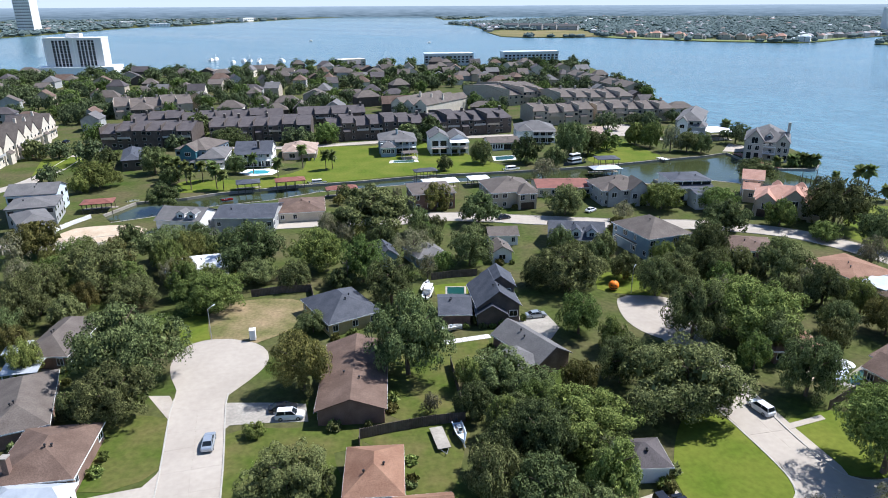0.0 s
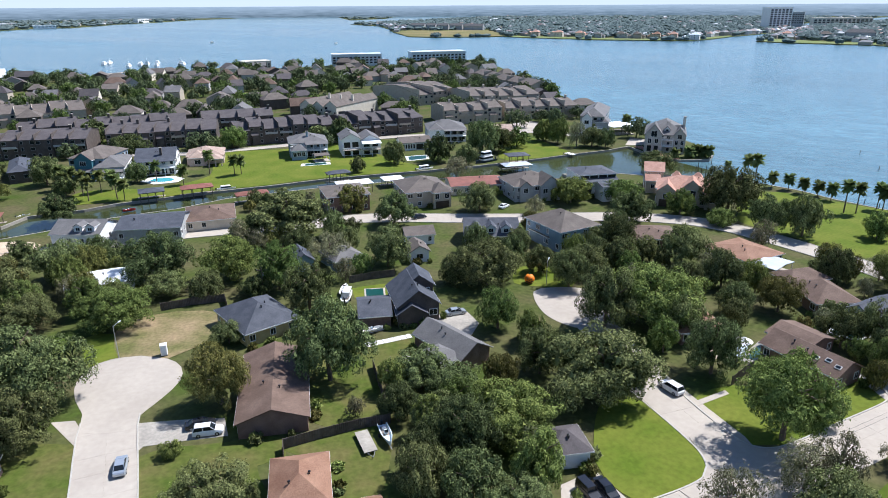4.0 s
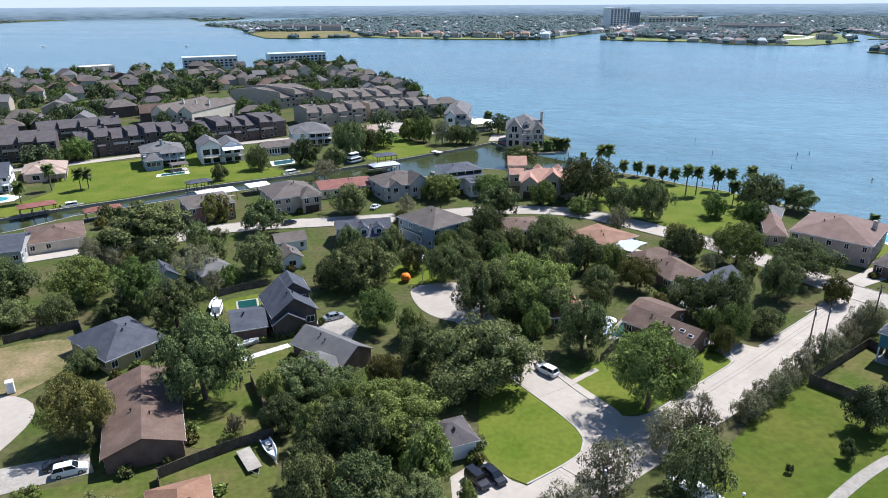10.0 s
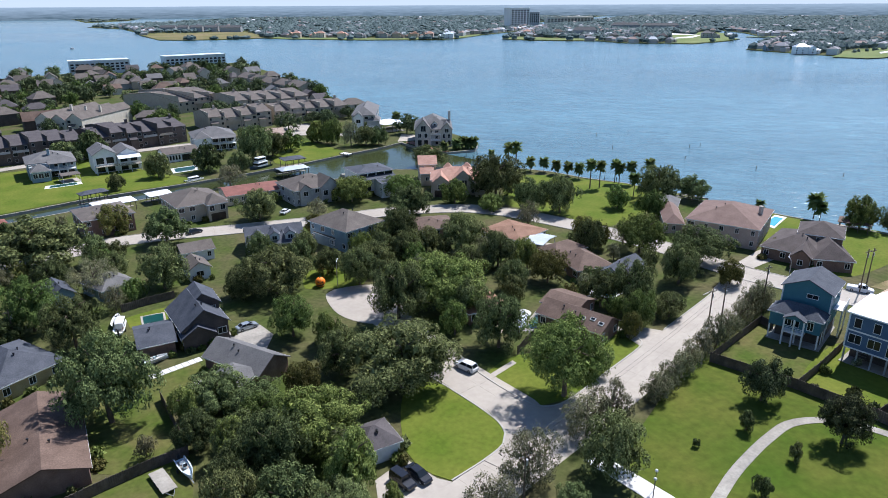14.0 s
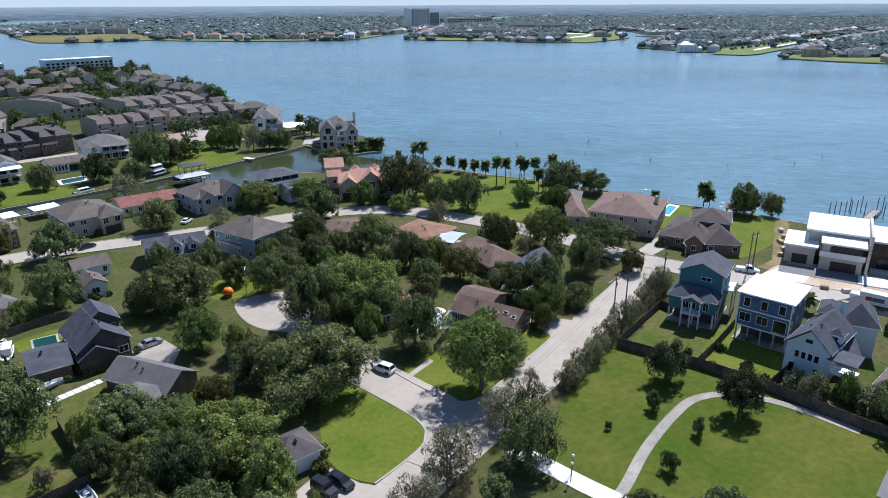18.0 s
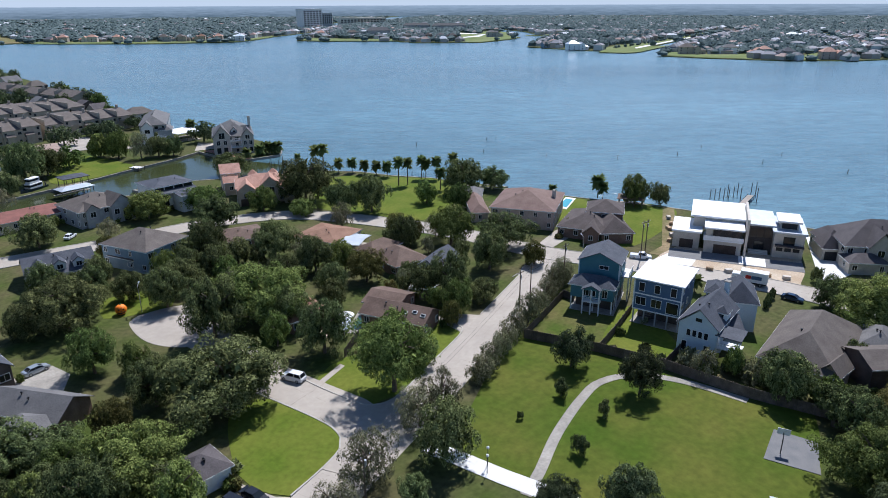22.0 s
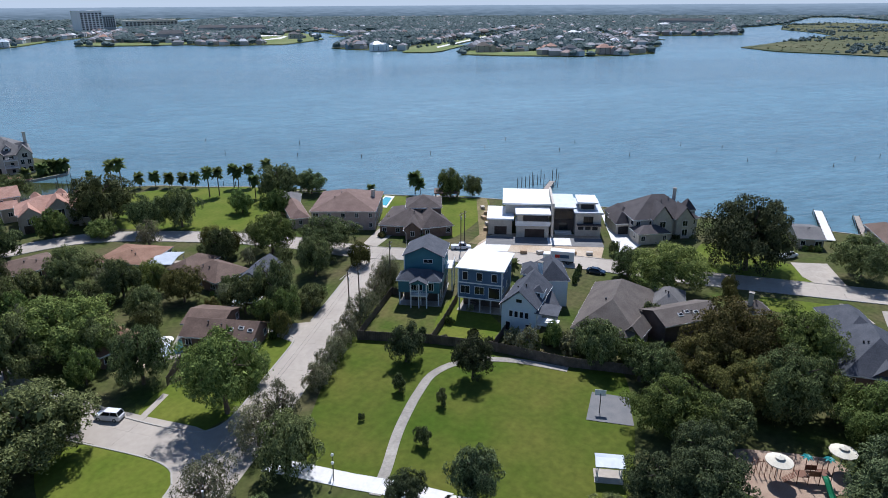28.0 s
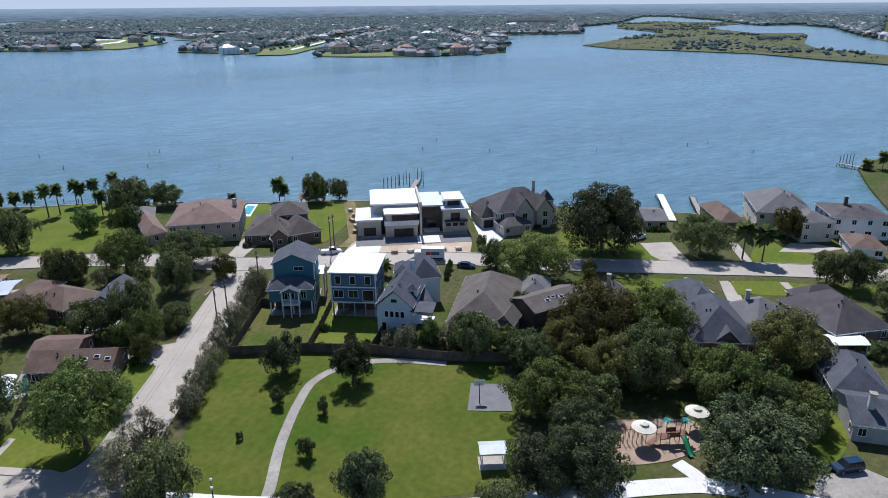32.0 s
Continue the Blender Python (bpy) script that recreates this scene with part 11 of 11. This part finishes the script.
house("far white flat building", [(1352.7, 487.3, -52, 21.1, 13.0, 0, 8.3, 3.9, "hip"), (1361.9, 470.6, -52, 10.2, 11.7, 0, 6.9, 3.2, "gy"), (1371.1, 466.2, -52, 9.8, 10.4, 0, 4.6, 2.6, "hip")], "white", "whiteroof", seed=1321, sides="f", nvents=0, gap=6.5, group="far shore houses")
house("far dark house with slate roof", [(1193.6, 359.8, -51, 19.8, 13.0, 0, 4.7, 2.2, "hip")], "darkwall", "slate", seed=1399, sides="f", nvents=0, gap=6.6, group="far shore houses")
house("far white house among trees", [(1638.4, 896.3, -54, 10.0, 13.0, 0, 9.0, 4.4, "hip"), (1633.8, 897.6, -54, 4.8, 11.7, 0, 7.6, 3.2, "gy"), (1635.0, 903.6, -54, 4.7, 10.4, 0, 5.0, 2.6, "hip")], "white", "grey", seed=1104, sides="f", nvents=0, gap=6.5, group="far shore houses")
house("far dark roofed houses", [(1018.8, 659.9, -51, 14.0, 10.5, 0, 5.3, 3.3, "gx"), (1031.8, 650.3, -51, 14.0, 10.4, 0, 5.8, 3.7, "gx")], "darkwall", "grey", seed=1011, sides="f", nvents=0, gap=8, group="far shore houses")
house("far brown roofed houses", [(1161.7, 706.1, -52, 16.9, 12.8, 0, 6.8, 3.9, "hip"), (1168.9, 688.2, -52, 16.9, 11.7, 0, 6.0, 3.5, "hip")], "tan", "taupe", seed=1049, sides="f", nvents=0, gap=8, group="far shore houses")
house("far brown roofed houses", [(1357.1, 709.4, -52, 15.8, 10.7, 0, 6.6, 3.2, "hip"), (1363.3, 692.1, -52, 15.8, 11.9, 0, 6.6, 2.7, "gx")], "darkwall", "taupe", seed=1134, sides="f", nvents=0, gap=8, group="far shore houses")
house("far brown roofed houses", [(1363.5, 807.3, -53, 14.8, 11.7, 0, 5.3, 3.4, "hip"), (1372.7, 793.7, -53, 14.8, 10.9, 0, 6.9, 3.2, "gy"), (1382.7, 780.8, -53, 14.8, 12.2, 0, 6.1, 2.9, "hip")], "tan", "taupe", seed=1064, sides="f", nvents=0, gap=8, group="far shore houses")
house("far brown roofed houses", [(1506.0, 677.7, -53, 12.2, 10.3, 0, 6.8, 3.6, "gx"), (1512.3, 665.2, -53, 12.2, 11.1, 0, 6.4, 3.8, "hip")], "tan", "taupe", seed=1214, sides="f", nvents=0, gap=8, group="far shore houses")
house("far long white building", [(1927.5, 437.9, -54, 25.4, 13.0, 0, 8.9, 4.2, "hip"), (1919.5, 443.9, -54, 12.3, 11.7, 0, 7.5, 3.2, "gy"), (1917.0, 455.0, -54, 11.8, 10.4, 0, 4.9, 2.6, "hip")], "white", "whiteroof", seed=1499, sides="f", nvents=0, gap=6.5, group="far shore houses")
house("far long pale apartment building", [(2190.3, 505.8, -86, 161.9, 13.0, 0, 12.8, 6.0, "hip")], "greywall", "grey", seed=894, sides="f", nvents=0, gap=54.0, group="far shore houses")
house("far brown roofed houses by the water", [(1646.8, 464.1, -83, 12.4, 11.7, 0, 5.7, 4.2, "hip"), (1653.2, 450.8, -83, 12.4, 10.9, 0, 7.0, 3.9, "hip"), (1654.1, 436.8, -83, 12.4, 11.5, 0, 6.8, 3.9, "hip")], "tan", "taupe", seed=834, sides="f", nvents=0, gap=8, group="far shore houses")
house("far brown roofed houses by the water", [(1636.9, 411.5, -83, 12.1, 11.8, 0, 6.2, 3.3, "hip"), (1636.9, 397.7, -83, 12.1, 11.4, 0, 7.5, 2.9, "gx"), (1640.2, 384.3, -83, 12.1, 12.4, 0, 6.1, 3.9, "hip")], "tan", "taupe", seed=869, sides="f", nvents=0, gap=8, group="far shore houses")
house("far brown roofed houses by the water", [(1624.0, 356.6, -83, 12.9, 12.3, 0, 7.6, 2.7, "gy"), (1627.7, 342.5, -83, 12.9, 11.0, 0, 6.0, 3.4, "hip"), (1629.9, 328.1, -83, 12.9, 11.6, 0, 7.0, 2.7, "hip")], "darkwall", "taupe", seed=906, sides="f", nvents=0, gap=8, group="far shore houses")
house("far brown roofed houses by the water", [(1649.9, 303.6, -83, 11.7, 12.5, 0, 6.1, 3.0, "gy"), (1653.6, 290.6, -83, 11.7, 11.7, 0, 6.5, 3.1, "hip"), (1652.8, 277.1, -83, 11.7, 10.4, 0, 7.4, 3.2, "gx")], "tan", "taupe", seed=949, sides="f", nvents=0, gap=8, group="far shore houses")
house("far brown roofed houses by the water", [(1675.6, 260.3, -83, 13.9, 11.4, 0, 6.7, 2.7, "gy"), (1674.5, 244.5, -83, 13.9, 12.9, 0, 6.5, 3.4, "gy"), (1678.5, 229.3, -83, 13.9, 10.7, 0, 5.7, 3.0, "gy")], "tan", "taupe", seed=984, sides="f", nvents=0, gap=8, group="far shore houses")
house("far white waterside house", [(2245.5, -383.0, -86, 9.1, 13.0, 0, 9.0, 4.4, "hip"), (2242.3, -379.7, -86, 4.4, 11.7, 0, 7.6, 3.2, "gy"), (2246.5, -375.7, -86, 4.2, 10.4, 0, 5.0, 2.6, "hip")], "white", "slate", seed=1429, sides="f", nvents=0, gap=6.5, group="far shore houses")
house("far brown waterside house", [(1502.2, -357.2, -81, 13.8, 13.0, 0, 6.9, 3.3, "hip"), (1498.4, -352.6, -81, 6.7, 11.7, 0, 5.5, 3.2, "gy"), (1502.0, -346.3, -81, 6.4, 10.4, 0, 3.8, 2.6, "hip")], "brick", "taupe", seed=1524, sides="f", nvents=0, gap=6.5, group="far shore houses")
far_sheet("field", [(106, 1704), (121, 1473), (159, 1436), (242, 1422), (317, 1443), (354, 1684), (346, 1813), (286, 1832), (230, 1767), (152, 1819)], "dryfield", "dry green and tan field on the far shore", 0.30)
far_sheet("lawn", [(328, 1394), (475, 1248), (608, 1189), (633, 1239), (495, 1301), (343, 1455)], "hazylawn", "narrow green lawns along the far shore", 0.30)
far_sheet("lawn", [(571, 1199), (643, 1206), (741, 1288), (781, 1345), (671, 1272), (596, 1250)], "hazylawn", "green tip of the far shore", 0.30)
far_sheet("lawn", [(715, 1146), (733, 1084), (823, 991), (863, 1038), (809, 1099), (783, 1200)], "hazylawn", "green far shore lawn", 0.30)
far_sheet("lawn", [(876, 871), (895, 839), (1012, 871), (1077, 901), (1123, 964), (1249, 1088), (1277, 1183), (1153, 1083), (1150, 1154), (997, 992)], "hazylawn", "green far lawn on a rounded tip", 0.30)
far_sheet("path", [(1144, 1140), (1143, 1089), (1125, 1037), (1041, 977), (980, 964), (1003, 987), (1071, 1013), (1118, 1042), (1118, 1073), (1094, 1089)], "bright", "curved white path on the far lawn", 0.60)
far_sheet("lawn", [(1141, 939), (1291, 856), (1352, 904), (1260, 919), (1162, 953)], "hazylawn", "green strip along a far channel", 0.30)
far_sheet("lawn", [(814, 539), (830, 503), (860, 501), (1025, 545), (982, 558), (877, 570)], "hazylawn", "green far waterside lawn", 0.30)
far_sheet("lawn", [(865, 522), (1009, 563), (1316, 647), (1745, 752), (1796, 786), (1406, 701), (1122, 629), (973, 607), (881, 583)], "hazylawn", "long green promenade lawn", 0.30)
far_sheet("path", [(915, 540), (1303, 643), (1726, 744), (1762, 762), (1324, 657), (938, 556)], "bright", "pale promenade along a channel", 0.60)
far_sheet("lawn", [(825, 447), (823, 388), (841, 338), (880, 351), (931, 387), (903, 387), (879, 415), (896, 465), (875, 472)], "hazylawn", "green waterside lawns before villas", 0.30)
far_sheet("lawn", [(862, 299), (893, 263), (943, 275), (962, 316), (931, 320)], "hazylawn", "green waterside lawn before villas", 0.30)
far_sheet("lawn", [(909, 298), (936, 281), (986, 283), (1008, 311), (979, 320)], "hazylawn", "green waterside lawn on a far tip", 0.30)
far_boats([(506, 1705), (638, 1616), (704, 1783), (559, 1884)], 90)
far_boats([(847, 1658), (866, 1645), (1001, 1900), (979, 1915)], 20)
far_boats([(902, 1571), (969, 1525), (1099, 1732), (1025, 1785)], 50)
far_boats([(-278, 803), (-189, 806), (-203, 866), (-295, 863)], 12)
boat(-3.9, 142.0, 0.4, 81, 7.2, "white covered boat stored beside a garage", trailer=True, cabin=1)
boat(-4.6, 145.8, 0.4, 79, 5.2, "white trailered boat in a side yard", trailer=True)


# ---- the far shores ----
def far_cover():
    """Woods, scrub and scattered houses of the shores across the bay, thousands of them, joined."""
    rng = np.random.default_rng(3)
    cards = {"hazyleaf": ([], []), "scrub": ([], [])}
    hv, hf, rv, rf = [], [], [], []
    spots = [r for r in RECTS if math.hypot(r[0], r[1]) > 900]

    def clump(m, x, y, R, h, n, dome=True):
        """A far tree: a lumpy crown, and loose sprays that break its outline."""
        vs, fs = cards[m]
        if dome:
            b, k, turn = len(vs), 6, rng.uniform(0, 1)
            for t, w in ((0.12, 0.80), (0.58, 0.92)):
                for i in range(k):
                    a, q = (i + turn + t) * 6.2832 / k, R * w * rng.uniform(0.72, 1.15)
                    vs.append((x + q * math.cos(a), y + q * math.sin(a), h * t * rng.uniform(0.85, 1.15)))
            vs.append((x + R * rng.uniform(-0.25, 0.25), y + R * rng.uniform(-0.25, 0.25), h))
            for i in range(k):
                e = (i + 1) % k
                fs.append((b + i, b + e, b + k + e, b + k + i))
                fs.append((b + k + i, b + k + e, b + 2 * k))
        for j in range(n):
            a, t = rng.uniform(0, 6.28), rng.uniform(0.25, 1.0)
            q = R * (0.75 + 0.3 * rng.uniform(0, 1)) * math.sqrt(max(0.05, 1.1 - t * t))
            u = rng.normal(size=3)
            u /= np.linalg.norm(u)
            v = np.cross(u, rng.normal(size=3))
            v /= np.linalg.norm(v)
            b, k2 = len(vs), min(R * rng.uniform(0.2, 0.4), 2.0)
            o = np.array((x + q * math.cos(a), y + q * math.sin(a), max(h * t, 0.8)))
            vs += [tuple(o - u * k2), tuple(o - v * k2 * .7), tuple(o + u * k2), tuple(o + v * k2 * .7)]
            fs.append((b, b + 1, b + 2, b + 3))

    def far_house(x, y, a, w, d, h, rise):
        c, s = math.cos(a), math.sin(a)
        b, e = len(hv), len(rv)
        cor = [(-w / 2, -d / 2), (w / 2, -d / 2), (w / 2, d / 2), (-w / 2, d / 2)]
        for z in (0, h):
            hv.extend((x + p * c - q * s, y + p * s + q * c, z) for p, q in cor)
        hf.extend(((b, b + 1, b + 5, b + 4), (b + 1, b + 2, b + 6, b + 5), (b + 2, b + 3, b + 7, b + 6), (b + 3, b, b + 4, b + 7)))
        rv.extend((x + 1.06 * (p * c - q * s), y + 1.06 * (p * s + q * c), h) for p, q in cor)
        rv.extend((x + p * c, y + p * s, h + rise) for p in (-w / 4, w / 4))
        rf.extend(((e, e + 1, e + 5, e + 4), (e + 1, e + 2, e + 5), (e + 2, e + 3, e + 4, e + 5), (e + 3, e, e + 4)))

    def taken(x, y):
        for ox, oy, rot, w, d in spots:
            if abs(x - ox) < w + d + 12 and abs(y - oy) < w + d + 12:
                c, s = math.cos(radians(rot)), math.sin(radians(rot))
                p, q = (x - ox) * c + (y - oy) * s, -(x - ox) * s + (y - oy) * c
                if -5 < p < w + 5 and -22 < q < d + 4:
                    return True
        return False

    built = []
    for pts in LANDS[3:]:                          # a row of houses along every far bank, with a jetty here and there
        if pts in MARSHES:
            continue
        for (x0, y0), (x1, y1) in zip(pts, pts[1:]):
            L = math.hypot(x1 - x0, y1 - y0)
            if min(math.hypot(x0, y0), math.hypot(x1, y1)) > 2000 or L > 700:
                continue
            c, s = (x1 - x0) / L, (y1 - y0) / L
            side = 1 if inside(pts, (x0 + x1) / 2 - s * 4, (y0 + y1) / 2 + c * 4) else -1
            for k in range(int(L / 27)):
                u = (k + rng.uniform(0.25, 0.75)) * 27
                for off in (15, 30, 46):
                    x, y = x0 + c * u - side * s * off, y0 + s * u + side * c * off
                    if math.hypot(x, y) > 900 and not any(inside(q, x, y) for q in FAR_SHEETS) and inside(pts, x, y) and not taken(x, y) and all(math.hypot(x - p, y - q) > 22 for p, q in built):
                        built.append((x, y))
                        a, w, h = math.atan2(s, c) + rng.uniform(-0.2, 0.2), rng.uniform(14, 20), rng.uniform(5, 7.5)
                        far_house(x, y, a, w, rng.uniform(10, 13), h, rng.uniform(2.6, 4.2))
                        far_house(x + c * w * 0.4, y + s * w * 0.4, a + 1.57, rng.uniform(9, 13), 8, h * rng.uniform(0.6, 1.1), 2.6)
                        break
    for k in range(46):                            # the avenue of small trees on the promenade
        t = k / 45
        clump("hazyleaf", 905 + 845 * t + rng.uniform(-3, 3), 553 + 202 * t + 14 + rng.uniform(-3, 3), rng.uniform(2.2, 3.6), rng.uniform(4, 6.5), 4)

    for pts in LANDS[2:]:
        P = np.array(pts)
        lo, hi = P.min(0), P.max(0)
        area = (hi - lo).prod()
        marsh = pts in MARSHES
        for k in range(int(min(30000, max(150, area / 170)))):
            x, y = rng.uniform(lo, hi)
            r = math.hypot(x, y)
            if r > 3650 or rng.random() > min(1.0, (1900 / r) ** 2) or not inside(pts, x, y) or x < -0.9 * y or y < -0.25 * x:
                continue
            if any(inside(q, x, y) for q in FAR_SHEETS):
                continue
            if marsh:
                d = noise.noise(Vector((x * 0.008, y * 0.008, 0)))
                if d > 0.12 and rng.random() < 0.8:
                    clump("hazyleaf", x, y, rng.uniform(2, 4.5), rng.uniform(2.5, 6), 5)
                elif rng.random() < 0.5:
                    clump("scrub", x, y, rng.uniform(1.5, 4), rng.uniform(0.4, 1.3), 4, False)
                continue
            if taken(x, y) or any(abs(x - p) < 13 and abs(y - q) < 13 for p, q in built):
                continue
            if rng.random() < (0.085 if r < 1700 else 0.035):
                far_house(x, y, rng.uniform(0, 3.14), rng.uniform(12, 22), rng.uniform(9, 13), rng.uniform(4, 7), rng.uniform(2, 3.5))
                continue
            clump("hazyleaf", x, y, rng.uniform(3.6, 7.0) * (1 + r / 3000), rng.uniform(6, 11), 4 if r < 1500 else 1)
    for nm, (a, b), m, lab, cat in (("far_woods", cards["hazyleaf"], "hazyleaf", "distant tree cover with haze painted into its blue green", "trees"), ("marsh_scrub", cards["scrub"], "scrub", "low brown green scrub on the marsh island", "scrub"), ("far_houses", (hv, hf), "farwall", "walls of distant houses among trees", "houses"), ("far_roofs", (rv, rf), "farroof", "mixed grey and brown roofs of distant houses among trees", "roofs")):
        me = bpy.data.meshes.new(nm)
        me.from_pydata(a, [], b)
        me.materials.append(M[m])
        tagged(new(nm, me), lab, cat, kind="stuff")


def horizon_band(R, low, high, rough, m, label):
    """A far ring: hazy woods on the horizon, and the pale air behind them."""
    bm = bmesh.new()
    prev = None
    for i in range(241):
        a = radians(-55 + i * 0.72)
        h = high + rough * (6 * noise.noise(Vector((i * 0.13, 0, 0))) + 3 * noise.noise(Vector((i * 0.9, 4, 0))))
        ring = [bm.verts.new((R * math.sin(a), R * math.cos(a), z)) for z in (low, h)]
        if prev:
            bm.faces.new((prev[0], ring[0], ring[1], prev[1]))
        prev = ring
    return tagged(link("backdrop", bm, m), label, "backdrop", kind="structure")


for pts in MARSHES:
    sheet("marsh", pts, 0.25, "marsh", 0.1, label="low brown green marsh island", category="marsh")
far_cover()
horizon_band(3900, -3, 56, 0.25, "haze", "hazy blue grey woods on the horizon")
horizon_band(4900, -3, 420, 0.0, "paleair", "pale hazy sky low over the horizon")
